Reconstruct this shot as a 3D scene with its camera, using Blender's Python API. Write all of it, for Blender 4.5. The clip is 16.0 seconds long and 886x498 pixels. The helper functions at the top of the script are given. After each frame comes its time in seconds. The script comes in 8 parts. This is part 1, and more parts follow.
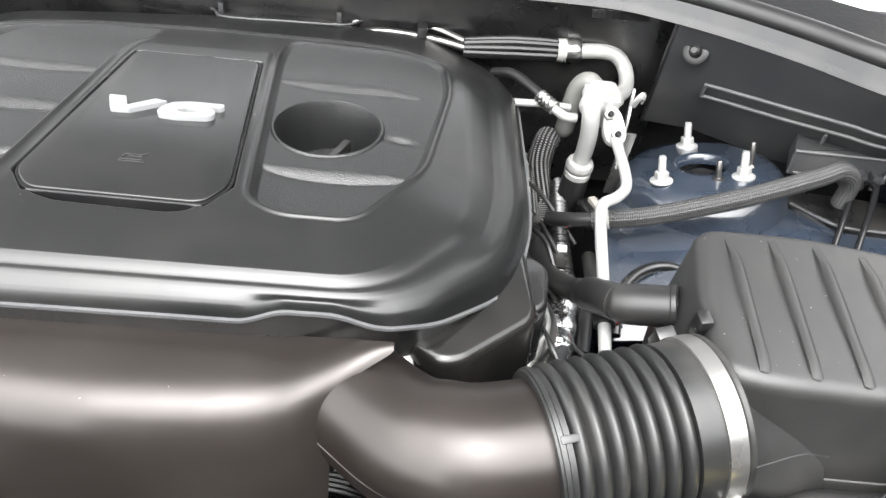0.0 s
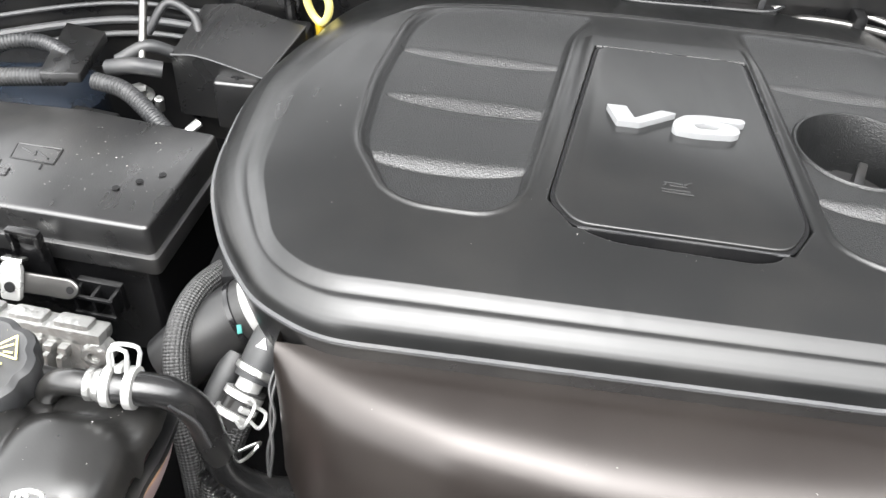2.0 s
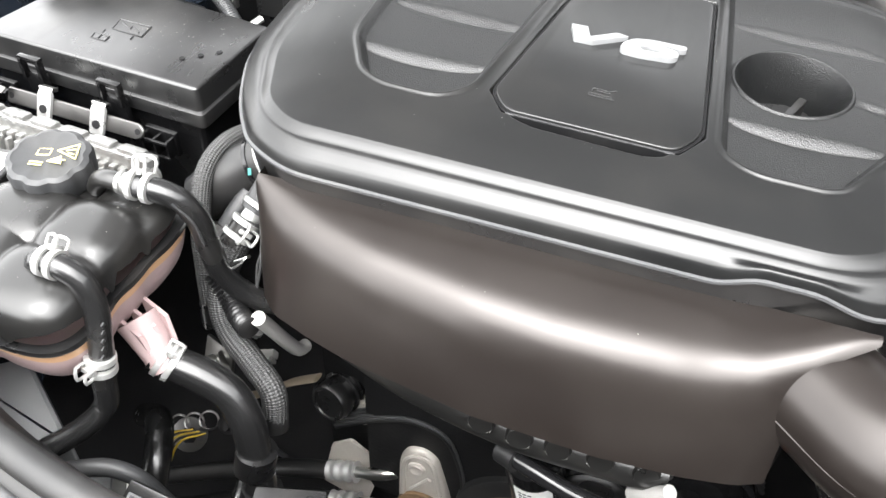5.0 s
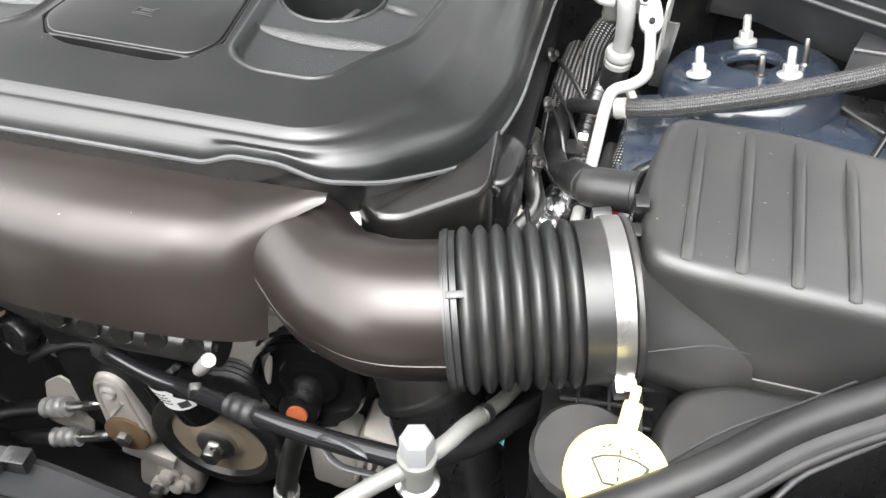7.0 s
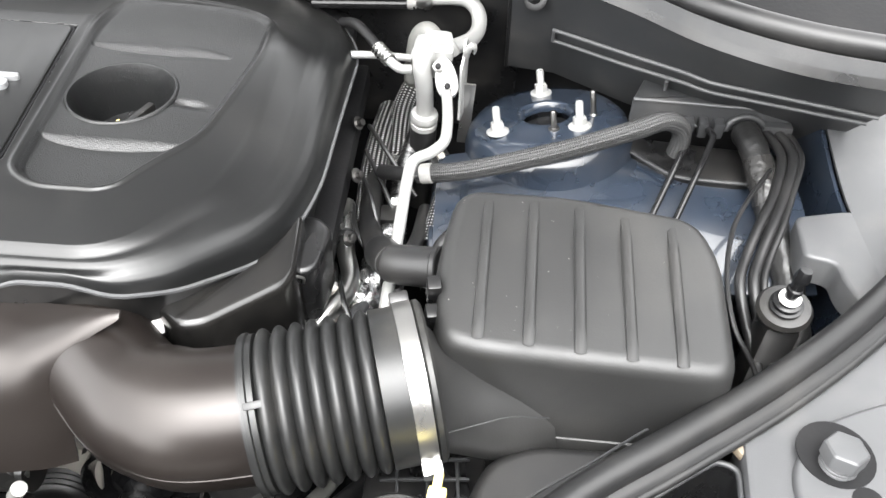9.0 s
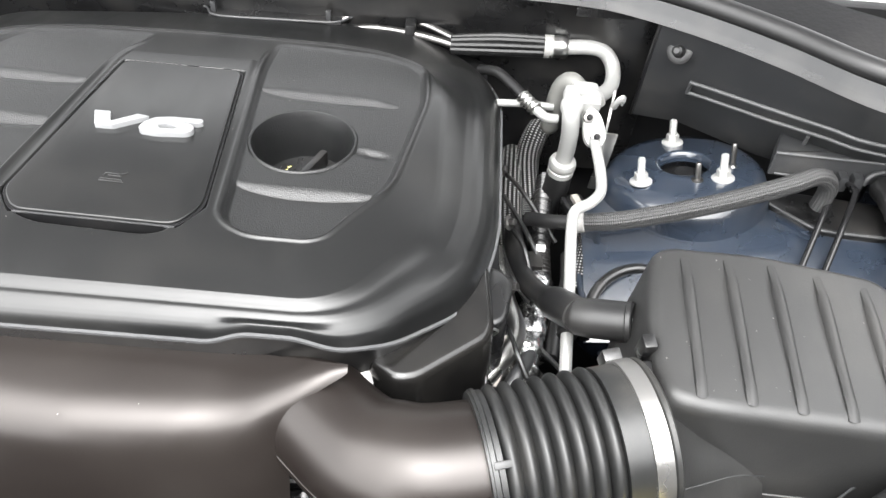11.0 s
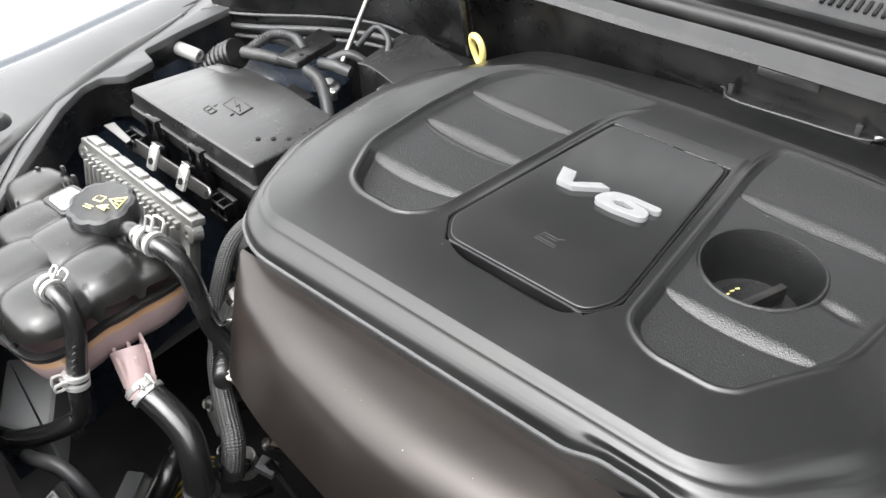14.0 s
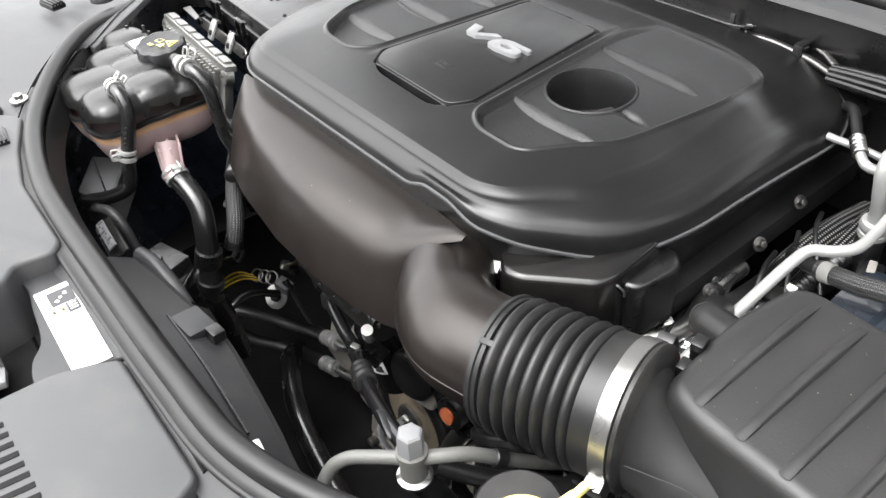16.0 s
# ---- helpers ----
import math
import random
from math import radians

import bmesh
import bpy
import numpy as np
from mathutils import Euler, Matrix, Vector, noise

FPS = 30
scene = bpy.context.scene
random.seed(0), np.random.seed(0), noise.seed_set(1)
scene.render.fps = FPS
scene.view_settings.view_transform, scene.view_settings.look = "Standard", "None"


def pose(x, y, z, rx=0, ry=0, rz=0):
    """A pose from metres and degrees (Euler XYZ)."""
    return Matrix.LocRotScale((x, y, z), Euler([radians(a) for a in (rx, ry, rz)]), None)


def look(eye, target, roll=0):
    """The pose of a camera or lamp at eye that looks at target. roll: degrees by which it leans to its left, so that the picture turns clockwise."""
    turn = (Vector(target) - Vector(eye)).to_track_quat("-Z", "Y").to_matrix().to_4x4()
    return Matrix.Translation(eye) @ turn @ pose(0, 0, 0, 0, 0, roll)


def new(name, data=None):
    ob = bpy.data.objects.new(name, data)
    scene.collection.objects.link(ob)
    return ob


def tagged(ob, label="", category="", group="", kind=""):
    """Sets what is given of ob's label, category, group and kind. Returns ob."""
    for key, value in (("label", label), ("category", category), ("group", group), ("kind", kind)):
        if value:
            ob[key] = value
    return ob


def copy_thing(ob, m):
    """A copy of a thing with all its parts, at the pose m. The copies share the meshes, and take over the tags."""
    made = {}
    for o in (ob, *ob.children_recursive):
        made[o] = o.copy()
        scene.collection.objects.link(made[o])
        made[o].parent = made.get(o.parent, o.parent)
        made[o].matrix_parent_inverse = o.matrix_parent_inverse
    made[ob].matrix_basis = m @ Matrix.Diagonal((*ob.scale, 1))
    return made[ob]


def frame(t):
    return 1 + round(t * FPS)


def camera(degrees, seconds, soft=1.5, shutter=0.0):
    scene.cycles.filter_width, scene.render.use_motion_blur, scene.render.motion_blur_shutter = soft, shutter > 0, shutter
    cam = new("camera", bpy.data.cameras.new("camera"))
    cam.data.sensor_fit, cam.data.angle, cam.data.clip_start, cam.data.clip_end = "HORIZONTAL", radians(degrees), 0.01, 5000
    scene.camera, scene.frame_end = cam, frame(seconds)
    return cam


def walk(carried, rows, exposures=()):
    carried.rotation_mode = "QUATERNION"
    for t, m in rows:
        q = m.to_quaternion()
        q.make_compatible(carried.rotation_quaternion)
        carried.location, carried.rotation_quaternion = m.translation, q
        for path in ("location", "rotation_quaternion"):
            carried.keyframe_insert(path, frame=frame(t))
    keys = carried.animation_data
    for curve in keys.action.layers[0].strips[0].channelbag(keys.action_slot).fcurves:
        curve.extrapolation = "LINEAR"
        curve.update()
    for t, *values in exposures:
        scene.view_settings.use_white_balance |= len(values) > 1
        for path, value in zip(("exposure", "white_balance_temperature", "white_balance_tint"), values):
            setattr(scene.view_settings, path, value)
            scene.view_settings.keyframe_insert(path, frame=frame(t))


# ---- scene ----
cam = camera(56.1, 16.0)
PATH = [
    (0, (0.011, 0.004, 1.392), (0.112, 1.564, 0.145), 6.3),
    (0.5, (-0.059, 0.004, 1.393), (0.054, 1.552, 0.131), 6.2),
    (1, (-0.144, 0.021, 1.383), (-0.035, 1.553, 0.102), 6.1),
    (1.5, (-0.233, 0.062, 1.368), (-0.16, 1.573, 0.059), 5.8),
    (2, (-0.315, 0.107, 1.35), (-0.405, 1.586, 0.006), 4.2),
    (2.5, (-0.373, 0.123, 1.356), (-0.625, 1.558, -0.014), 2.6),
    (3, (-0.395, 0.117, 1.361), (-0.796, 1.484, -0.043), 0.6),
    (5.5, (-0.047, -0.012, 1.396), (-0.461, 1.329, -0.029), 2.2),
    (6, (0.052, -0.008, 1.389), (-0.379, 1.322, -0.041), 1.2),
    (6.5, (0.125, -0.012, 1.388), (-0.323, 1.312, -0.043), -0.9),
    (7, (0.184, -0.015, 1.391), (-0.121, 1.351, -0.038), 0.8),
    (7.5, (0.227, -0.011, 1.401), (0.029, 1.38, -0.022), 1.6),
    (8, (0.254, -0.002, 1.419), (0.136, 1.406, 0.003), 2.0),
    (10.5, (0.128, 0.041, 1.451), (0.148, 1.503, 0.086), 3.5),
    (11, (0.066, 0.023, 1.458), (0.082, 1.491, 0.099), 4.7),
    (11.5, (0.006, 0.029, 1.457), (-0.043, 1.498, 0.101), 4.9),
    (12, (-0.038, 0.058, 1.457), (-0.285, 1.503, 0.098), 3.3),
    (12.5, (-0.06, 0.099, 1.446), (-0.576, 1.487, 0.102), 0.3),
    (13, (-0.067, 0.131, 1.442), (-0.809, 1.412, 0.097), -0.5),
    (13.5, (-0.026, 0.142, 1.434), (-0.917, 1.343, 0.105), -1.2),
    (14, (0.069, 0.113, 1.442), (-0.943, 1.262, 0.155), -2.0),
    (14.5, (0.184, 0.062, 1.464), (-0.901, 1.125, 0.164), -2.5),
    (15, (0.258, 0.04, 1.479), (-0.907, 1.025, 0.186), -3.9),
    (15.5, (0.331, 0.034, 1.464), (-0.864, 0.986, 0.174), -4.2),
    (16, (0.441, 0.041, 1.454), (-0.787, 0.958, 0.169), -4.6),
]
EXPOSURES = [(0.0, 3.29), (2.0, 3.21), (3.0, 3.15), (5.5, 3.45), (6.5, 3.42), (8.0, 3.42), (10.5, 3.22), (11.5, 3.32), (12.5, 3.4), (13.0, 3.03), (13.5, 2.78), (14.5, 2.84), (15.5, 2.66), (16.0, 2.64)]
walk(cam, [(t, look(eye, target, roll)) for t, eye, target, roll in PATH], EXPOSURES)

# ---- world, sun, exposure ----
world = bpy.data.worlds.new("overcast_sky")
scene.world = world
world.use_nodes = True
wt = world.node_tree
sky = wt.nodes.new("ShaderNodeTexSky")
sky.sky_type, sky.sun_disc = "NISHITA", False
sky.sun_elevation, sky.sun_rotation = radians(66), radians(187)
sky.air_density, sky.dust_density = 1.0, 2.5
grey = wt.nodes.new("ShaderNodeHueSaturation")
grey.inputs["Saturation"].default_value = 0.03
wt.links.new(sky.outputs[0], grey.inputs["Color"])
wt.links.new(grey.outputs[0], wt.nodes["Background"].inputs[0])
wt.nodes["Background"].inputs[1].default_value = 0.15
sun = new("sun", bpy.data.lights.new("sun", "SUN"))
sun.data.energy, sun.data.angle, sun.data.color = 0.60, radians(90), (1.0, 0.985, 0.96)
sun.matrix_world = look((-0.6, -1.7, 5.6), (-0.2, 0.4, 1.0))

# ---- mesh helpers ----


class Geo:
    """Vertices, faces, texture coordinates and material slots of one mesh."""

    def __init__(self):
        self.v, self.f, self.uv, self.m = [], [], [], []

    def add(self, verts, faces, uv=None, mat=0, at=None):
        n = len(self.v)
        self.v += [tuple(at @ Vector(p)) if at else tuple(p) for p in verts]
        self.f += [tuple(i + n for i in face) for face in faces]
        self.m += [mat] * len(faces)
        self.uv += uv if uv else [(p[0], p[1]) for p in verts]
        return self


def mesh_of(name, geo, mats, angle=38):
    me = bpy.data.meshes.new(name)
    me.from_pydata(geo.v, [], geo.f)
    for m in mats if isinstance(mats, (list, tuple)) else [mats]:
        me.materials.append(m)
    me.polygons.foreach_set("material_index", geo.m)
    layer = me.uv_layers.new(name="uv")
    loops = np.zeros(len(me.loops), dtype=np.int32)
    me.loops.foreach_get("vertex_index", loops)
    layer.data.foreach_set("uv", np.array(geo.uv, dtype=np.float32)[loops].ravel())
    me.shade_smooth()
    me.set_sharp_from_angle(angle=radians(angle))
    me.update()
    return me


def thing(name, loc, label, category, group="", kind=""):
    ob = new(name)
    ob.empty_display_size = 0.02
    ob.location = loc
    return tagged(ob, label, category, group, kind)


def part(name, geo, mat, parent, label="", angle=38):
    ob = new(name, mesh_of(name, geo, mat, angle))
    ob.parent = parent
    ob.matrix_parent_inverse = Matrix.Translation(-parent.location)
    return tagged(ob, label)


def solo(name, geo, mat, label, category, group="", kind="", angle=38):
    return tagged(new(name, mesh_of(name, geo, mat, angle)), label, category, group, kind)


def smooth(a, b, x):
    t = np.clip((x - a) / (b - a), 0, 1)
    return t * t * (3 - 2 * t)


def spline(points, step=0.004):
    """Points along a Catmull-Rom curve through the given ones."""
    p = [Vector(q) for q in points]
    p = [p[0] * 2 - p[1]] + p + [p[-1] * 2 - p[-2]]
    out = []
    for a, b, c, d in zip(p, p[1:], p[2:], p[3:]):
        n = max(2, int((c - b).length / step))
        for k in range(n):
            t = k / n
            out.append(0.5 * (2 * b + (c - a) * t + (2 * a - 5 * b + 4 * c - d) * t * t + (3 * b - a - 3 * c + d) * t**3))
    return out + [p[-2]]


def tube(points, r, n=14, step=0.004, caps=True, flat=1.0, geo=None, mat=0):
    """A pipe along a curve; r is a number or a function of the length so far and the whole length."""
    geo = geo or Geo()
    path = spline(points, step) if len(points) > 2 or callable(r) else [Vector(q) for q in points]
    if callable(r) and len(points) == 2:
        a, b = Vector(points[0]), Vector(points[1])
        k = max(2, int((b - a).length / step))
        path = [a.lerp(b, i / k) for i in range(k + 1)]
    run = [0.0]
    for a, b in zip(path, path[1:]):
        run.append(run[-1] + (b - a).length)
    ahead = (path[1] - path[0]).normalized()
    side = ahead.cross(Vector((0.13, 0.2, 1.0))).normalized()
    verts, faces, uv = [], [], []
    for i, p in enumerate(path):
        now = (path[min(i + 1, len(path) - 1)] - path[max(i - 1, 0)]).normalized()
        side = (side - now * side.dot(now)).normalized()
        up = side.cross(now)
        rad = r(run[i], run[-1]) if callable(r) else r
        for k in range(n):
            a = 2 * math.pi * k / n
            verts.append(p + rad * (math.cos(a) * side + flat * math.sin(a) * up))
            uv.append((k / n, run[i]))
    for i in range(len(path) - 1):
        for k in range(n):
            j = (k + 1) % n
            faces.append((i * n + k, i * n + j, (i + 1) * n + j, (i + 1) * n + k))
    if caps:
        faces.append(tuple(range(n))[::-1])
        faces.append(tuple(range((len(path) - 1) * n, len(path) * n)))
    return geo.add(verts, faces, uv, mat)


def lathe(profile, base, axis, n=32, geo=None, mat=0, lobes=None, caps=True):
    """Turns rows of (radius, height) about an axis; lobes(angle) scales the radius."""
    geo = geo or Geo()
    q = Vector(axis).to_track_quat("Z", "Y").to_matrix()
    base = Vector(base)
    verts, faces, uv = [], [], []
    for r, h in profile:
        for k in range(n):
            a = 2 * math.pi * k / n
            s = lobes(a) if lobes else 1.0
            verts.append(base + q @ Vector((r * s * math.cos(a), r * s * math.sin(a), h)))
            uv.append((k / n, h))
    for i in range(len(profile) - 1):
        for k in range(n):
            j = (k + 1) % n
            faces.append((i * n + k, i * n + j, (i + 1) * n + j, (i + 1) * n + k))
    if caps and profile[0][0] > 1e-5:
        faces.append(tuple(range(n))[::-1])
    if caps and profile[-1][0] > 1e-5:
        faces.append(tuple(range((len(profile) - 1) * n, len(profile) * n)))
    return geo.add(verts, faces, uv, mat)


def fillet(poly, r, n=5):
    """Rounds the corners of a polygon."""
    out = []
    k = len(poly)
    for i in range(k):
        a, b, c = (Vector(poly[(i + d) % k]) for d in (-1, 0, 1))
        rr = min(r, 0.45 * (a - b).length, 0.45 * (c - b).length)
        p, q = b + (a - b).normalized() * rr, b + (c - b).normalized() * rr
        for j in range(n + 1):
            t = j / n
            out.append((1 - t) ** 2 * p + 2 * t * (1 - t) * b + t * t * q)
    return out


def inset(poly, d):
    """Moves a counter-clockwise outline inwards."""
    out, k = [], len(poly)
    for i in range(k):
        a, b, c = poly[i - 1], poly[i], poly[(i + 1) % k]
        e, f = (b - a).normalized(), (c - b).normalized()
        m = Vector((-e.y - f.y, e.x + f.x))
        m = m.normalized() if m.length > 1e-6 else Vector((-e.y, e.x))
        out.append(b + m * d / max(0.4, m.dot(Vector((-f.y, f.x)))))
    return out


def prism(poly, z0, z1, edge=0.002, steps=3, geo=None, at=None, mat=0, r=0.0, draft=0.0, top=None, low=None):
    """An outline drawn up from z0 to z1 with a rounded upper edge; top(x, y) adds to the height."""
    geo = geo or Geo()
    base = fillet(poly, r) if r else [Vector(p) for p in poly]
    area = sum(a.x * b.y - b.x * a.y for a, b in zip(base, base[1:] + base[:1]))
    if area < 0:
        base = base[::-1]
    foot = (fillet(low, r) if r else [Vector(p) for p in low]) if low else inset(base, -draft)
    rings = [(foot[::-1] if low and area < 0 else foot, z0)]
    for s in range(steps + 1):
        a = math.pi / 2 * s / steps
        rings.append((inset(base, edge * (1 - math.cos(a))), z1 - edge + edge * math.sin(a)))
    k, verts, faces = len(base), [], []
    for ring, z in rings:
        verts += [(p.x, p.y, z + (top(p.x, p.y) if top else 0.0)) for p in ring]
    for i in range(len(rings) - 1):
        for j in range(k):
            n = (j + 1) % k
            faces.append((i * k + j, i * k + n, (i + 1) * k + n, (i + 1) * k + j))
    faces.append(tuple(range(k))[::-1])
    faces.append(tuple(range((len(rings) - 1) * k, len(rings) * k)))
    return geo.add(verts, faces, None, mat, at)


def plate(outer, hole, z0, z1, edge=0.0006):
    """A flat letter with an optional hole: filled, drawn up and with its upper edge eased."""
    bm = bmesh.new()
    loops = []
    for ring in [outer] + ([hole] if hole else []):
        vs = [bm.verts.new((p.x, p.y, z1)) for p in ring]
        loops += [bm.edges.new((a, b)) for a, b in zip(vs, vs[1:] + vs[:1])]
    bmesh.ops.triangle_fill(bm, use_beauty=True, edges=loops)
    bmesh.ops.recalc_face_normals(bm, faces=bm.faces[:])
    if bm.faces[:][0].normal.z < 0:
        bmesh.ops.reverse_faces(bm, faces=bm.faces[:])
    rim = [e for e in bm.edges if e.is_boundary]
    ext = bmesh.ops.extrude_edge_only(bm, edges=rim)
    for v in [e for e in ext["geom"] if isinstance(e, bmesh.types.BMVert)]:
        v.co.z = z0
    bmesh.ops.recalc_face_normals(bm, faces=bm.faces[:])
    bmesh.ops.bevel(bm, geom=rim, offset=edge, segments=2, profile=0.5, affect="EDGES")
    bm.verts.index_update()
    geo = Geo().add([tuple(v.co) for v in bm.verts], [tuple(v.index for v in f.verts) for f in bm.faces])
    bm.free()
    return geo


def block(size, at, edge=0.002, geo=None, mat=0):
    """A box with all edges rounded, centred on its pose."""
    geo = geo or Geo()
    bm = bmesh.new()
    bmesh.ops.create_cube(bm, size=1.0)
    for v in bm.verts:
        v.co = Vector((v.co.x * size[0], v.co.y * size[1], v.co.z * size[2]))
    if edge:
        bmesh.ops.bevel(bm, geom=bm.edges[:], offset=min(edge, 0.45 * min(size)), segments=2, profile=0.6, affect="EDGES")
    bm.verts.index_update()
    geo.add([v.co.copy() for v in bm.verts], [tuple(v.index for v in f.verts) for f in bm.faces], None, mat, at)
    bm.free()
    return geo


def hexagon(r):
    return [(r * math.cos(math.pi * k / 3), r * math.sin(math.pi * k / 3)) for k in range(6)]


def aim(base, axis, spin=0):
    """A pose at base whose z runs along the axis."""
    return Matrix.Translation(base) @ Vector(axis).to_track_quat("Z", "Y").to_matrix().to_4x4() @ pose(0, 0, 0, 0, 0, spin)


def sheet(fn, us, vs, geo=None, mat=0, double=0.0):
    """A curved panel: fn(u, v) gives a place; double makes it that thick."""
    geo = geo or Geo()
    g = [[Vector(fn(u, v)) for v in vs] for u in us]
    nu, nv = len(us), len(vs)
    verts = [p for row in g for p in row]
    faces = [(i * nv + j, (i + 1) * nv + j, (i + 1) * nv + j + 1, i * nv + j + 1) for i in range(nu - 1) for j in range(nv - 1)]
    if double:
        norm = [Vector((0, 0, 0)) for _ in verts]
        for f in faces:
            c = (verts[f[1]] - verts[f[0]]).cross(verts[f[3]] - verts[f[0]])
            for i in f:
                norm[i] += c
        k = len(verts)
        back = [p - q.normalized() * double if q.length > 0 else p for p, q in zip(verts, norm)]
        rim = [i * nv for i in range(nu)] + [(nu - 1) * nv + j for j in range(1, nv)] + [i * nv + nv - 1 for i in range(nu - 2, -1, -1)] + list(range(nv - 2, 0, -1))
        faces = faces + [tuple(i + k for i in f[::-1]) for f in faces]
        faces += [(b, a, a + k, b + k) for a, b in zip(rim, rim[1:] + rim[:1])]
        verts = verts + back
    return geo.add(verts, faces, None, mat)


# ---- materials ----


def material(name, base, rough=0.5, metal=0.0, grain=400.0, bump=0.15, vary=0.25, stain=18.0, dust=0.0, coat=0.0, spec=0.5, rough_vary=0.12, smudge=0.0, tint=(1.0, 1.0, 1.0)):
    """A painted, moulded or cast surface: stains at a large scale, grain and fine relief at a small one."""
    m = bpy.data.materials.new(name)
    m.use_nodes = True
    t = m.node_tree
    b = t.nodes["Principled BSDF"]
    co = t.nodes.new("ShaderNodeTexCoord")
    big, fine = t.nodes.new("ShaderNodeTexNoise"), t.nodes.new("ShaderNodeTexNoise")
    big.inputs["Scale"].default_value, big.inputs["Detail"].default_value = stain, 6
    fine.inputs["Scale"].default_value, fine.inputs["Detail"].default_value = grain, 3
    for node in (big, fine):
        t.links.new(co.outputs["Object"], node.inputs["Vector"])
    mix = t.nodes.new("ShaderNodeMix")
    mix.data_type = "RGBA"
    mix.inputs[6].default_value = (*[c * (1 - vary) for c in base], 1)
    mix.inputs[7].default_value = (*[min(1, c * (1 + vary)) for c in base], 1)
    t.links.new(big.outputs[0], mix.inputs[0])
    last = mix.outputs[2]
    if dust:
        ramp = t.nodes.new("ShaderNodeValToRGB")
        ramp.color_ramp.elements[0].position, ramp.color_ramp.elements[1].position = 0.5, 0.78
        t.links.new(big.outputs[0], ramp.inputs[0])
        speck = t.nodes.new("ShaderNodeMath")
        speck.operation = "MULTIPLY"
        t.links.new(ramp.outputs[0], speck.inputs[0])
        t.links.new(fine.outputs[0], speck.inputs[1])
        amount = t.nodes.new("ShaderNodeMath")
        amount.operation = "MULTIPLY"
        amount.inputs[1].default_value = dust
        t.links.new(speck.outputs[0], amount.inputs[0])
        lay = t.nodes.new("ShaderNodeMix")
        lay.data_type = "RGBA"
        lay.inputs[7].default_value = (0.26, 0.24, 0.21, 1)
        t.links.new(amount.outputs[0], lay.inputs[0])
        t.links.new(last, lay.inputs[6])
        last = lay.outputs[2]
    t.links.new(last, b.inputs["Base Color"])
    rr = t.nodes.new("ShaderNodeMapRange")
    rr.inputs[3].default_value, rr.inputs[4].default_value = max(0.02, rough - rough_vary), min(1, rough + rough_vary)
    t.links.new(big.outputs[0], rr.inputs[0])
    shine = rr.outputs[0]
    if smudge:
        # wiped dust and finger marks: streaky patches that dull the gloss
        mp, sm = t.nodes.new("ShaderNodeMapping"), t.nodes.new("ShaderNodeTexNoise")
        mp.inputs["Rotation"].default_value, mp.inputs["Scale"].default_value = (0.2, 0.1, 0.7), (1.0, 0.35, 1.0)
        sm.inputs["Scale"].default_value, sm.inputs["Detail"].default_value, sm.inputs["Distortion"].default_value = 38, 7, 1.2
        t.links.new(co.outputs["Object"], mp.inputs[0])
        t.links.new(mp.outputs[0], sm.inputs["Vector"])
        sr, plus = t.nodes.new("ShaderNodeMapRange"), t.nodes.new("ShaderNodeMath")
        sr.inputs[1].default_value, sr.inputs[2].default_value = 0.42, 0.72
        sr.inputs[3].default_value, sr.inputs[4].default_value = -0.3 * smudge, smudge
        t.links.new(sm.outputs[0], sr.inputs[0])
        t.links.new(shine, plus.inputs[0])
        t.links.new(sr.outputs[0], plus.inputs[1])
        shine = plus.outputs[0]
    t.links.new(shine, b.inputs["Roughness"])
    if bump:
        bp = t.nodes.new("ShaderNodeBump")
        bp.inputs["Strength"].default_value, bp.inputs["Distance"].default_value = bump, 0.0002
        t.links.new(fine.outputs[0], bp.inputs["Height"])
        t.links.new(bp.outputs[0], b.inputs["Normal"])
    b.inputs["Metallic"].default_value = metal
    b.inputs["Coat Weight"].default_value, b.inputs["Coat Roughness"].default_value = coat, 0.05
    b.inputs["Specular IOR Level"].default_value, b.inputs["Specular Tint"].default_value = spec, (*tint, 1)
    return m


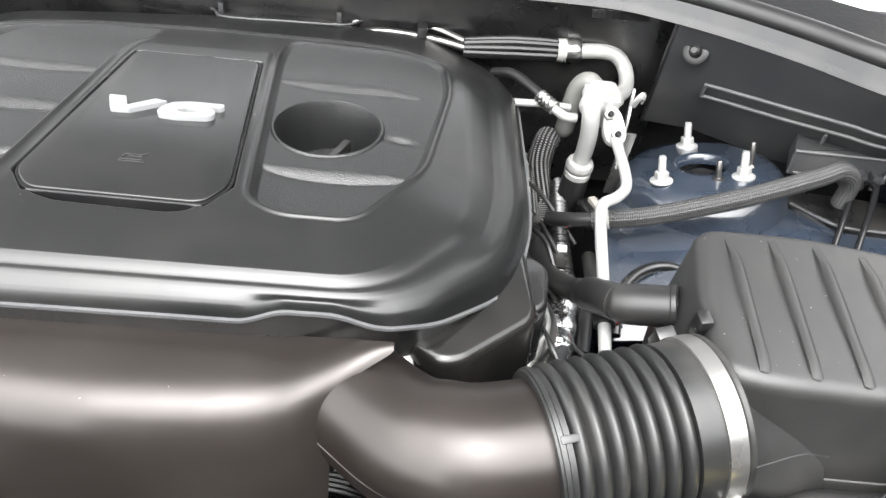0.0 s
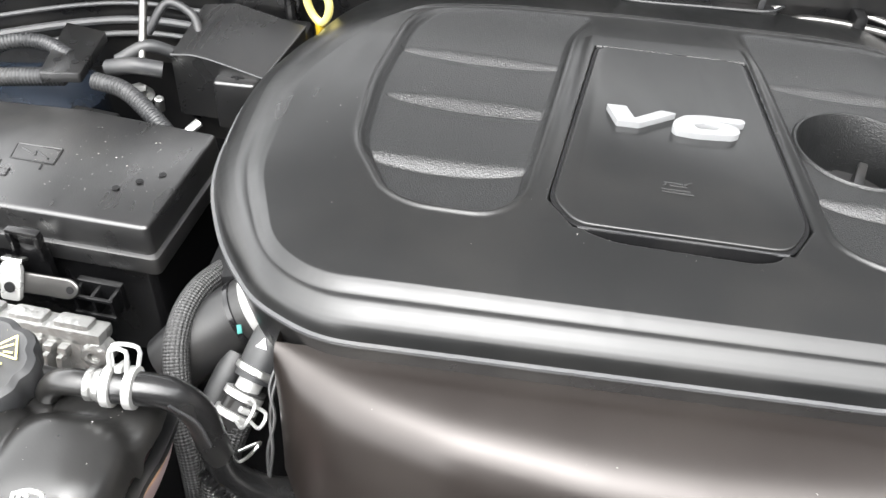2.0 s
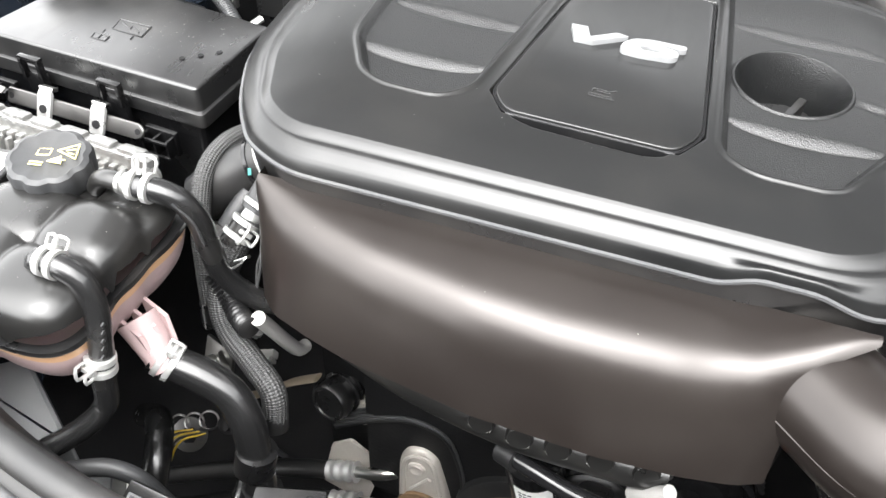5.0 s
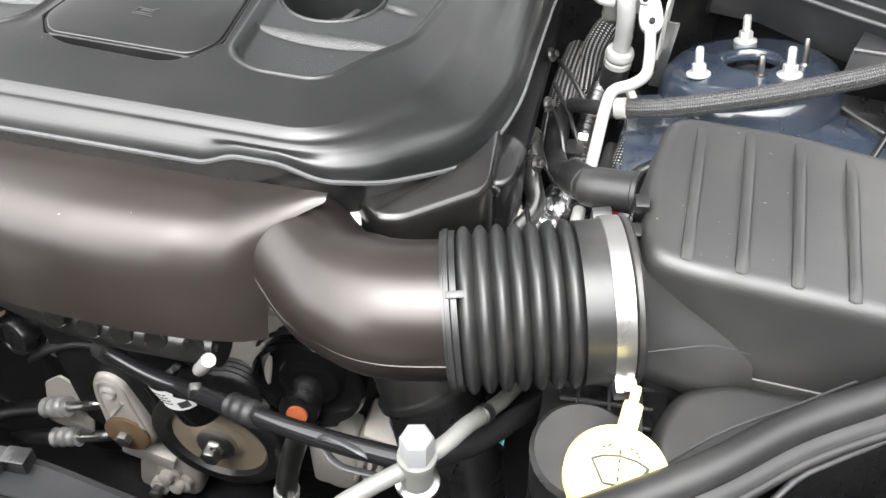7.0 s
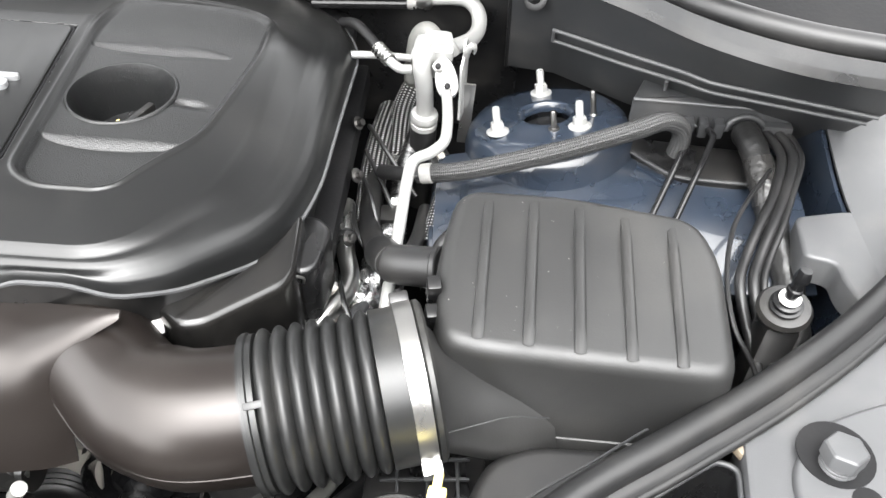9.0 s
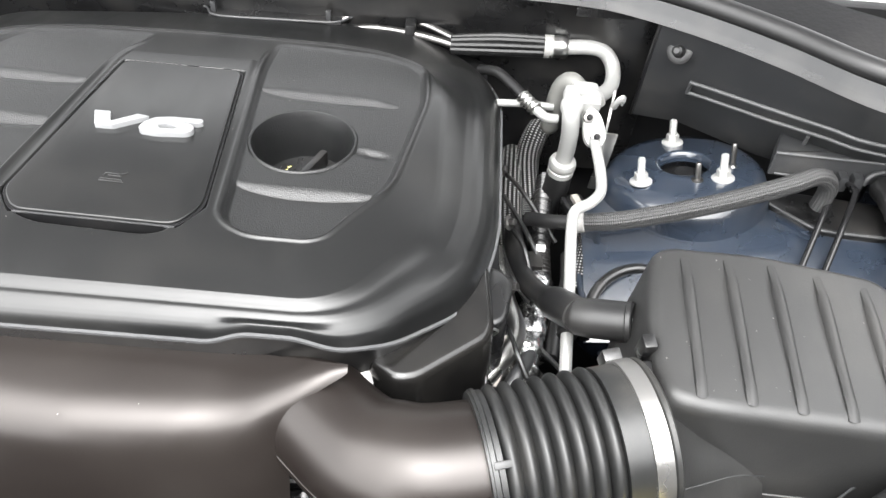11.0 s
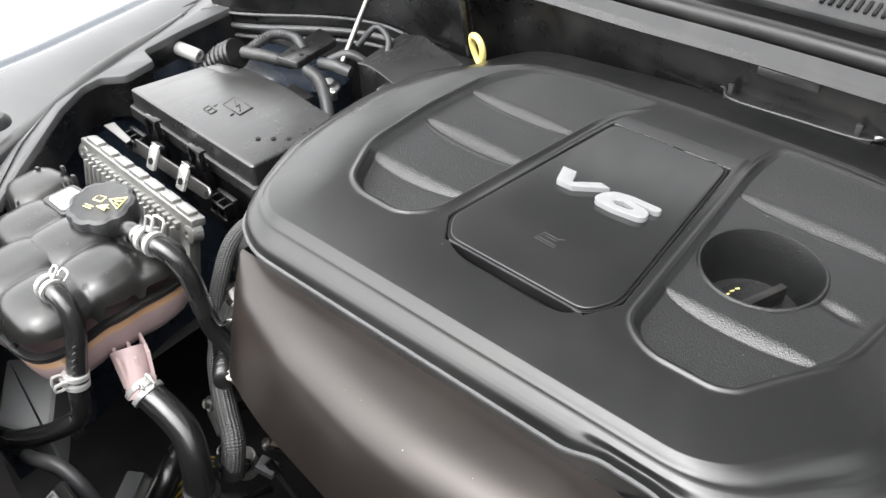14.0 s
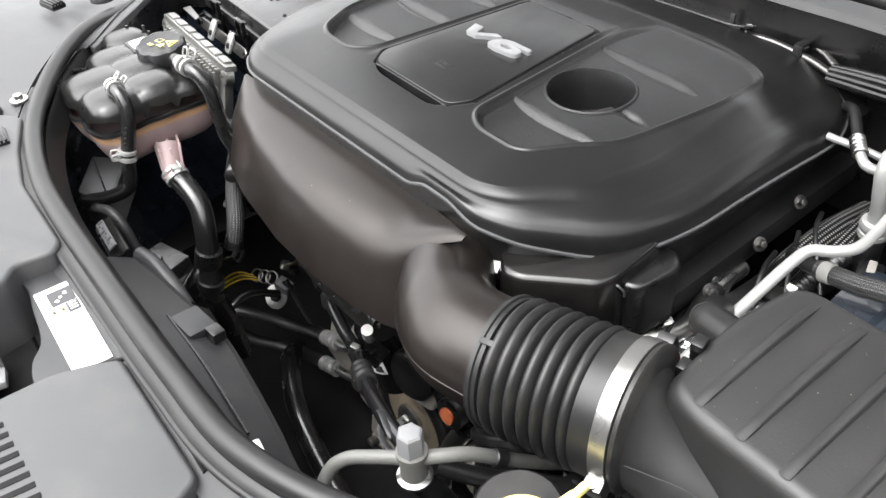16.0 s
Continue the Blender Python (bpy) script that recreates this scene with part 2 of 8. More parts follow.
def braided(name, base, light, scale=(40.0, 900.0), rough=0.55, cut=(-1.0, 1.0)):
    """A woven sleeve: two crossing sets of threads along the texture coordinates."""
    m = material(name, base, rough, bump=0.0)
    t = m.node_tree
    b = t.nodes["Principled BSDF"]
    uv = t.nodes.new("ShaderNodeUVMap")
    maps = []
    for sign in (1, -1):
        mp = t.nodes.new("ShaderNodeMapping")
        mp.inputs["Scale"].default_value = (1, 1, 1)
        t.links.new(uv.outputs[0], mp.inputs[0])
        sep = t.nodes.new("ShaderNodeSeparateXYZ")
        t.links.new(mp.outputs[0], sep.inputs[0])
        u, v, s, w = (t.nodes.new("ShaderNodeMath") for _ in range(4))
        u.operation, v.operation, s.operation, w.operation = "MULTIPLY", "MULTIPLY", "ADD", "SINE"
        u.inputs[1].default_value, v.inputs[1].default_value = round(scale[0]) * math.pi * 2 * sign, scale[1]
        t.links.new(sep.outputs[0], u.inputs[0])
        t.links.new(sep.outputs[1], v.inputs[0])
        t.links.new(u.outputs[0], s.inputs[0])
        t.links.new(v.outputs[0], s.inputs[1])
        t.links.new(s.outputs[0], w.inputs[0])
        maps.append(w)
    mul = t.nodes.new("ShaderNodeMath")
    mul.operation = "MULTIPLY"
    t.links.new(maps[0].outputs[0], mul.inputs[0])
    t.links.new(maps[1].outputs[0], mul.inputs[1])
    rng = t.nodes.new("ShaderNodeMapRange")
    rng.inputs[1].default_value, rng.inputs[2].default_value = cut
    t.links.new(mul.outputs[0], rng.inputs[0])
    mix = t.nodes.new("ShaderNodeMix")
    mix.data_type = "RGBA"
    mix.inputs[6].default_value, mix.inputs[7].default_value = (*base, 1), (*light, 1)
    t.links.new(rng.outputs[0], mix.inputs[0])
    t.links.new(mix.outputs[2], b.inputs["Base Color"])
    bp = t.nodes.new("ShaderNodeBump")
    bp.inputs["Strength"].default_value, bp.inputs["Distance"].default_value = 0.8, 0.0012
    t.links.new(rng.outputs[0], bp.inputs["Height"])
    t.links.new(bp.outputs[0], b.inputs["Normal"])
    return m


COVER = material("satin_black_plastic", (0.0055, 0.0057, 0.0058), 0.315, grain=1500, bump=0.09, vary=0.12, dust=0.05, rough_vary=0.06, stain=9, spec=0.55, smudge=0.045)
GRAINED = material("leather_grain_black_plastic", (0.0075, 0.0078, 0.0080), 0.33, grain=900, bump=2.8, vary=0.2, rough_vary=0.05, spec=0.68)
BROWN = material("satin_brown_black_plastic", (0.0092, 0.0074, 0.0066), 0.315, grain=1500, bump=0.09, vary=0.15, dust=0.04, rough_vary=0.04, stain=9, spec=0.54, smudge=0.025, tint=(1.0, 0.945, 0.92))
PLASTIC = material("black_plastic", (0.0065, 0.0065, 0.0068), 0.29, grain=900, bump=0.25, vary=0.3, dust=0.12, spec=0.65, smudge=0.06)
MATT = material("grained_black_plastic", (0.0085, 0.0085, 0.0087), 0.30, grain=700, bump=0.35, vary=0.2, dust=0.10, rough_vary=0.05, stain=12, spec=1.0, smudge=0.07)
BOXLID = material("dark_grained_box_plastic", (0.016, 0.016, 0.0158), 0.46, grain=700, bump=0.5, vary=0.2, dust=0.08, rough_vary=0.05, stain=12, spec=0.55, smudge=0.06)
TRIM = material("weathered_black_trim_plastic", (0.024, 0.0247, 0.026), 0.45, grain=900, bump=0.25, vary=0.2, dust=0.15)
RUBBER = material("black_rubber", (0.009, 0.009, 0.0093), 0.42, grain=500, bump=0.2, vary=0.3, dust=0.08)
BOOT = material("grey_black_rubber", (0.012, 0.0123, 0.0123), 0.38, grain=500, bump=0.2, vary=0.2, dust=0.2)
# near-black metal; also fills gaps and holes, their shade put into the colour
DARK = material("near_black_metal_and_gaps", (0.006, 0.006, 0.0065), 0.6, grain=200, bump=1.5, vary=0.5, dust=0.04, spec=0.2)
TANKTOP = material("oily_black_tank_plastic", (0.010, 0.0098, 0.0095), 0.29, grain=700, bump=0.15, vary=0.2, dust=0.12, rough_vary=0.05, spec=0.6)
GLOSS = material("gloss_black_paint", (0.007, 0.007, 0.0075), 0.14, grain=300, bump=0.1, vary=0.2)
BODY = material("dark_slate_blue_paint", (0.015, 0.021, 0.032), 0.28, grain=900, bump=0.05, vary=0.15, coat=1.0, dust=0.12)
HOSE = material("shiny_black_hose_rubber", (0.009, 0.009, 0.0092), 0.26, grain=500, bump=0.2, vary=0.3, dust=0.08, spec=0.8)
CLAMP = material("bright_zinc_spring_steel", (0.50, 0.50, 0.49), 0.32, 0.6, grain=500, bump=0.15, vary=0.1)
BAND = material("brushed_stainless_band", (0.34, 0.335, 0.325), 0.30, 0.9, grain=400, bump=0.3, vary=0.15)
STEEL = material("zinc_plated_steel", (0.48, 0.48, 0.465), 0.3, 1.0, grain=500, bump=0.2, vary=0.15)
DULL = material("dull_bare_steel", (0.20, 0.195, 0.19), 0.35, 1.0, grain=300, bump=0.3, vary=0.35)
ALLOY = material("cast_aluminium", (0.34, 0.34, 0.33), 0.34, 0.8, grain=230, bump=6.0, vary=0.25)
WHITEALU = material("pale_anodised_aluminium", (0.39, 0.39, 0.38), 0.40, 0.45, grain=500, bump=0.25, vary=0.1)
DIRTY = material("oily_cast_aluminium", (0.42, 0.395, 0.36), 0.5, 0.35, grain=170, bump=4.5, vary=0.4, dust=0.4)
DUSTY = material("dusty_tan_steel", (0.19, 0.155, 0.112), 0.6, 0.1, grain=220, bump=0.8, vary=0.3)
TEAL = material("teal_paper_tag", (0.05, 0.22, 0.20), 0.6, bump=0.1)
RUST = material("rusted_steel", (0.14, 0.09, 0.05), 0.65, 0.3, grain=220, bump=1.5, vary=0.4)
SILVER = material("silver_white_badge_paint", (0.27, 0.274, 0.278), 0.32, 0.35, grain=800, bump=0.05, vary=0.05)
YELLOW = material("yellow_plastic", (0.50, 0.34, 0.02), 0.4, grain=600, bump=0.15, vary=0.1)
WASHER = material("bright_yellow_plastic", (0.74, 0.63, 0.22), 0.42, grain=600, bump=0.15, vary=0.08)
LABEL = material("white_paper_label", (0.82, 0.82, 0.80), 0.55, grain=600, bump=0.05, vary=0.04)
INK = material("black_ink", (0.03, 0.03, 0.03), 0.6, bump=0.0)
GREYINK = material("grey_ink", (0.055, 0.055, 0.06), 0.6, bump=0.0)
YELLOWINK = material("yellow_ink", (0.75, 0.66, 0.25), 0.6, bump=0.0)
PINK = material("milky_pink_tank_plastic", (0.33, 0.245, 0.243), 0.4, grain=300, bump=0.2, vary=0.12, stain=14)
AMBER = material("milky_amber_tank_plastic", (0.46, 0.28, 0.16), 0.4, grain=300, bump=0.2, vary=0.15, stain=14)
FOIL = material("crinkled_aluminium_foil", (0.75, 0.75, 0.75), 0.25, 1.0, grain=110, bump=18.0, vary=0.15)
RED = material("red_plastic", (0.45, 0.02, 0.02), 0.4, bump=0.1)
FLECK = material("pale_dust_fleck", (0.30, 0.29, 0.27), 0.7, bump=0.0, vary=0.4)
FOILDULL = material("crinkled_black_tape", (0.016, 0.0155, 0.015), 0.22, grain=140, bump=6.0, vary=0.35)
ORANGE = material("orange_plastic_plug", (0.45, 0.12, 0.05), 0.5, bump=0.1)
BRAID = braided("braided_black_sleeve", (0.012, 0.012, 0.012), (0.055, 0.055, 0.055), (10, 1500.0))
MESHSLEEVE = braided("silver_mesh_sleeve", (0.005, 0.005, 0.005), (0.42, 0.42, 0.41), (9, 900.0), 0.4, (0.30, 0.62))
CLEAR = material("milky_white_plastic", (0.26, 0.255, 0.245), 0.35, grain=300, bump=0.1, vary=0.1)
SHINY = material("smooth_black_plastic", (0.0060, 0.0058, 0.0056), 0.20, grain=900, bump=0.08, vary=0.2, dust=0.05, rough_vary=0.04, spec=0.6)
# darker copy of black plastic; the shade below the fuse lid is in its colour
DARKGLOSS = material("shaded_black_plastic", (0.004, 0.004, 0.0043), 0.26, grain=900, bump=0.2, vary=0.3, dust=0.04, spec=0.45)
TAPE = material("crinkled_black_cloth_tape", (0.010, 0.010, 0.010), 0.38, grain=120, bump=5.0, vary=0.4, dust=0.1)
PALEGREY = material("pale_grey_plastic", (0.15, 0.153, 0.157), 0.5, grain=600, bump=0.2, vary=0.15, dust=0.2)
DIECAST = material("dull_grey_diecast", (0.13, 0.13, 0.122), 0.55, 0.2, grain=260, bump=1.2, vary=0.25, dust=0.2)
GREYPAINT = material("grey_fender_plastic", (0.060, 0.061, 0.063), 0.45, grain=900, bump=0.25, vary=0.15, dust=0.15)
LINER = material("grey_hood_liner", (0.36, 0.36, 0.365), 0.6, grain=80, bump=0.8, vary=0.2, stain=4)
CONCRETE = material("pale_concrete", (0.40, 0.395, 0.385), 0.85, grain=60, bump=1.7999999999999998, vary=0.25, stain=0.7)
BLOCKERWALL = material("dark_blocker_wall", (0.05, 0.05, 0.052), 0.8, grain=40, bump=0.8, vary=0.2, stain=0.8)
GLASS = material("dark_windscreen_glass", (0.02, 0.022, 0.025), 0.05, grain=50, bump=0.0, vary=0.1)

# ---- the surroundings: ground, hood overhead, cowl, inner fenders ----


def plane(x0, x1, y0, y1, z):
    return Geo().add([(x0, y0, z), (x1, y0, z), (x1, y1, z), (x0, y1, z)], [(0, 1, 2, 3)])


solo("ground", plane(-300, 300, -300, 300, 0.0), CONCRETE, "pale worn concrete ground under the car", "ground", kind="structure")

# raised hood, unseen: hangs over the back of the bay; pad, border and height shape the cover's reflections
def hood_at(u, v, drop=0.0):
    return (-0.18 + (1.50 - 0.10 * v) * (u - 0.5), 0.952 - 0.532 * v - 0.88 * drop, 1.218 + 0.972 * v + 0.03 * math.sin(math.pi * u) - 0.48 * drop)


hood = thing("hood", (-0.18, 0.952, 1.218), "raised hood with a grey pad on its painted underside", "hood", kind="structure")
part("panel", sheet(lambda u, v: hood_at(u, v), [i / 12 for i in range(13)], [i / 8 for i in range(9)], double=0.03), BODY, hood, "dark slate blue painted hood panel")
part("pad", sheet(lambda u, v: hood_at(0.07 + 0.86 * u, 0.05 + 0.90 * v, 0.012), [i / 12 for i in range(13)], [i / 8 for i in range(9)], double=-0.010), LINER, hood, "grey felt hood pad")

# unseen dark walls, added in front and beside to darken low reflections
solo("wall_4", block((9.6, 0.2, 3.4), pose(3.2, -3.6, 1.70)), BLOCKERWALL, "unseen plain dark wall added to darken front reflections", "wall", kind="structure")
solo("wall_5", block((0.2, 10.0, 3.4), pose(4.2, 1.3, 1.70)), BLOCKERWALL, "unseen plain dark wall added to darken side reflections", "wall", kind="structure")

# floor of the bay: a dark sheet added so the gaps stay black
solo("bay_floor", block((1.7, 1.2, 0.02), pose(-0.16, 0.55, 0.33)), DARK, "near-black sheet added to close the shaded space below the engine", "undertray", kind="structure")
# closing walls added in near-black, standing in for the bay's deep shade
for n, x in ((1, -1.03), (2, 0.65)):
    solo(f"wall_{n}", block((0.02, 0.95, 0.60), pose(x, 0.50, 0.62)), DARK, "near-black side wall added to close the shaded engine bay", "wall", kind="structure")
solo("wall_3", block((1.72, 0.02, 0.72), pose(-0.195, 0.945, 0.68)), DARK, "near-black wall added to close the shaded space behind the engine", "wall", kind="structure")

# ---- engine cover ----


def inside(px, py, poly):
    """Signed distance to an outline, positive inside."""
    d = np.full(px.shape, 1e9)
    odd = np.zeros(px.shape, bool)
    k = len(poly)
    for i in range(k):
        (ax, ay), (bx, by) = poly[i][:2], poly[(i + 1) % k][:2]
        ex, ey = bx - ax, by - ay
        t = np.clip(((px - ax) * ex + (py - ay) * ey) / (ex * ex + ey * ey + 1e-18), 0, 1)
        d = np.minimum(d, np.hypot(px - ax - t * ex, py - ay - t * ey))
        odd ^= ((ay > py) != (by > py)) & (px < ex * (py - ay) / (ey + 1e-18) + ax)
    return np.where(odd, d, -d)


RIM = fillet([(-0.40, 0.4065), (0.004, 0.4025), (0.038, 0.418), (0.100, 0.483), (0.119, 0.56), (0.124, 0.80), (0.096, 0.866), (0.03, 0.892), (-0.16, 0.902), (-0.42, 0.868), (-0.474, 0.825), (-0.513, 0.66), (-0.508, 0.55), (-0.478, 0.482), (-0.44, 0.428)], 0.034, 6)
FLAT = fillet([(-0.405, 0.4345), (-0.022, 0.4275), (0.006, 0.441), (0.046, 0.500), (0.057, 0.57), (0.056, 0.74), (0.036, 0.783), (-0.05, 0.802), (-0.20, 0.8075), (-0.32, 0.803), (-0.385, 0.786), (-0.415, 0.745), (-0.462, 0.64), (-0.462, 0.53), (-0.436, 0.458)], 0.020, 6)
POCKET_R = fillet([(-0.115, 0.799), (-0.117, 0.742), (-0.104, 0.502), (-0.080, 0.485), (-0.032, 0.484), (-0.020, 0.490), (0.024, 0.562), (0.046, 0.70), (0.042, 0.765), (0.026, 0.781)], 0.018, 5)
POCKET_L = fillet([(-0.236, 0.801), (-0.258, 0.742), (-0.292, 0.515), (-0.312, 0.495), (-0.358, 0.497), (-0.378, 0.508), (-0.404, 0.558), (-0.405, 0.64), (-0.392, 0.742), (-0.376, 0.783), (-0.32, 0.799)], 0.018, 5)
FRAME = [(-0.251, 0.742), (-0.119, 0.742), (-0.108, 0.49), (-0.287, 0.49)]
SCOOP = fillet([(-0.262, 0.500), (-0.256, 0.489), (-0.238, 0.4815), (-0.155, 0.4765), (-0.140, 0.481), (-0.132, 0.494)], 0.008, 4)
LID = [(-0.241, 0.7095), (-0.1295, 0.7055), (-0.1185, 0.513), (-0.1335, 0.4895), (-0.260, 0.4945), (-0.2745, 0.516)]
HOLE, HOLE_R = (-0.0575, 0.6165), 0.0455


def eased(knots, rise):
    """A profile from rim (0) to flat top (1), with its corners rounded off."""
    dense = np.interp(np.linspace(-0.2, 1.2, 561), knots, rise)
    k = np.exp(-(np.linspace(-2.5, 2.5, 39) ** 2))
    return np.interp(STEPS, np.linspace(-0.2, 1.2, 561), np.convolve(np.r_[np.full(19, dense[0]), dense, np.full(19, dense[-1])], k / k.sum(), "valid"))


STEPS = np.linspace(0, 1, 201)
STEPPED = eased([0, 0.03, 0.08, 0.12, 0.20, 0.30, 0.44, 0.54, 0.60, 0.66, 0.72, 0.80, 0.88, 0.95, 1.0], [0, 0.14, 0.30, 0.39, 0.49, 0.58, 0.685, 0.745, 0.765, 0.776, 0.810, 0.875, 0.930, 0.970, 1.0])
SIDE = eased([0, 0.04, 0.10, 0.18, 0.27, 0.35, 0.43, 0.55, 0.70, 0.85, 0.93, 1.0], [0, 0.20, 0.35, 0.46, 0.545, 0.59, 0.615, 0.68, 0.81, 0.94, 0.985, 1.0])
CREASE = eased([0, 0.03, 0.10, 0.30, 0.60, 1.0], [0, 0.16, 0.26, 0.42, 0.66, 1.0])
ROUND = eased([0, 0.02, 0.10, 0.25, 0.45, 0.62, 0.75, 0.88, 1.0], [0, 0.14, 0.34, 0.54, 0.74, 0.86, 0.93, 0.98, 1.0])


def cover_height(x, y):
    rim, flat = inside(x, y, RIM), -inside(x, y, FLAT)
    u = np.where(flat <= 0, 1.0, np.clip(rim, 0, 1) / (np.clip(rim, 0, 1) + np.maximum(flat, 1e-6)))
    low = 1.001 - 0.027 * smooth(0.0, 0.11, x) - 0.012 * smooth(0.6, 0.85, y) - 0.016 * smooth(-0.42, -0.5, x)
    high = 1.0305 - 0.0155 * smooth(0.70, 0.82, y) - 0.0052 * (1 - np.clip(-flat / 0.062, 0, 1)) ** 2 * smooth(0.75, 0.55, y) - 0.010 * smooth(-0.02, 0.07, x) * smooth(0.42, 0.6, y) - 0.004 * smooth(-0.38, -0.47, x)
    rear = smooth(0.72, 0.79, y) * smooth(0.12, 0.07, x)
    right = smooth(-0.035, 0.06, x) * smooth(0.42, 0.54, y)
    left = smooth(-0.42, -0.48, x) * smooth(0.47, 0.60, y)
    body = np.interp(u, STEPS, STEPPED) * (1 - right) + np.interp(u, STEPS, SIDE) * right
    body = body * (1 - 0.65 * left) + np.interp(u, STEPS, ROUND) * 0.65 * left
    lift = 0.011 * smooth(-0.095, -0.06, x) * smooth(0.01, -0.035, x) * smooth(0.46, 0.41, y) * (1 - smooth(0.0, 0.42, u))
    z = lift + low + (high - low) * (body * (1 - rear) + np.interp(u, STEPS, CREASE) * rear)
    z = z + 0.0045 * smooth(0.0, 0.009, inside(x, y, FRAME)) * np.clip((y - 0.49) / 0.20, 0, 1) * smooth(0.80, 0.735, y)
    z = z - 0.0065 * smooth(-0.0034, -0.0012, inside(x, y, LID))
    for poly, mid, half in ((POCKET_R, -0.045, 0.066), (POCKET_L, -0.330, 0.066)):
        d = inside(x, y, poly)
        lens = np.sqrt(np.clip(1 - ((x - mid) / half) ** 2, 0, 1))
        slope = 0.05 * (x - mid)
        deep = 0.0052 + 0 * x
        # step down to the front floor, widest in the middle
        cup = np.sqrt(np.clip(1 - ((x - mid - (0.0 if mid > -0.2 else -0.016)) / (half * 0.9)) ** 2, 0, 1))
        wide = 0.0005 + 0.0125 * cup
        fall = np.clip((0.554 - (y + slope * 0.4)) / wide, 0, 1)
        deep = deep + 0.44 * wide * fall * fall * (1.6 - 0.6 * fall)
        # scooped slots: a slow fall from the back and a sharp lip in front
        for yc, most in ((0.690, 0.015), (0.622, 0.017)) if mid < -0.2 else ((0.690, 0.016),):
            wide = most * lens + 1e-5
            s = (0.55 - (y - yc + slope) / wide) / 1.35
            deep = deep + 0.0066 * lens * smooth(0.0, 0.85, s) * (1 - smooth(0.86, 1.0, s)) - 0.0007 * lens * np.exp(-((s - 1.08) / 0.10) ** 2)
        edge = np.clip(d / 0.0055, 0, 1)
        edge = edge * (0.55 + 0.45 * edge)
        # the floor rises in a hollow curve to the bead at the back
        climb = np.clip((y - 0.715) / 0.083, 0, 1)
        z = z - edge * deep * (1 - climb**2.2) + 0.0019 * np.exp(-((d + 0.0018) / 0.0024) ** 2) * smooth(0.79, 0.74, y)
    z = z - 0.010 * smooth(0.0, 0.004, inside(x, y, SCOOP))
    # raised bead along the back of the flat top
    z = z + 0.0017 * np.exp(-((flat - 0.001) / 0.0021) ** 2) * smooth(0.745, 0.785, y)
    # small drain nick beside the filler hole
    z = z - 0.004 * np.exp(-(((x - 0.004) / 0.016) ** 2 + ((y - 0.607) / 0.005) ** 2))
    return z


cover = thing("engine_cover", (-0.2, 0.64, 0.97), "satin black plastic engine cover with raised lid and recessed pockets", "engine cover")
cx, cy = -0.195, 0.645
na, nr = 1200, 380
outline = np.array([tuple(a.lerp(b, k / 24)) for a, b in zip(RIM, RIM[1:] + RIM[:1]) for k in range(24)])
ang = np.unwrap(np.arctan2(outline[:, 1] - cy, outline[:, 0] - cx))
order = np.argsort(ang)
far = np.hypot(outline[:, 0] - cx, outline[:, 1] - cy)
turn = ang[0] + 2 * np.pi * np.arange(na) / na
reach = np.interp(turn, np.r_[ang[order], ang[order][:1] + 2 * np.pi], np.r_[far[order], far[order][:1]], period=2 * np.pi)
frac = 1 - (1 - np.linspace(0.0, 1.0, nr)) ** 1.25
frac[0] = 0.004
gx = cx + frac[:, None] * (reach * np.cos(turn))[None]
gy = cy + frac[:, None] * (reach * np.sin(turn))[None]
gz = cover_height(gx, gy)
idx = np.arange(nr * na).reshape(nr, na)
quads = np.stack([idx[:-1], idx[1:], np.roll(idx[1:], -1, 1), np.roll(idx[:-1], -1, 1)], -1).reshape(-1, 4)
mx, my = gx.ravel()[quads].mean(1), gy.ravel()[quads].mean(1)
keep = np.hypot(mx - HOLE[0], my - HOLE[1]) > HOLE_R
pock = np.maximum(inside(mx, my, POCKET_R), inside(mx, my, POCKET_L)) > 0.002
shell = Geo()
shell.v = np.stack([gx.ravel(), gy.ravel(), gz.ravel()], -1).tolist()
shell.uv = np.stack([gx.ravel(), gy.ravel()], -1).tolist()
shell.f = quads[keep].tolist()
shell.m = pock[keep].astype(int).tolist()
shell.f.append(tuple(int(i) for i in idx[0]))
shell.m.append(0)
part("shell", shell, [COVER, GRAINED], cover, angle=60)
# thin flange all round
edge_pts = [(float(gx[-1, k]), float(gy[-1, k]), float(gz[-1, k])) for k in range(0, na, 3)]
lip = Geo()
n = len(edge_pts)
for dx, dz in ((0, 0.0005), (0.0022, 0.0), (0.0022, -0.0022), (-0.001, -0.0024)):
    pts = inset([Vector((p[0], p[1])) for p in edge_pts], -dx)
    lip.v += [(q.x, q.y, p[2] + dz) for q, p in zip(pts, edge_pts)]
lip.f = [(r * n + k, r * n + (k + 1) % n, (r + 1) * n + (k + 1) % n, (r + 1) * n + k) for r in range(3) for k in range(n)]
lip.m, lip.uv = [0] * len(lip.f), [(0, 0)] * len(lip.v)
part("flange", lip, GREYPAINT, cover, angle=30)
# inner skirt that closes the shell below
skirt = Geo()
low_pts = inset([Vector((p[0], p[1])) for p in edge_pts], 0.006)
skirt.v = [p for p in edge_pts] + [(q.x, q.y, 0.955) for q in low_pts]
skirt.f = [(k, n + k, n + (k + 1) % n, (k + 1) % n) for k in range(n)]
skirt.m, skirt.uv = [0] * n, [(0, 0)] * (2 * n)
part("skirt", skirt, PLASTIC, cover)

# filler well
well = Geo()
hz = 1.0255
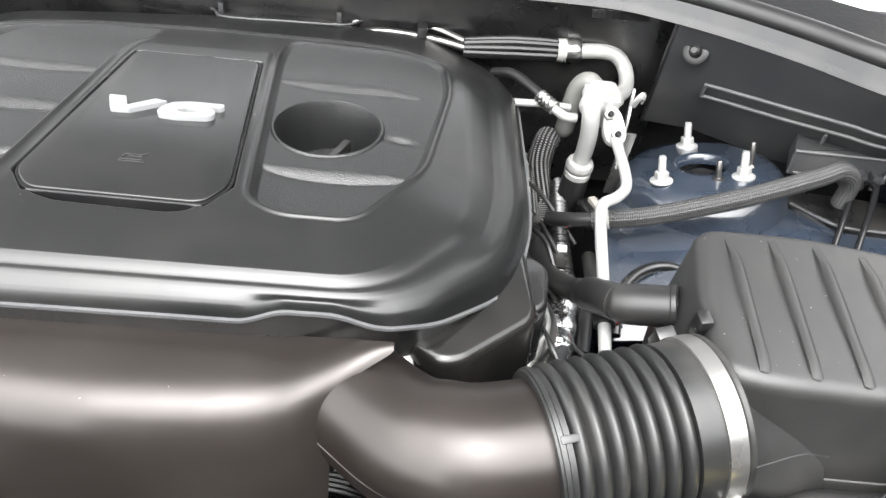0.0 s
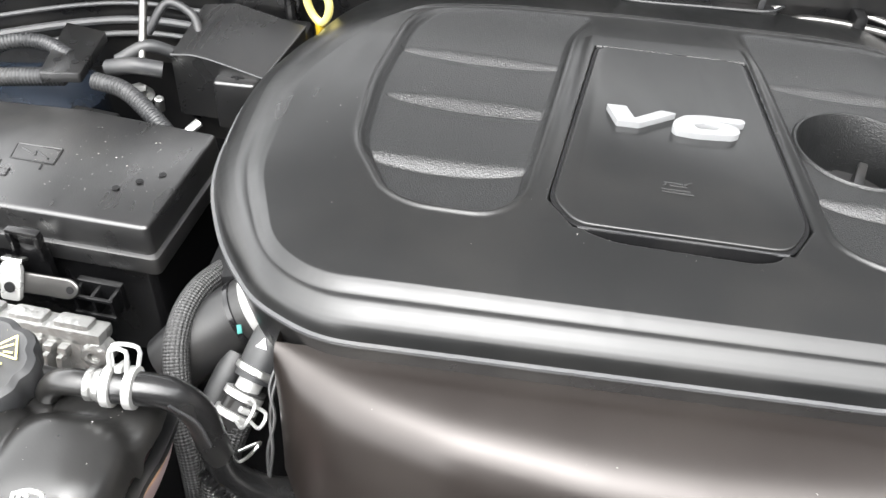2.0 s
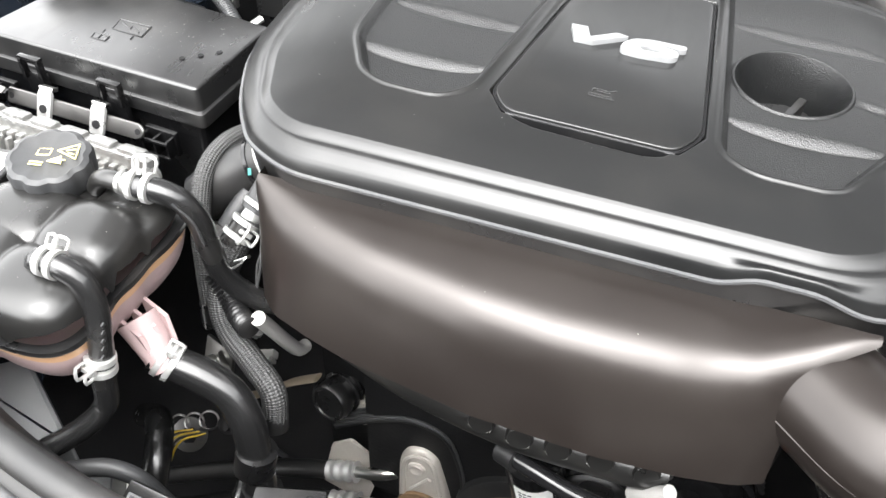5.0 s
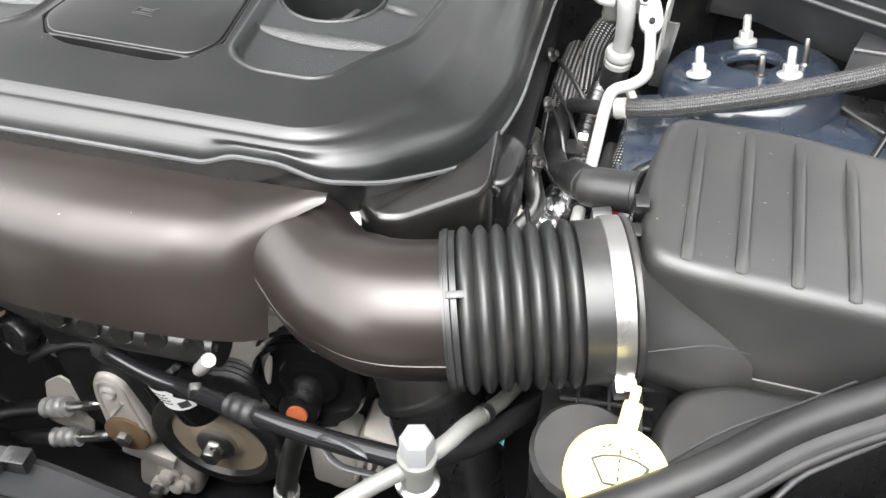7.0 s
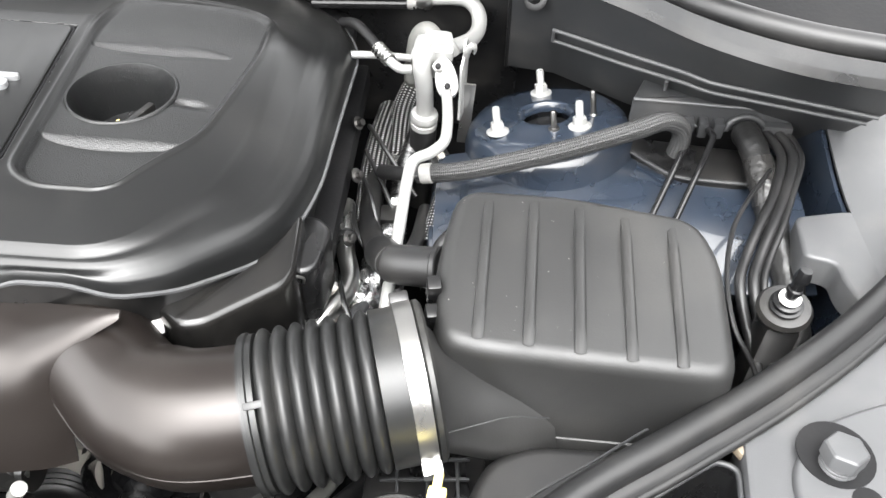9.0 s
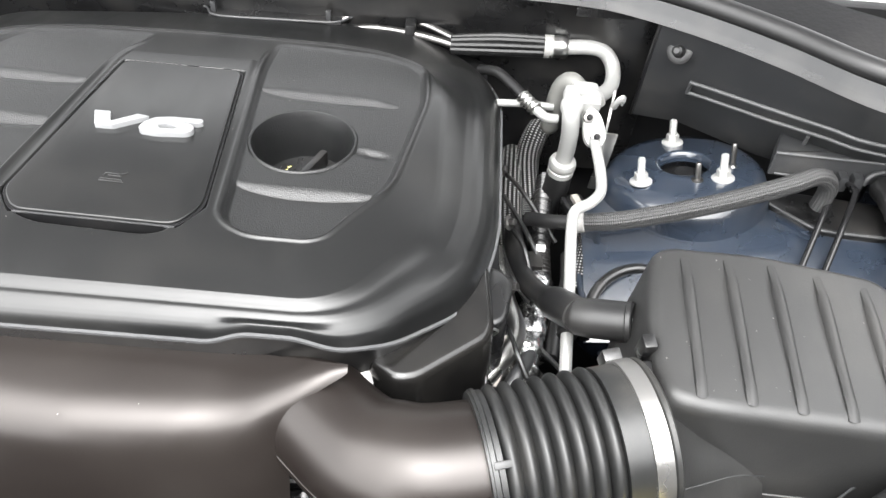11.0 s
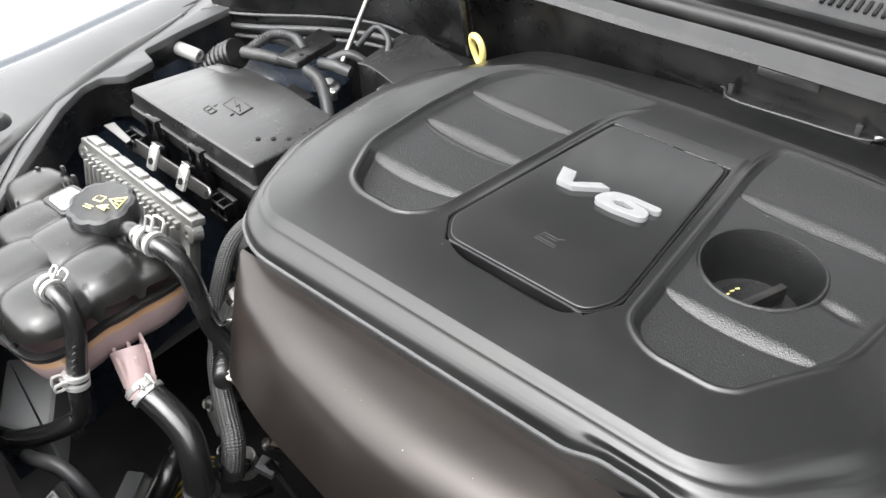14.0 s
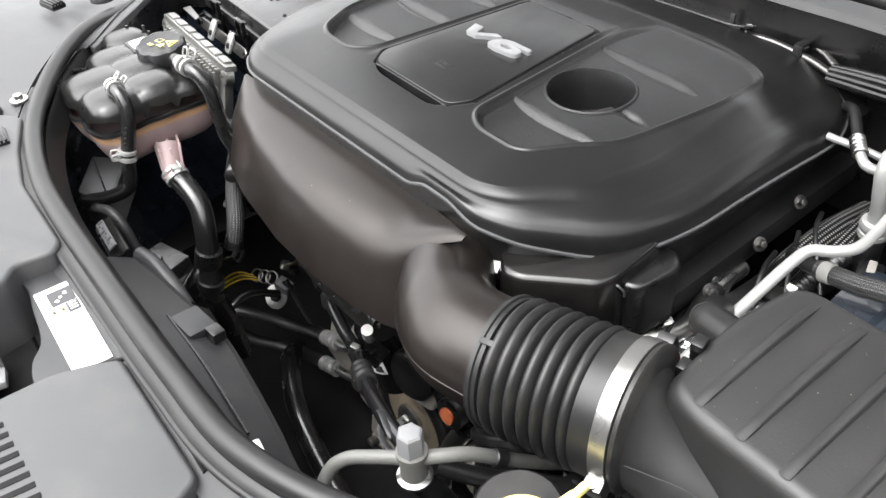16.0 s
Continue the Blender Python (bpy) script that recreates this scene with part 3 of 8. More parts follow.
lathe([(HOLE_R + 0.0032, -0.006), (HOLE_R + 0.0026, -0.0004), (HOLE_R + 0.0012, 0.0012), (HOLE_R - 0.0004, 0.0010), (HOLE_R - 0.0012, -0.0008), (HOLE_R - 0.004, -0.020), (HOLE_R - 0.006, -0.047), (0.020, -0.049), (0.0001, -0.049)], (*HOLE, hz), (0, 0, 1), 72, well, caps=False)
part("filler_well", well, GRAINED, cover)

# centre lid


def lid_top(x, y):
    return 0.0045 * min(1.0, max(0.0, (y - 0.49) / 0.20))


seam = Geo()
prism(inset([Vector(p) for p in LID][::-1], -0.0024), 1.020, 1.0296, 0.0003, 1, seam, r=0.010, top=lid_top)
part("seam", seam, DARK, cover, "dark gap round the lid")
lid = part("lid", prism(LID, 1.020, 1.0316, 0.0014, 3, r=0.010, top=lid_top), COVER, cover, "trapezoid satin black lid")
front = tube([(-0.259, 0.4932, 1.0288), (-0.134, 0.4883, 1.0288)], 0.0012, 8)
part("front_edge", front, TRIM, lid)
V = fillet([(-0.2385, 0.6205), (-0.2245, 0.6205), (-0.2198, 0.6062), (-0.2005, 0.6195), (-0.1898, 0.6170), (-0.2165, 0.6002), (-0.2320, 0.6005)], 0.0012, 3)
part("letter", plate(V, None, 1.0330, 1.0388), SILVER, lid, "raised silver letter V", 30)
SIX = fillet([(-0.1945, 0.6000), (-0.1925, 0.6085), (-0.1850, 0.6160), (-0.1720, 0.6188), (-0.1435, 0.6182), (-0.1425, 0.6132), (-0.1470, 0.6112), (-0.1700, 0.6128), (-0.1530, 0.6100), (-0.1484, 0.6066), (-0.1480, 0.6000), (-0.1530, 0.5962), (-0.1780, 0.5945), (-0.1915, 0.5962)], 0.003, 4)
BOWL = fillet([(-0.1795, 0.6050), (-0.1765, 0.6012), (-0.1640, 0.6016), (-0.1612, 0.6050), (-0.1725, 0.6080)], 0.0008, 2)
part("numeral", plate(SIX, BOWL, 1.0330, 1.0388), SILVER, lid, "raised silver numeral 6", 30)
icon = Geo()
for x, y, w, h, a in ((-0.196, 0.5325, 0.020, 0.0009, -4), (-0.197, 0.5352, 0.018, 0.0008, -4), (-0.195, 0.5395, 0.011, 0.0009, -4), (-0.198, 0.5425, 0.012, 0.0009, -4), (-0.1885, 0.5430, 0.006, 0.0009, 30), (-0.2035, 0.5405, 0.004, 0.0009, 60)):
    block((w, h, 0.0008), pose(x, y, 1.0330, 0, 0, a), 0.0002, icon)
part("oil_symbol", icon, TRIM, lid, "small embossed oil can symbol")

# oil filler cap down in the well
cap = thing("oil_filler_cap", (*HOLE, 0.978), "black oil filler cap with a raised grip and yellow print", "oil cap")
part("disc", lathe([(0.031, 0.0), (0.032, 0.006), (0.030, 0.009), (0.0001, 0.0095)], (HOLE[0] + 0.004, HOLE[1] - 0.002, 0.978), (0, 0, 1), 40, lobes=lambda a: 1 + 0.02 * math.cos(12 * a)), PLASTIC, cap)
part("grip", block((0.007, 0.050, 0.016), pose(HOLE[0] + 0.006, HOLE[1] - 0.004, 0.995, 0, 0, -22), 0.002), PLASTIC, cap)
marks = Geo()
for k in range(9):
    a = math.radians(150 + 14 * k)
    block((0.0035, 0.0014, 0.0006), pose(HOLE[0] + 0.004 + 0.023 * math.cos(a), HOLE[1] - 0.002 + 0.023 * math.sin(a), 0.9878, 0, 0, math.degrees(a) + 70), 0.0001, marks)
for k in range(4):
    block((0.006, 0.0012, 0.0006), pose(HOLE[0] - 0.010, HOLE[1] - 0.016 + 0.003 * k, 0.9878, 0, 0, 20), 0.0001, marks)
part("print", marks, YELLOWINK, cap, "worn yellow print")

# ---- brown intake cover below the front rim ----
HEM = ([-0.426, -0.420, -0.408, -0.394, -0.36, -0.327, -0.226, -0.137, -0.08, -0.045, -0.026], [0.412, 0.386, 0.366, 0.352, 0.341, 0.333, 0.318, 0.315, 0.319, 0.325, 0.333])


RIDGE = ([-0.426, -0.415, -0.39, -0.32, -0.245, -0.18, -0.10, -0.05, -0.02, 0.011], [0.402, 0.390, 0.378, 0.356, 0.344, 0.339, 0.343, 0.352, 0.364, 0.382])


def intake_skin(u, v):
    """u from the left end to the elbow, v from the back edge over the ridge to the hem."""
    end = 0.011 - 0.037 * smooth(0.20, 0.60, v)
    x = -0.426 + (end + 0.426) * u
    hem = float(np.interp(min(x, -0.026), HEM[0], HEM[1]))
    ridge = float(np.interp(x, RIDGE[0], RIDGE[1]))
    back = 0.414 - 0.006 * smooth(-0.42, -0.3, x) - 0.019 * smooth(-0.07, 0.011, x)
    top = 0.985 + 0.019 * smooth(-0.07, 0.011, x)
    crest = 0.9815 + 0.023 * smooth(-0.09, 0.011, x)
    low = 0.899 + 0.004 * smooth(-0.3, -0.42, x)
    a, b, c = Vector((back, top)), Vector((ridge, crest)), Vector((hem, low))
    h = 2.6 - 1.0 * float(smooth(-0.36, -0.42, x))
    k, l, m = (1 - v) ** 2, 2 * h * v * (1 - v), v * v
    w = (k * a + l * b + m * c) / (k + l + m)
    return (float(x), float(w.x), float(w.y))


brown = thing("intake_cover", (-0.2, 0.36, 0.90), "dark brown-black satin plastic intake manifold cover", "intake cover")
us = [0, 0.004, 0.01, 0.018, 0.03, 0.045, 0.065, 0.09] + [0.12 + 0.88 * k / 44 for k in range(45)]
part("shell", sheet(intake_skin, us, [k / 40 for k in range(41)], double=-0.0028), BROWN, brown, angle=50)
end_wall = Geo()
sheet(lambda u, v: (-0.4255 + 0.004 * v, intake_skin(0, v)[1] + u * 0.05, intake_skin(0.0, v)[2] * (1 - u) + (0.985 - 0.08 * v) * u), [0, 1], [k / 12 for k in range(13)], end_wall)
part("end_wall", end_wall, BROWN, brown)
# back flange that runs in under the engine cover, near-black to imitate the gap's shade
part("rear_flange", sheet(lambda u, v: (-0.424 + 0.42 * u, intake_skin(u * 0.96, 0)[1] + 0.04 * v, 0.981 - 0.026 * v), [k / 20 for k in range(21)], [0, 0.5, 1], double=0.002), DARK, brown)

# bright duct seen under the scalloped rim
solo("intake_duct", tube([(-0.10, 0.47, 0.968), (-0.045, 0.432, 0.970), (0.005, 0.425, 0.960)], 0.02, 20), BROWN, "black plastic duct below the scalloped cover rim", "duct")

solo("pale_duct_edge", tube([(-0.4203, 0.3689, 0.8675), (-0.4190, 0.3795, 0.8449), (-0.4153, 0.4099, 0.7804), (-0.4140, 0.4245, 0.7678)], 0.0065, 16), CLEAR, "pale plastic duct edge curving below the intake cover", "duct")

# ---- elbow, bellows and clamp ----
elbow = thing("intake_elbow", (0.04, 0.36, 0.90), "dark brown-black satin plastic air intake elbow", "air duct")
AX0, AX1 = Vector((0.107, 0.3412, 0.9586)), Vector((0.222, 0.3700, 0.9700))
axis = (AX1 - AX0).normalized()
bend = [(-0.075, 0.460, 0.938), (-0.044, 0.4235, 0.944), (-0.0105, 0.3835, 0.949), (0.0225, 0.3515, 0.953), (0.0465, 0.3405, 0.9555), (0.0720, 0.3365, 0.957), tuple(AX0 + axis * 0.012)]
part("pipe", tube(bend, lambda s, w: 0.0400 + 0.0030 * float(smooth(0.04, 0.10, s)) + 0.0050 * float(smooth(0.12, 0.20, s)), 48, 0.003), BROWN, elbow, angle=60)
line = Geo()
run = spline(bend, 0.003)
for i in range(14, len(run) - 2):
    q = (run[i + 1] - run[i - 1]).normalized()
    n = Vector((q.y, -q.x, 0)).normalized()
    r = 0.0430 + 0.0050 * float(smooth(0.12, 0.20, i * 0.003))
    line.v += [run[i] + n * (r + d) + Vector((0, 0, h)) for d, h in ((-0.0004, 0.0012), (0.0005, 0.0004), (0.0005, -0.0004), (-0.0004, -0.0012))]
m = len(line.v) // 4
line.f = [(4 * i + k, 4 * i + k + 1, 4 * i + k + 5, 4 * i + k + 4) for i in range(m - 1) for k in range(3)]
line.m, line.uv = [0] * len(line.f), [(0, 0)] * len(line.v)
part("mould_seam", line, BROWN, elbow)

bellows = thing("intake_bellows", tuple(AX0), "ribbed grey-black rubber intake bellows", "air hose")


def bellow_r(s, whole):
    if s < 0.010:
        return 0.0545
    if s > 0.0885:
        return 0.0553
    return 0.0488 + 0.0080 * abs(math.sin(math.pi * (s - 0.010) / 0.01122)) ** 0.7


part("boot", tube([tuple(AX0), tuple(AX1 - axis * 0.012)], bellow_r, 64, 0.0008), BOOT, bellows, angle=60)
part("rim_ring", lathe([(0.051, 0), (0.0558, 0.001), (0.0560, 0.004), (0.0545, 0.005)], AX0 + axis * 0.001, axis, 64), BOOT, bellows)
for a in (120, 262):
    q = Matrix.Translation(AX0 + axis * 0.010) @ axis.to_track_quat("Z", "Y").to_matrix().to_4x4() @ pose(0, 0, 0, 0, 0, a)
    part("tab", block((0.002, 0.005, 0.014), q @ pose(0.0556, 0, 0), 0.0008), BOOT, bellows)
clamp = thing("hose_clamp", tuple(AX1), "broad stainless steel hose clamp on the bellows", "hose clamp")
part("band", lathe([(0.0556, 0.0), (0.0572, 0.0002), (0.0574, 0.006), (0.0572, 0.0125), (0.0556, 0.0128)], AX1 - axis * 0.0135, axis, 72), BAND, clamp)
q = Matrix.Translation(AX1 - axis * 0.007) @ axis.to_track_quat("Z", "Y").to_matrix().to_4x4()
for k, a in enumerate((20, 200)):
    part("housing", block((0.010, 0.020, 0.014), q @ pose(0, 0, 0, 0, 0, a) @ pose(0.061, 0, 0), 0.002), PLASTIC if k == 0 else STEEL, clamp)
part("screw", lathe([(0.004, 0), (0.004, 0.012), (0.003, 0.013)], tuple(q @ pose(0, 0, 0, 0, 0, 200) @ Vector((0.062, -0.014, 0))), tuple((q @ pose(0, 0, 0, 0, 0, 200)).to_3x3() @ Vector((0, 1, 0))), 12), STEEL, clamp)

# ---- air filter box ----
airbox = thing("air_filter_box", (0.33, 0.44, 0.86), "grained black plastic air filter box with five raised ribs", "air filter box")
TOP = [(0.228, 0.378), (0.262, 0.370), (0.433, 0.364), (0.437, 0.470), (0.424, 0.512), (0.330, 0.527), (0.238, 0.526), (0.226, 0.460)]


def box_top(x, y):
    return float(0.012 * smooth(0.36, 0.50, y) - 0.006 * smooth(0.25, 0.43, x))


FOOT = [(0.220, 0.374), (0.262, 0.364), (0.440, 0.356), (0.446, 0.472), (0.432, 0.520), (0.330, 0.536), (0.230, 0.534), (0.217, 0.460)]
part("lid", prism(TOP, 0.922, 1.006, 0.012, 6, r=0.022, low=FOOT, top=box_top), BOXLID, airbox, angle=60)
ends = [(0.256, 0.3785), (0.2905, 0.3755), (0.3255, 0.3725), (0.3605, 0.3700), (0.3945, 0.3680)]
tops = [(0.262, 0.516), (0.297, 0.518), (0.332, 0.517), (0.367, 0.512), (0.402, 0.505)]
for (xa, ya), (xb, yb) in zip(ends, tops):
    g = Geo()
    m = 14
    rows = [0.0, 0.12, 0.3, 0.5, 0.7, 0.88, 1.0]
    vs, fs = [], []
    for i in range(m + 1):
        t = i / m
        x, y = xa + (xb - xa) * t, ya + 0.004 + (yb - ya - 0.010) * t
        lift = 0.0042 * min(1.0, 4.0 * (1 - t) + 0.05) * (0.2 if i == 0 else 1.0)
        for s in rows:
            w = 0.0052 * (1 - 0.15 * t)
            vs.append((x + (s - 0.5) * 2 * w, y - (0.003 * math.sin(math.pi * s) if i == 0 else 0.0), 1.0055 + box_top(x, y) + lift * math.sin(math.pi * s) ** 0.4 - (0.004 if s in (0.0, 1.0) else 0.0)))
    k = len(rows)
    fs = [(i * k + j, i * k + j + 1, (i + 1) * k + j + 1, (i + 1) * k + j) for i in range(m) for j in range(k - 1)]
    fs.append(tuple(range(k))[::-1])
    g.add(vs, fs)
    part("rib", g, BOXLID, airbox, angle=50)
BASE = [(0.218, 0.376), (0.262, 0.362), (0.442, 0.354), (0.447, 0.475), (0.432, 0.525), (0.228, 0.536)]
part("base", prism(BASE, 0.80, 0.924, 0.004, 2, r=0.02), BOXLID, airbox)
snout = Geo()
turned = axis.to_track_quat("Z", "Y").to_matrix()
rings = [((0.212, 0.368, 0.969), 0.0525), ((0.224, 0.3705, 0.969), 0.0522), ((0.229, 0.371, 0.962), 0.046), ((0.240, 0.373, 0.950), 0.042), ((0.262, 0.378, 0.936), 0.041), ((0.285, 0.386, 0.924), 0.041), ((0.310, 0.396, 0.912), 0.040)]
snout.add([Vector(c) + turned @ Vector((r * math.cos(k * math.pi / 24), r * math.sin(k * math.pi / 24), 0)) for c, r in rings for k in range(48)], [(i * 48 + k, i * 48 + (k + 1) % 48, (i + 1) * 48 + (k + 1) % 48, (i + 1) * 48 + k) for i in range(len(rings) - 1) for k in range(48)])
part("inlet_neck", snout, BOXLID, airbox, angle=60)
part("cuff_edge", lathe([(0.0556, 0), (0.0568, 0.001), (0.0568, 0.004), (0.0540, 0.006)], AX1, axis, 64), BOOT, airbox)
part("parting_line", tube([(0.2352, 0.3270, 0.9700), (0.258, 0.335, 0.9712), (0.2817, 0.3440, 0.9700), (0.3095, 0.3560, 0.9540)], 0.0005, 6), TRIM, airbox)
for y0 in (0.376, 0.362):
    part("clip", block((0.010, 0.012, 0.022), pose(0.224, y0 + 0.05, 1.002 - (0.376 - y0), 10, 0, 10), 0.002), PLASTIC, airbox)

# ---- black resonator box below the rim's corner ----
res = thing("resonator_box", (0.06, 0.46, 0.89), "satin black plastic resonator box with rounded edges", "resonator")
part("body", prism([(0.018, 0.420), (0.043, 0.398), (0.060, 0.402), (0.112, 0.446), (0.116, 0.462), (0.112, 0.53), (0.03, 0.54)], 0.86, 0.979, 0.008, 5, r=0.010, draft=0.004), SHINY, res, angle=60)
part("spring_clip", block((0.010, 0.014, 0.022), pose(0.019, 0.4165, 0.953, 30, 0, 20), 0.002), DULL, res)
part("bolt_head", lathe([(0.005, 0), (0.005, 0.004), (0.003, 0.005)], (0.072, 0.398, 0.905), (0.3, -0.8, 0.4), 12), STEEL, res)
part("lower_flange", prism([(0.020, 0.396), (0.05, 0.384), (0.112, 0.438), (0.12, 0.53), (0.03, 0.54)], 0.858, 0.868, 0.002, 1, r=0.012), PLASTIC, res)

# ---- engine block under the cover ----
engine = thing("engine_block", (-0.2, 0.66, 0.34), "near-black engine block below the cover", "engine")
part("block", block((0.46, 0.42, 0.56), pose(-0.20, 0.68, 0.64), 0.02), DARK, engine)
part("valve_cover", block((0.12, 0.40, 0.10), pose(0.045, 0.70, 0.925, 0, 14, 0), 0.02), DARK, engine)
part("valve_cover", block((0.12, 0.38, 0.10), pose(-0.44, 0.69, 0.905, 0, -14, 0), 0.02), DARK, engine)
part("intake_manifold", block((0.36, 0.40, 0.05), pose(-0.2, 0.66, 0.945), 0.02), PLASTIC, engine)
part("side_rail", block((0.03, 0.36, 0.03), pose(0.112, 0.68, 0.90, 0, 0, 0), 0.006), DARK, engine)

# ---- cowl: front wall, weather seal, windscreen ----
CURVE = [(-0.765, 0.760), (-0.69, 0.812), (-0.60, 0.848), (-0.44, 0.872), (-0.30, 0.880), (-0.18, 0.883), (-0.05, 0.880), (0.08, 0.869), (0.20, 0.849), (0.25, 0.834), (0.32, 0.797), (0.39, 0.746), (0.455, 0.688), (0.53, 0.648), (0.62, 0.625)]


def seal_z(x):
    return 1.041 + 0.017 * float(smooth(-0.1, 0.25, x)) + 0.012 * float(smooth(-0.3, -0.65, x))


cowl = thing("cowl", (-0.2, 0.90, 0.95), "black plastic cowl panel with stamped slots below the seal", "cowl")
part("front_wall", sheet(lambda u, v: (-0.66 + 0.96 * u, 0.912 - 0.022 * v - 0.030 * float(smooth(0.70, 1.0, u)) * v, 0.80 + 0.244 * v + 0.014 * float(smooth(0.6, 1.0, u)) * v), [k / 16 for k in range(17)], [0, 0.3, 0.6, 0.8, 0.9, 1.0], double=0.003), PLASTIC, cowl)
for xa, xb, yy, zz in ((-0.183, -0.120, 0.8845, 1.035), (0.196, 0.259, 0.8520, 1.049)):
    part("slot", block((xb - xa, 0.003, 0.009), pose((xa + xb) / 2, yy, zz, -8, 0, 0), 0.001), PLASTIC, cowl)
# near-black sheet standing in for the shaded gap behind the seal
part("shade_tray", sheet(lambda u, v: (-0.76 + 1.41 * u, float(np.interp(-0.76 + 1.41 * u, [c[0] for c in CURVE], [c[1] for c in CURVE])) + 0.014 + 0.13 * v, seal_z(-0.76 + 1.41 * u) + 0.010 + 0.02 * v), [k / 48 for k in range(49)], [0, 0.1, 0.2, 0.4, 0.6, 0.8, 1], double=0.004), DARK, cowl)
part("ledge", tube([(-0.235, 0.900, 1.000), (-0.215, 0.893, 1.000), (-0.200, 0.876, 1.000), (-0.13, 0.877, 1.000), (-0.070, 0.880, 1.000), (-0.050, 0.895, 1.000)], 0.0016, 8), TRIM, cowl)
part("ledge_panel", block((0.15, 0.03, 0.004), pose(-0.135, 0.893, 0.998), 0.001), PLASTIC, cowl)
for x in (-0.205, -0.075):
    part("ledge_clip", block((0.006, 0.004, 0.012), pose(x, 0.884, 1.006), 0.001), TRIM, cowl)
wiper = thing("cowl_grille", (-0.05, 0.96, 1.08), "black plastic cowl air grille with fine slots", "grille")
part("panel", block((0.50, 0.070, 0.010), pose(-0.03, 0.974, 1.086, 14, 0, 0), 0.003), TRIM, wiper)
for k in range(26):
    part("slot", block((0.004, 0.020, 0.004), pose(-0.16 + 0.0085 * k, 0.964, 1.0895, 14, 0, 0), 0.001), DARK, wiper)
solo("windscreen", sheet(lambda u, v: (-0.95 + 1.5 * u, 1.0 + 0.55 * v + 0.05 * (1 - (2 * u - 1) ** 2), 1.10 + 0.36 * v), [k / 10 for k in range(11)], [0, 1], double=0.005), GLASS, "dark windscreen glass rising behind the cowl", "windscreen", kind="structure")

seal = thing("hood_seal", (0.0, 0.87, 1.04), "black rubber hood seal on a grey strip along the cowl", "weather seal")
part("bulb", tube([(x, y + 0.022, seal_z(x) + 0.026) for x, y in CURVE], 0.0115, 16, 0.01), RUBBER, seal)
CURVE_PTS = [tuple(p) for p in spline([(x, y, 0) for x, y in CURVE], 0.004)]


def strip_at(u, v):
    p = CURVE_PTS[int(round(u * (len(CURVE_PTS) - 1)))]
    return (p[0], p[1] + 0.010 * (1 - v), seal_z(p[0]) + 0.020 * (1 - v))


part("strip", sheet(strip_at, [k / 120 for k in range(121)], [0, 0.2, 0.4, 0.6], double=0.003), TRIM, seal, "smooth grey plastic strip")
part("lower_lip", sheet(strip_at, [k / 120 for k in range(121)], [0.6, 0.8, 1], double=0.003), PLASTIC, seal)

# ---- right-hand shield, junction shelf and clip ----
shield = thing("cowl_side_shield", (0.40, 0.82, 0.94), "black plastic side shield with raised line ribs", "shield")
BOT = [(0.285, 0.872), (0.34, 0.862), (0.42, 0.806), (0.50, 0.772), (0.62, 0.752)]
TOPS = [(0.280, 0.822), (0.325, 0.795), (0.392, 0.745), (0.460, 0.684), (0.62, 0.625)]


def shield_at(u, v):
    s = u * 4
    i = min(3, int(s))
    t = s - i
    a = [BOT[i][c] * (1 - t) + BOT[i + 1][c] * t for c in (0, 1)]
    b = [TOPS[i][c] * (1 - t) + TOPS[i + 1][c] * t for c in (0, 1)]
    return Vector((a[0] + (b[0] - a[0]) * v, a[1] + (b[1] - a[1]) * v, 0.915 + 0.143 * v))


part("panel", sheet(shield_at, [k / 32 for k in range(33)], [k / 8 for k in range(9)], double=0.003), TRIM, shield)
part("edge", tube([tuple(shield_at(0, v / 4)) for v in range(5)], 0.002, 6), MATT, shield)
# ribs in a lighter grey than the panel: their highlights put into the colour
for va, vb in ((0.52, 0.62), (0.40, 0.50)):
    part("rib", tube([tuple(shield_at(0.24 + 0.76 * k / 12, va + (vb - va) * min(1, k / 7)) + Vector((-0.001, -0.003, 0.001))) for k in range(13)], 0.0022, 8, 0.01), GREYPAINT, shield)
part("rib", tube([tuple(shield_at(0.24, 0.52) + Vector((0, -0.003, 0))), tuple(shield_at(0.238, 0.40) + Vector((0, -0.003, 0)))], 0.0022, 8), GREYPAINT, shield)
part("rib", tube([tuple(shield_at(0.62, 0.46) + Vector((-0.001, -0.004, 0))), tuple(shield_at(0.60, 0.12) + Vector((-0.001, -0.014, 0)))], 0.002, 8), GREYPAINT, shield)
pin = thing("push_clip", (0.305, 0.83, 1.02), "round black push clip in the side shield", "clip")
axis_clip = Vector((-0.45, -0.75, 0.45)).normalized()
part("washer", lathe([(0.0135, 0), (0.0135, 0.002), (0.011, 0.0035), (0.007, 0.0035), (0.006, 0.001)], (0.3065, 0.818, 1.030), axis_clip, 28), RUBBER, pin)
part("stud", lathe([(0.007, 0), (0.0055, 0.012), (0.003, 0.014)], Vector((0.3065, 0.818, 1.030)) + axis_clip * 0.003, axis_clip, 16), RUBBER, pin)

shelf = thing("junction_shelf", (0.49, 0.72, 0.93), "black plastic wiring junction shelf beside the strut tower", "junction box")
part("shelf_top", prism([(0.408, 0.737), (0.568, 0.728), (0.588, 0.765), (0.43, 0.79)], 0.940, 0.967, 0.003, 2, r=0.004), TRIM, shelf)
part("front_edge", tube([(0.409, 0.7365, 0.968), (0.568, 0.7275, 0.968)], 0.0018, 8), GREYPAINT, shelf)
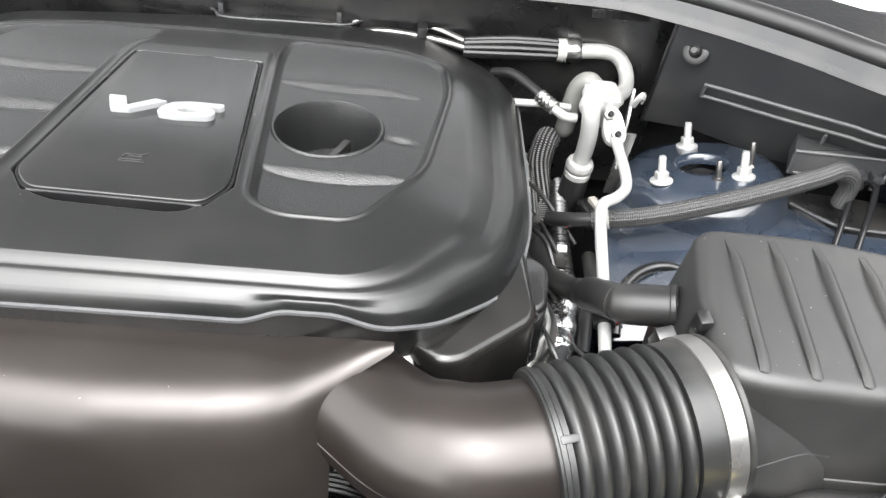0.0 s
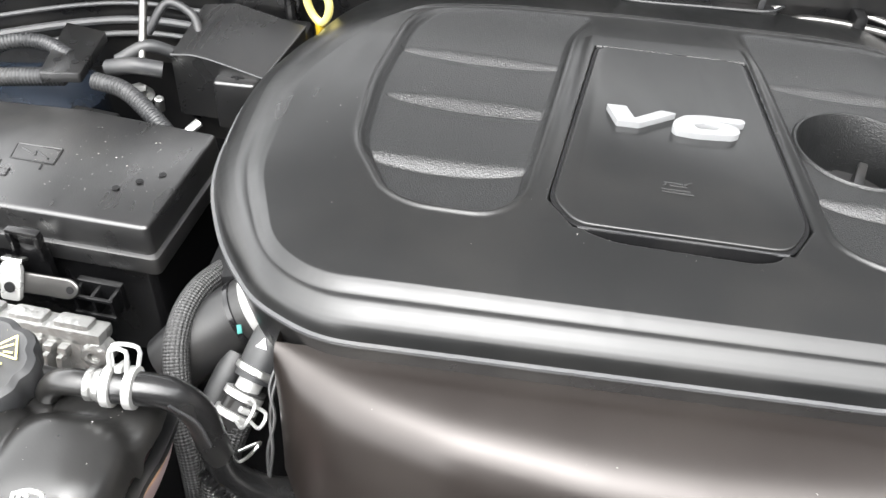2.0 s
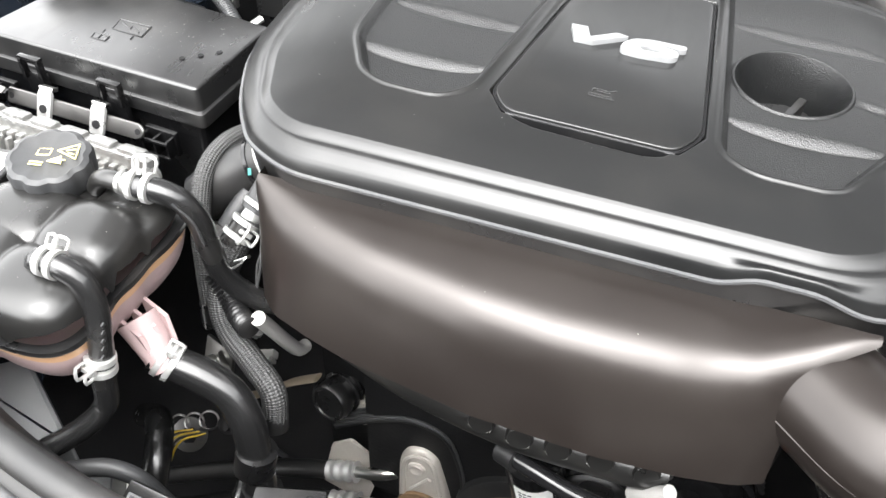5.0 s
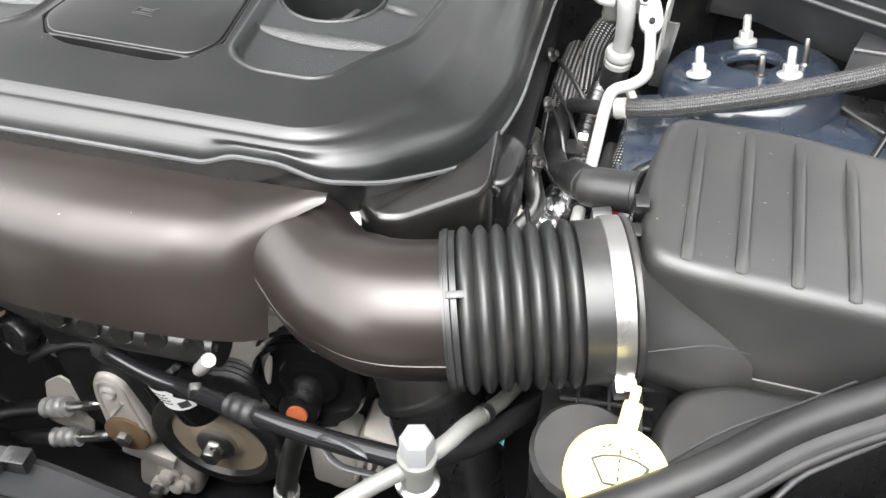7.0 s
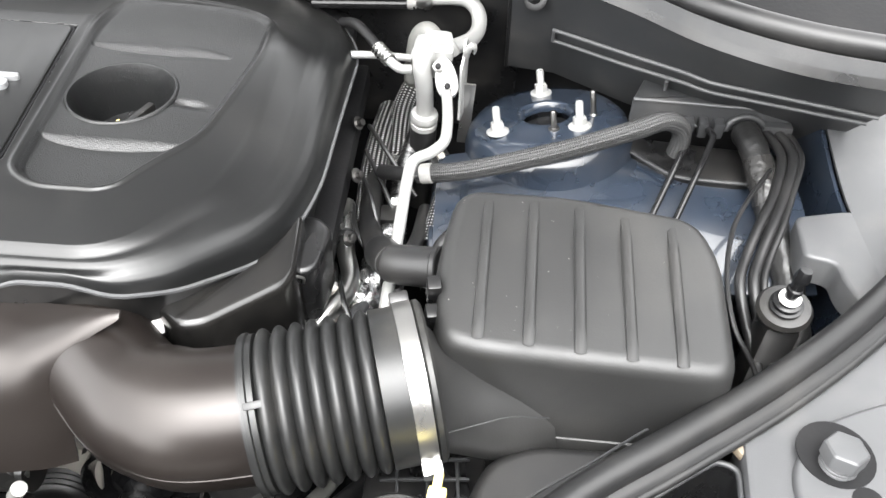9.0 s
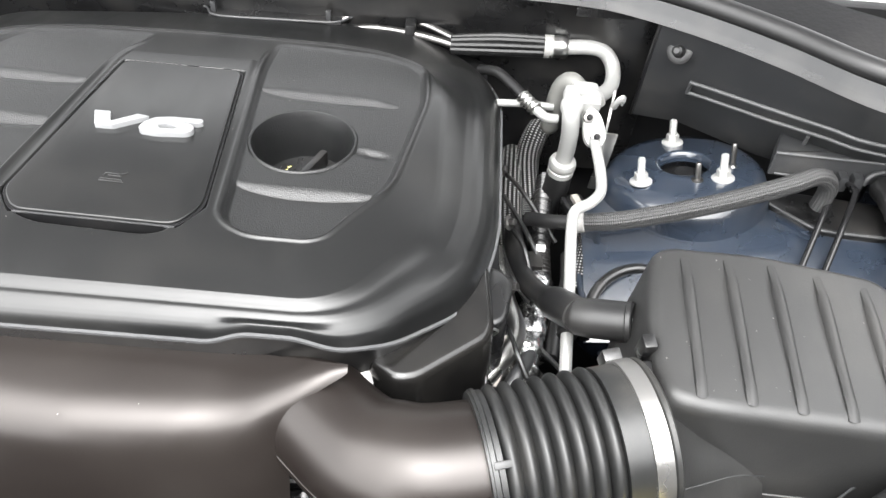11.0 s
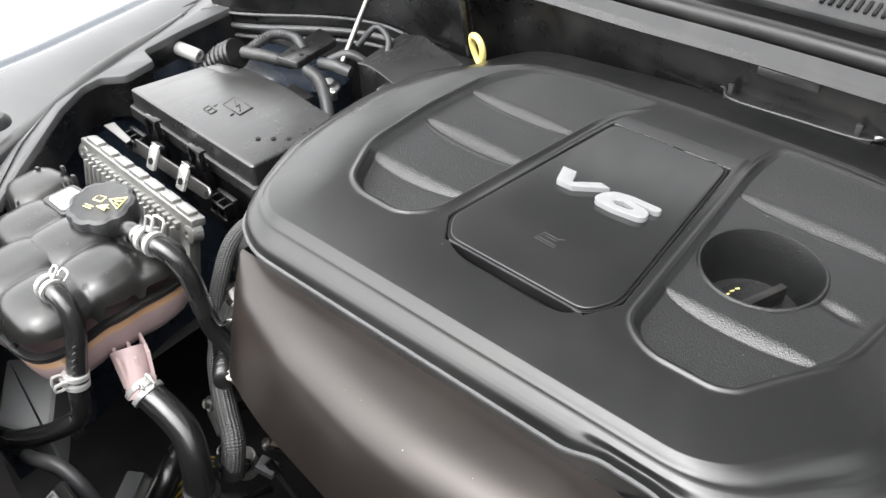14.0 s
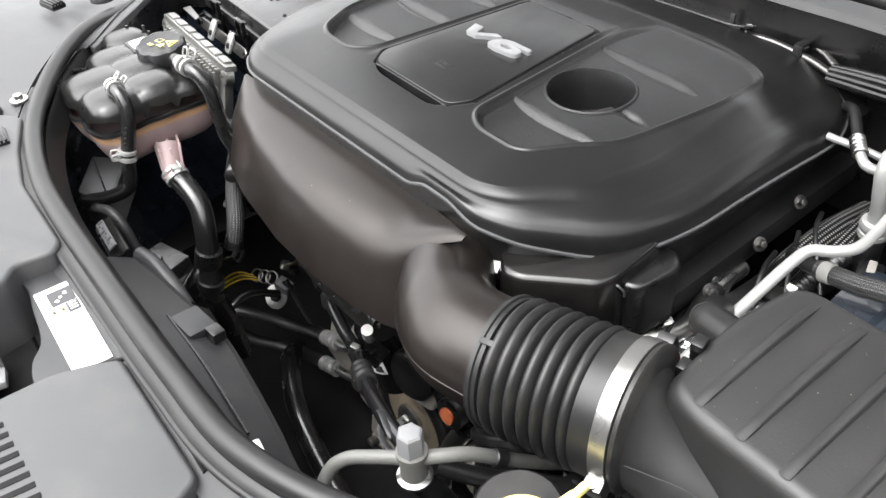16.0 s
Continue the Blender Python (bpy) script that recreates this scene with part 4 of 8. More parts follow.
part("lower_edge", tube([(0.414, 0.735, 0.943), (0.445, 0.733, 0.942), (0.455, 0.729, 0.946), (0.500, 0.728, 0.942), (0.504, 0.726, 0.942)], 0.0014, 8), GREYPAINT, shelf)
for x, w in ((0.4671, 0.011), (0.4818, 0.010), (0.4975, 0.011), (0.5560, 0.030)):
    part("lug", block((w, 0.016, 0.018), pose(x, 0.727, 0.945, 0, 0, -4), 0.003), TRIM, shelf)
part("collar", tube([(0.5250 + 0.020 * math.cos(a), 0.7245 + 0.004 * math.sin(a), 0.942 + 0.017 * math.sin(a)) for a in [0.1 + 0.21 * j for j in range(15)]], 0.0035, 10), TRIM, shelf, "arched collar over the hose")
part("grommet_plate", prism([(0.405, 0.742), (0.4133, 0.715), (0.452, 0.679), (0.53, 0.672), (0.60, 0.72)], 0.905, 0.918, 0.003, 2, r=0.02), PLASTIC, shelf)
part("grommet_rim", tube([(0.4133, 0.714, 0.918), (0.434, 0.693, 0.918), (0.455, 0.6775, 0.918), (0.49, 0.6735, 0.918), (0.53, 0.671, 0.918)], 0.0022, 8), TRIM, shelf)
for k in range(2):
    x = 0.462 + 0.024 * k
    solo("brake_pipe", tube([(x, 0.722, 0.946), (x, 0.706, 0.952), (x - 0.004, 0.690, 0.946), (x - 0.05, 0.60, 0.895), (x - 0.07, 0.55, 0.86)], 0.0034, 10), GLOSS, "thin glossy black brake pipe below the junction shelf", "pipe", "brake pipes")
solo("taped_hose", tube([(0.524, 0.722, 0.945), (0.528, 0.69, 0.943), (0.538, 0.63, 0.915), (0.552, 0.54, 0.87), (0.555, 0.47, 0.80)], lambda s, w: 0.0140 + 0.0004 * math.sin(s * 300), 16), TAPE, "thick black cloth-taped wiring hose", "hose")
solo("tape_wrap", tube([(0.5295, 0.681, 0.940), (0.5340, 0.655, 0.928), (0.5368, 0.638, 0.919)], 0.0147, 18, 0.002), FOILDULL, "crinkled shiny black tape wrapped on the wiring hose", "tape wrap")
for dx, r in ((0.0, 0.0048), (0.012, 0.0052), (0.021, 0.0035)):
    solo("wiring_cable", tube([(0.545 + dx, 0.722, 0.945), (0.549 + dx, 0.705, 0.946), (0.5508 + dx * 0.9, 0.6777, 0.945), (0.5346 + dx * 0.8, 0.6326, 0.940), (0.512 + dx, 0.5897, 0.935), (0.4954 + dx, 0.5559, 0.925), (0.4872 + dx, 0.5323, 0.920), (0.4900 + dx, 0.505, 0.905), (0.5006 + dx, 0.4676, 0.880), (0.51 + dx, 0.44, 0.84)], r, 12), RUBBER, "thin black wiring cable beside the air filter box", "cable", "cables beside the filter box")
solo("loop_wire", tube([(0.553, 0.69, 0.935), (0.5352, 0.6604, 0.945), (0.5006, 0.6078, 0.945), (0.4799, 0.5656, 0.945), (0.4675, 0.5162, 0.940), (0.4697, 0.4753, 0.925), (0.4882, 0.4498, 0.900), (0.50, 0.43, 0.86)], 0.0022, 8), RUBBER, "thin black wire looping past the filter box", "wire")

# ---- right strut tower ----
up = Vector((-0.16, 0.17, 1)).normalized()
tower = thing("strut_tower", (0.326, 0.755, 0.70), "dark slate blue painted strut tower with a centre hole", "strut tower")
foot = Vector((0.326, 0.755, 0.931))
part("dome", lathe([(0.0265, -0.010), (0.0265, 0.0), (0.030, 0.0022), (0.034, 0.0006), (0.060, 0.0), (0.074, -0.003), (0.083, -0.010), (0.089, -0.024), (0.094, -0.07), (0.108, -0.12), (0.13, -0.20)], foot, up, 64, caps=False), BODY, tower, angle=60)
part("strut_top", lathe([(0.0265, -0.016), (0.016, -0.014), (0.010, -0.008), (0.0001, -0.007)], foot, up, 32, caps=False), DARK, tower)
stud = thing("strut_stud", (0, 0, 0), "zinc plated nut and stud on the strut tower", "bolt", "studs on the strut tower")
part("washer", lathe([(0.0118, 0), (0.0118, 0.0015), (0.0085, 0.003), (0.0065, 0.0034)], (0, 0, 0), (0, 0, 1), 24), WHITEALU, stud)
part("nut", prism(hexagon(0.0072), 0.003, 0.0115, 0.0012, 2), WHITEALU, stud, angle=25)
part("thread", lathe([(0.0042, 0.010)] + [(0.0042 - 0.0005 * (k % 2), 0.011 + 0.001 * k) for k in range(15)] + [(0.0034, 0.028), (0.002, 0.0285)], (0, 0, 0), (0, 0, 1), 14), WHITEALU, stud)
q = up.to_track_quat("Z", "Y").to_matrix().to_4x4()
places = [Vector((0.3235, 0.8070)), Vector((0.2750, 0.7210)), Vector((0.3575, 0.7195))]
for k, p in enumerate(places):
    z = foot.z - (up.x * (p.x - foot.x) + up.y * (p.y - foot.y)) / up.z
    m = Matrix.Translation((p.x, p.y, z)) @ q
    if k == 0:
        stud.matrix_basis = m
    else:
        copy_thing(stud, m)
small = thing("guide_pin", (0.332, 0.722, 0.93), "small bare steel guide pin on the strut tower", "pin", "guide pins")
part("pin", lathe([(0.006, 0), (0.006, 0.002), (0.003, 0.003), (0.003, 0.020), (0.0022, 0.021)], (0.3315, 0.7175, 0.9385), up, 12), DULL, small)
small = thing("guide_pin", (0.37, 0.74, 0.94), "small bare steel guide pin on the strut tower", "pin", "guide pins")
part("pin", lathe([(0.005, 0), (0.003, 0.002), (0.003, 0.026), (0.0022, 0.027)], (0.3735, 0.745, 0.9405), up, 12), DULL, small)

# blue inner fender sheet around the tower and filter box
apron = thing("inner_fender_right", (0.45, 0.60, 0.70), "dark slate blue painted inner fender sheet", "inner fender", kind="structure")
part("ledge", sheet(lambda u, v: (0.215 + 0.36 * u, 0.56 + 0.17 * v, 0.852 + 0.03 * u + 0.012 * math.sin(5 * u) * v + 0.040 * math.sin(2.1 * v)), [k / 12 for k in range(13)], [k / 8 for k in range(9)], double=0.004), BODY, apron)
part("side_wall", sheet(lambda u, v: (0.603 - 0.022 * math.sin(2.2 * v) + 0.018 * v, 0.30 + 0.55 * u, 0.55 + (0.418 - 0.038 * smooth(0.92, 0.59, u)) * v), [k / 22 for k in range(23)], [k / 10 for k in range(11)], double=0.004), BODY, apron)
part("edge_bead", tube([(0.217, 0.56, 0.869), (0.213, 0.66, 0.872), (0.222, 0.74, 0.872)], 0.004, 8), BODY, apron)
part("drain_slot", block((0.012, 0.006, 0.004), pose(0.335, 0.628, 0.884), 0.001), DARK, apron)

# ---- braided hose across the tower ----
bh = thing("braided_hose", (0.30, 0.66, 0.92), "flat black braided wiring hose with a white clip", "hose")
part("sleeve", tube([(0.196, 0.660, 0.917), (0.25, 0.652, 0.933), (0.33, 0.655, 0.958), (0.40, 0.668, 0.978), (0.428, 0.680, 0.982), (0.446, 0.688, 0.972), (0.453, 0.692, 0.956), (0.452, 0.694, 0.935)], 0.0094, 20, 0.003, flat=1.0), BRAID, bh)
part("end_sleeve", tube([(0.158, 0.683, 0.899), (0.180, 0.668, 0.910), (0.200, 0.659, 0.918)], 0.0074, 16), RUBBER, bh)
part("clip", lathe([(0.0090, -0.006), (0.0102, -0.005), (0.0102, 0.005), (0.0090, 0.006)], (0.206, 0.6575, 0.9205), (0.97, -0.15, 0.3), 24), CLEAR, bh, "white plastic clip")

# ---- air conditioning block and pipes ----
ac = thing("ac_valve_block", (0.205, 0.77, 0.94), "pale aluminium air conditioning valve block with bolts", "valve block")
part("body", block((0.030, 0.034, 0.040), pose(0.2085, 0.777, 0.982, 14, 4, 6), 0.007), WHITEALU, ac)
part("saddle", tube([(0.190, 0.775, 0.998), (0.203, 0.770, 1.003), (0.218, 0.772, 0.999), (0.226, 0.776, 0.986)], 0.0062, 14), WHITEALU, ac, "arched saddle over the block")
part("canister", tube([(0.206, 0.790, 0.990), (0.196, 0.798, 0.996), (0.187, 0.803, 0.984), (0.183, 0.803, 0.955), (0.181, 0.803, 0.928)], lambda s, w: 0.0105 - 0.0035 * float(smooth(w - 0.006, w, s)), 24, 0.002), DIECAST, ac, "dull grey cast side pipe")
part("port", lathe([(0.0118, -0.014), (0.0120, 0.002), (0.0106, 0.007), (0.0068, 0.0100), (0.0001, 0.0108)], (0.1945, 0.758, 0.992), (-0.12, -0.75, 0.62), 32), WHITEALU, ac)
part("flange", prism([(-0.0115, 0.004), (-0.0105, -0.006), (-0.004, -0.0125), (0.005, -0.0125), (0.0115, -0.005), (0.0120, 0.006), (0.010, 0.020), (0.004, 0.030), (-0.006, 0.028), (-0.010, 0.016)], -0.010, 0.0, 0.002, 3, r=0.005, at=Matrix.Translation((0.2205, 0.7375, 0.9705)) @ pose(0, 0, 0, 52, 0, 0) @ pose(0, 0, 0, 0, 0, 14)), WHITEALU, ac, "bolted pipe flange")
for k, p in enumerate(((0.2105, 0.7415, 0.9895), (0.2205, 0.7345, 0.9715))):
    g = prism(hexagon(0.0062), 0.0, 0.0045, 0.001, 2, at=aim(p, (0.05, -0.78, 0.62)))
    part("bolt", g, DULL, ac, "dull hexagonal bolt head", 25)
    part("stud", lathe([(0.0032, 0.004), (0.0032, 0.0075), (0.0022, 0.0085), (0.0001, 0.0085)], p, (0.05, -0.78, 0.62), 12), DARK, ac)
part("bracket", prism([(-0.014, -0.050), (0.012, -0.050), (0.015, 0.010), (0.013, 0.034), (0.004, 0.040), (-0.002, 0.034), (-0.004, 0.022), (-0.014, 0.014)], -0.0012, 0.0012, 0.0008, 2, r=0.004, at=Matrix.Translation((0.2365, 0.764, 0.968)) @ pose(0, 0, 0, 90, 0, 78)), WHITEALU, ac, "bent sheet bracket")
part("hook", tube([(0.2375, 0.762, 0.990), (0.2395, 0.757, 1.000), (0.2430, 0.756, 1.006), (0.2465, 0.759, 1.003), (0.2465, 0.763, 0.996)], 0.0038, 10, 0.002, flat=0.45), WHITEALU, ac)
part("bracket_leg", block((0.013, 0.003, 0.085), pose(0.2415, 0.770, 0.915, 8, 3, 0), 0.001), BAND, ac)

hook = thing("ac_hook_pipe", (0.23, 0.87, 0.98), "pale aluminium hook-shaped pipe from the hose to the block", "pipe")
part("pipe", tube([(0.195, 0.873, 0.995), (0.220, 0.873, 0.997), (0.238, 0.874, 0.993), (0.249, 0.868, 0.982), (0.250, 0.850, 0.974), (0.243, 0.826, 0.974), (0.228, 0.800, 0.980), (0.214, 0.787, 0.984)], 0.0084, 20), WHITEALU, hook)
part("ferrule", lathe([(0.0125, -0.018), (0.0135, -0.016), (0.0125, -0.010), (0.0135, -0.004), (0.0125, 0.002), (0.0105, 0.004)], (0.193, 0.873, 0.995), (1, 0, 0.05), 24), STEEL, hook, "crimped steel ferrule")
part("label_band", lathe([(0.0130, 0.0), (0.0130, 0.010)], (0.170, 0.8725, 0.9945), (1, 0, 0.02), 24, caps=False), CLEAR, hook)
ach = thing("ac_hose", (0.12, 0.87, 0.98), "ribbed black rubber air conditioning hose along the cowl", "hose")
part("core", tube([(0.178, 0.873, 0.9945), (0.12, 0.869, 0.995), (0.065, 0.866, 0.992)], 0.0085, 16), RUBBER, ach)
for k in range(9):
    a = 2 * math.pi * k / 9
    part("ridge", tube([(0.178, 0.873 + 0.009 * math.cos(a), 0.9945 + 0.009 * math.sin(a)), (0.12, 0.869 + 0.010 * math.cos(a), 0.995 + 0.010 * math.sin(a)), (0.065, 0.866 + 0.007 * math.cos(a), 0.992 + 0.008 * math.sin(a))], 0.0034, 8, 0.02), RUBBER, ach)
for k, pts in enumerate((((-0.085, 0.880, 0.984), (-0.055, 0.897, 0.998), (-0.03, 0.902, 0.999), (0.03, 0.897, 0.997), (0.072, 0.876, 0.992)), ((-0.060, 0.873, 0.984), (-0.045, 0.880, 0.993), (-0.02, 0.883, 0.995), (0.03, 0.878, 0.993), (0.072, 0.866, 0.990)))):
    solo("heater_pipe", tube(pts, 0.0045, 12), DULL, "bare metal heater pipe along the cowl", "pipe", "heater pipes")
solo("pipe_clamp", block((0.012, 0.035, 0.022), pose(0.018, 0.890, 0.996), 0.004), PLASTIC, "black plastic clamp round the heater pipes", "clamp")
low = thing("ac_lower_pipe", (0.19, 0.77, 0.90), "pale aluminium pipe with a collar and black boot", "pipe")
part("pipe", tube([(0.1945, 0.772, 0.998), (0.1935, 0.757, 0.996), (0.1940, 0.748, 0.984), (0.1965, 0.750, 0.962), (0.1975, 0.756, 0.938), (0.1965, 0.761, 0.914)], 0.0092, 20), WHITEALU, low)
part("collar", lathe([(0.0118, -0.010), (0.0146, -0.009), (0.0146, -0.003), (0.0130, -0.002), (0.0148, 0.000), (0.0152, 0.005), (0.0138, 0.009), (0.0105, 0.0105)], (0.1965, 0.761, 0.912), (0.05, -0.12, 1), 30), WHITEALU, low)
part("boot", tube([(0.196, 0.762, 0.908), (0.195, 0.764, 0.88), (0.192, 0.77, 0.85), (0.19, 0.78, 0.78)], 0.0145, 18), RUBBER, low)
line = thing("ac_liquid_pipe", (0.2, 0.6, 0.92), "pale aluminium bent pipe running past the engine cover", "pipe")
part("pipe", tube([(0.2195, 0.735, 0.968), (0.222, 0.715, 0.964), (0.2235, 0.685, 0.960), (0.2215, 0.662, 0.957), (0.210, 0.644, 0.957), (0.195, 0.632, 0.956), (0.1905, 0.610, 0.951), (0.187, 0.55, 0.936), (0.1835, 0.50, 0.923), (0.180, 0.44, 0.905)], 0.0054, 16), WHITEALU, line)
part("grip", lathe([(0.0085, 0), (0.0095, 0.001), (0.0095, 0.014), (0.0085, 0.015)], (0.185, 0.518, 0.926), (-0.05, -0.97, -0.25), 16), RUBBER, line)
thin = thing("ac_charge_hose", (0.14, 0.79, 0.97), "thin black hose with a crimped aluminium end", "hose")
part("hose", tube([(0.10, 0.845, 0.975), (0.118, 0.825, 0.985), (0.135, 0.800, 0.985), (0.147, 0.783, 0.982)], 0.0055, 12), RUBBER, thin)
part("ferrule", tube([(0.145, 0.785, 0.982), (0.152, 0.776, 0.980), (0.160, 0.767, 0.978)], lambda s, w: 0.0068 + 0.0012 * math.sin(s * 1200), 14, 0.0008), STEEL, thin)
part("tip", tube([(0.158, 0.769, 0.978), (0.170, 0.760, 0.974), (0.182, 0.762, 0.972)], 0.005, 12), WHITEALU, thin)
part("side_pipe", tube([(0.118, 0.778, 0.976), (0.15, 0.786, 0.972), (0.18, 0.790, 0.968)], 0.004, 10), WHITEALU, thin)

# ---- breather hose into the filter box ----
br = thing("breather_hose", (0.18, 0.55, 0.90), "black rubber breather hose with a thick elbow", "hose")
part("hose", tube([(0.143, 0.78, 0.858), (0.146, 0.72, 0.862), (0.149, 0.66, 0.870), (0.153, 0.615, 0.882), (0.162, 0.576, 0.902), (0.171, 0.5425, 0.924), (0.180, 0.517, 0.943)], 0.0105, 18), RUBBER, br)
part("elbow_inlet", tube([(0.1685, 0.550, 0.919), (0.1730, 0.535, 0.930), (0.1800, 0.515, 0.944), (0.1880, 0.494, 0.958)], lambda s, w: 0.0118 + 0.0034 * float(smooth(0.006, 0.026, s)), 26, 0.002), RUBBER, br, "moulded rubber elbow")
part("elbow_outlet", tube([(0.1800, 0.4975, 0.9550), (0.1960, 0.4900, 0.9610), (0.2285, 0.479, 0.971)], lambda s, w: 0.0150 + 0.0014 * float(smooth(0.0, 0.02, s)) - 0.004 * float(smooth(0.008, 0.0, s)), 28, 0.002), RUBBER, br, "moulded rubber elbow")
part("cuff", lathe([(0.0165, 0), (0.0174, 0.001), (0.0174, 0.0045), (0.0162, 0.0055)], (0.2230, 0.4805, 0.9694), (1, -0.26, 0.29), 28), RUBBER, br)
part("spigot", lathe([(0.0085, 0), (0.0085, 0.014)], (0.2270, 0.4795, 0.9706), (1, -0.20, 0.20), 18), PLASTIC, br)

# ---- odds and ends in the gap beside the cover ----
gap = [
    ("mesh_sleeve", [(0.150, 0.86, 0.850), (0.146, 0.79, 0.860), (0.144, 0.72, 0.858), (0.146, 0.65, 0.850)], 0.0150, MESHSLEEVE, "black cable sleeve of open bright mesh", "sleeve"),
    ("mesh_sleeve", [(0.182, 0.885, 0.875), (0.174, 0.865, 0.872), (0.166, 0.83, 0.860), (0.166, 0.76, 0.852)], 0.0150, MESHSLEEVE, "black cable sleeve of open bright mesh", "sleeve"),
    ("mesh_sleeve", [(0.222, 0.695, 0.885), (0.224, 0.675, 0.882), (0.218, 0.650, 0.872), (0.212, 0.62, 0.860)], 0.010, MESHSLEEVE, "black cable sleeve of open bright mesh", "sleeve"),
    ("foil_pipe", [(0.172, 0.63, 0.860), (0.166, 0.585, 0.868), (0.160, 0.550, 0.870), (0.153, 0.510, 0.866), (0.150, 0.46, 0.85)], 0.0150, FOIL, "pipe wrapped in crinkled aluminium foil", "foil pipe"),
    ("coolant_tube", [(0.126, 0.65, 0.880), (0.131, 0.605, 0.888), (0.136, 0.572, 0.890), (0.1445, 0.540, 0.889), (0.1415, 0.517, 0.889), (0.130, 0.498, 0.889), (0.116, 0.478, 0.885)], 0.0088, STEEL, "bare metal coolant tube beside the cover", "tube"),
    ("black_cable", [(0.178, 0.74, 0.835), (0.176, 0.68, 0.850), (0.172, 0.62, 0.842), (0.17, 0.57, 0.822)], 0.0085, RUBBER, "black cable in the gap beside the cover", "cable"),
    ("black_cable", [(0.205, 0.67, 0.862), (0.200, 0.62, 0.868), (0.188, 0.575, 0.868), (0.180, 0.53, 0.86)], 0.0075, RUBBER, "black cable in the gap beside the cover", "cable"),
    ("black_cable", [(0.135, 0.53, 0.87), (0.125, 0.50, 0.875), (0.12, 0.46, 0.86)], 0.005, RUBBER, "black cable in the gap beside the cover", "cable"),
    ("harness_tube", [(0.186, 0.80, 0.862), (0.180, 0.74, 0.868), (0.176, 0.68, 0.866), (0.178, 0.62, 0.850)], 0.0095, PLASTIC, "black convoluted harness tube beside the valve block", "harness"),
    ("arch_trim", [(0.292, 0.630, 0.884), (0.270, 0.629, 0.890), (0.248, 0.621, 0.890), (0.229, 0.604, 0.887), (0.217, 0.580, 0.880), (0.212, 0.55, 0.868)], 0.0055, HOSE, "black rubber trim round the wheel arch opening", "trim"),
]
for name, pts, r, mat, lab, cat in gap:
    rr = (lambda s, w, r=r: r + 0.0011 * math.sin(s * 1400)) if name == "harness_tube" else (lambda s, w, r=r: r + 0.0012 * math.sin(s * 260) + 0.0008 * math.sin(s * 611)) if name == "foil_pipe" else r
    solo(name, tube(pts, rr, 14, 0.001 if name == "harness_tube" else 0.004), mat, lab, cat)
conn = thing("wiring_connector", (0.172, 0.66, 0.86), "black wiring connector with a white lock tab", "connector")
part("body", block((0.018, 0.024, 0.020), pose(0.168, 0.652, 0.862), 0.003), PLASTIC, conn)
part("tab", block((0.010, 0.006, 0.006), pose(0.1745, 0.6655, 0.8745), 0.001), LABEL, conn)
conn = thing("wiring_connector", (0.20, 0.80, 0.86), "black wiring connector beside the valve block", "connector")
part("body", block((0.026, 0.030, 0.026), pose(0.215, 0.735, 0.87, 0, 0, 20), 0.004), PLASTIC, conn)
part("latch", block((0.008, 0.020, 0.006), pose(0.216, 0.733, 0.886, 0, 0, 20), 0.001), DIRTY, conn)
brk = thing("heat_shield_bracket", (0.14, 0.50, 0.87), "dull cast bracket below the cover rim", "bracket")
part("arm", block((0.016, 0.060, 0.030), pose(0.128, 0.505, 0.868, 20, 10, -20), 0.004), DIRTY, brk)
part("bolt", prism(hexagon(0.006), 0, 0.006, 0.001, 2, at=aim((0.128, 0.53, 0.886), (0.3, -0.4, 1))), STEEL, brk, angle=25)

# ---- left side: fender, inner fender, shield ----
LEFT = [(-0.985, 0.86), (-0.972, 0.75), (-0.957, 0.68), (-0.932, 0.577), (-0.872, 0.470), (-0.800, 0.384), (-0.738, 0.322), (-0.662, 0.261), (-0.575, 0.208), (-0.50, 0.175), (-0.41, 0.152), (-0.33, 0.143), (-0.18, 0.137), (-0.055, 0.134), (0.05, 0.137), (0.150, 0.170), (0.263, 0.240), (0.327, 0.292), (0.390, 0.333), (0.470, 0.388), (0.555, 0.458), (0.62, 0.53), (0.66, 0.62)]
LEFT_PTS = [tuple(p) for p in spline([(x, y, 0.972 - 0.052 * float(smooth(-0.70, -0.94, x))) for x, y in LEFT], 0.006)]


def bay_edge(u):
    return LEFT_PTS[int(round(u * (len(LEFT_PTS) - 1)))]


rail = thing("bay_seal", (-0.3, 0.16, 0.95), "long black rubber seal round the front of the bay", "weather seal")
part("bulb", tube(LEFT_PTS[::3] + LEFT_PTS[-1:], lambda s, w: 0.0105 + 0.004 * float(smooth(0.5, 0.3, s)), 16, 0.008), RUBBER, rail)
part("carrier", sheet(lambda u, v: (bay_edge(u)[0] + 0.008, bay_edge(u)[1] + 0.008 + 0.012 * v, bay_edge(u)[2] - 0.010 - 0.030 * v), [k / 160 for k in range(161)], [0, 0.5, 1], double=0.003), RUBBER, rail)


def lip_at(k, out, drop):
    """A point beside the seal, away from the bay."""
    a, b, p = Vector(LEFT_PTS[max(0, k - 2)]), Vector(LEFT_PTS[min(len(LEFT_PTS) - 1, k + 2)]), Vector(LEFT_PTS[k])
    d = (b - a).normalized()
    return p + Vector((d.y, -d.x, 0)).normalized() * out - Vector((0, 0, drop))


SEAL_RUN = [k for k in range(0, len(LEFT_PTS), 3) if LEFT_PTS[k][0] > -0.62]
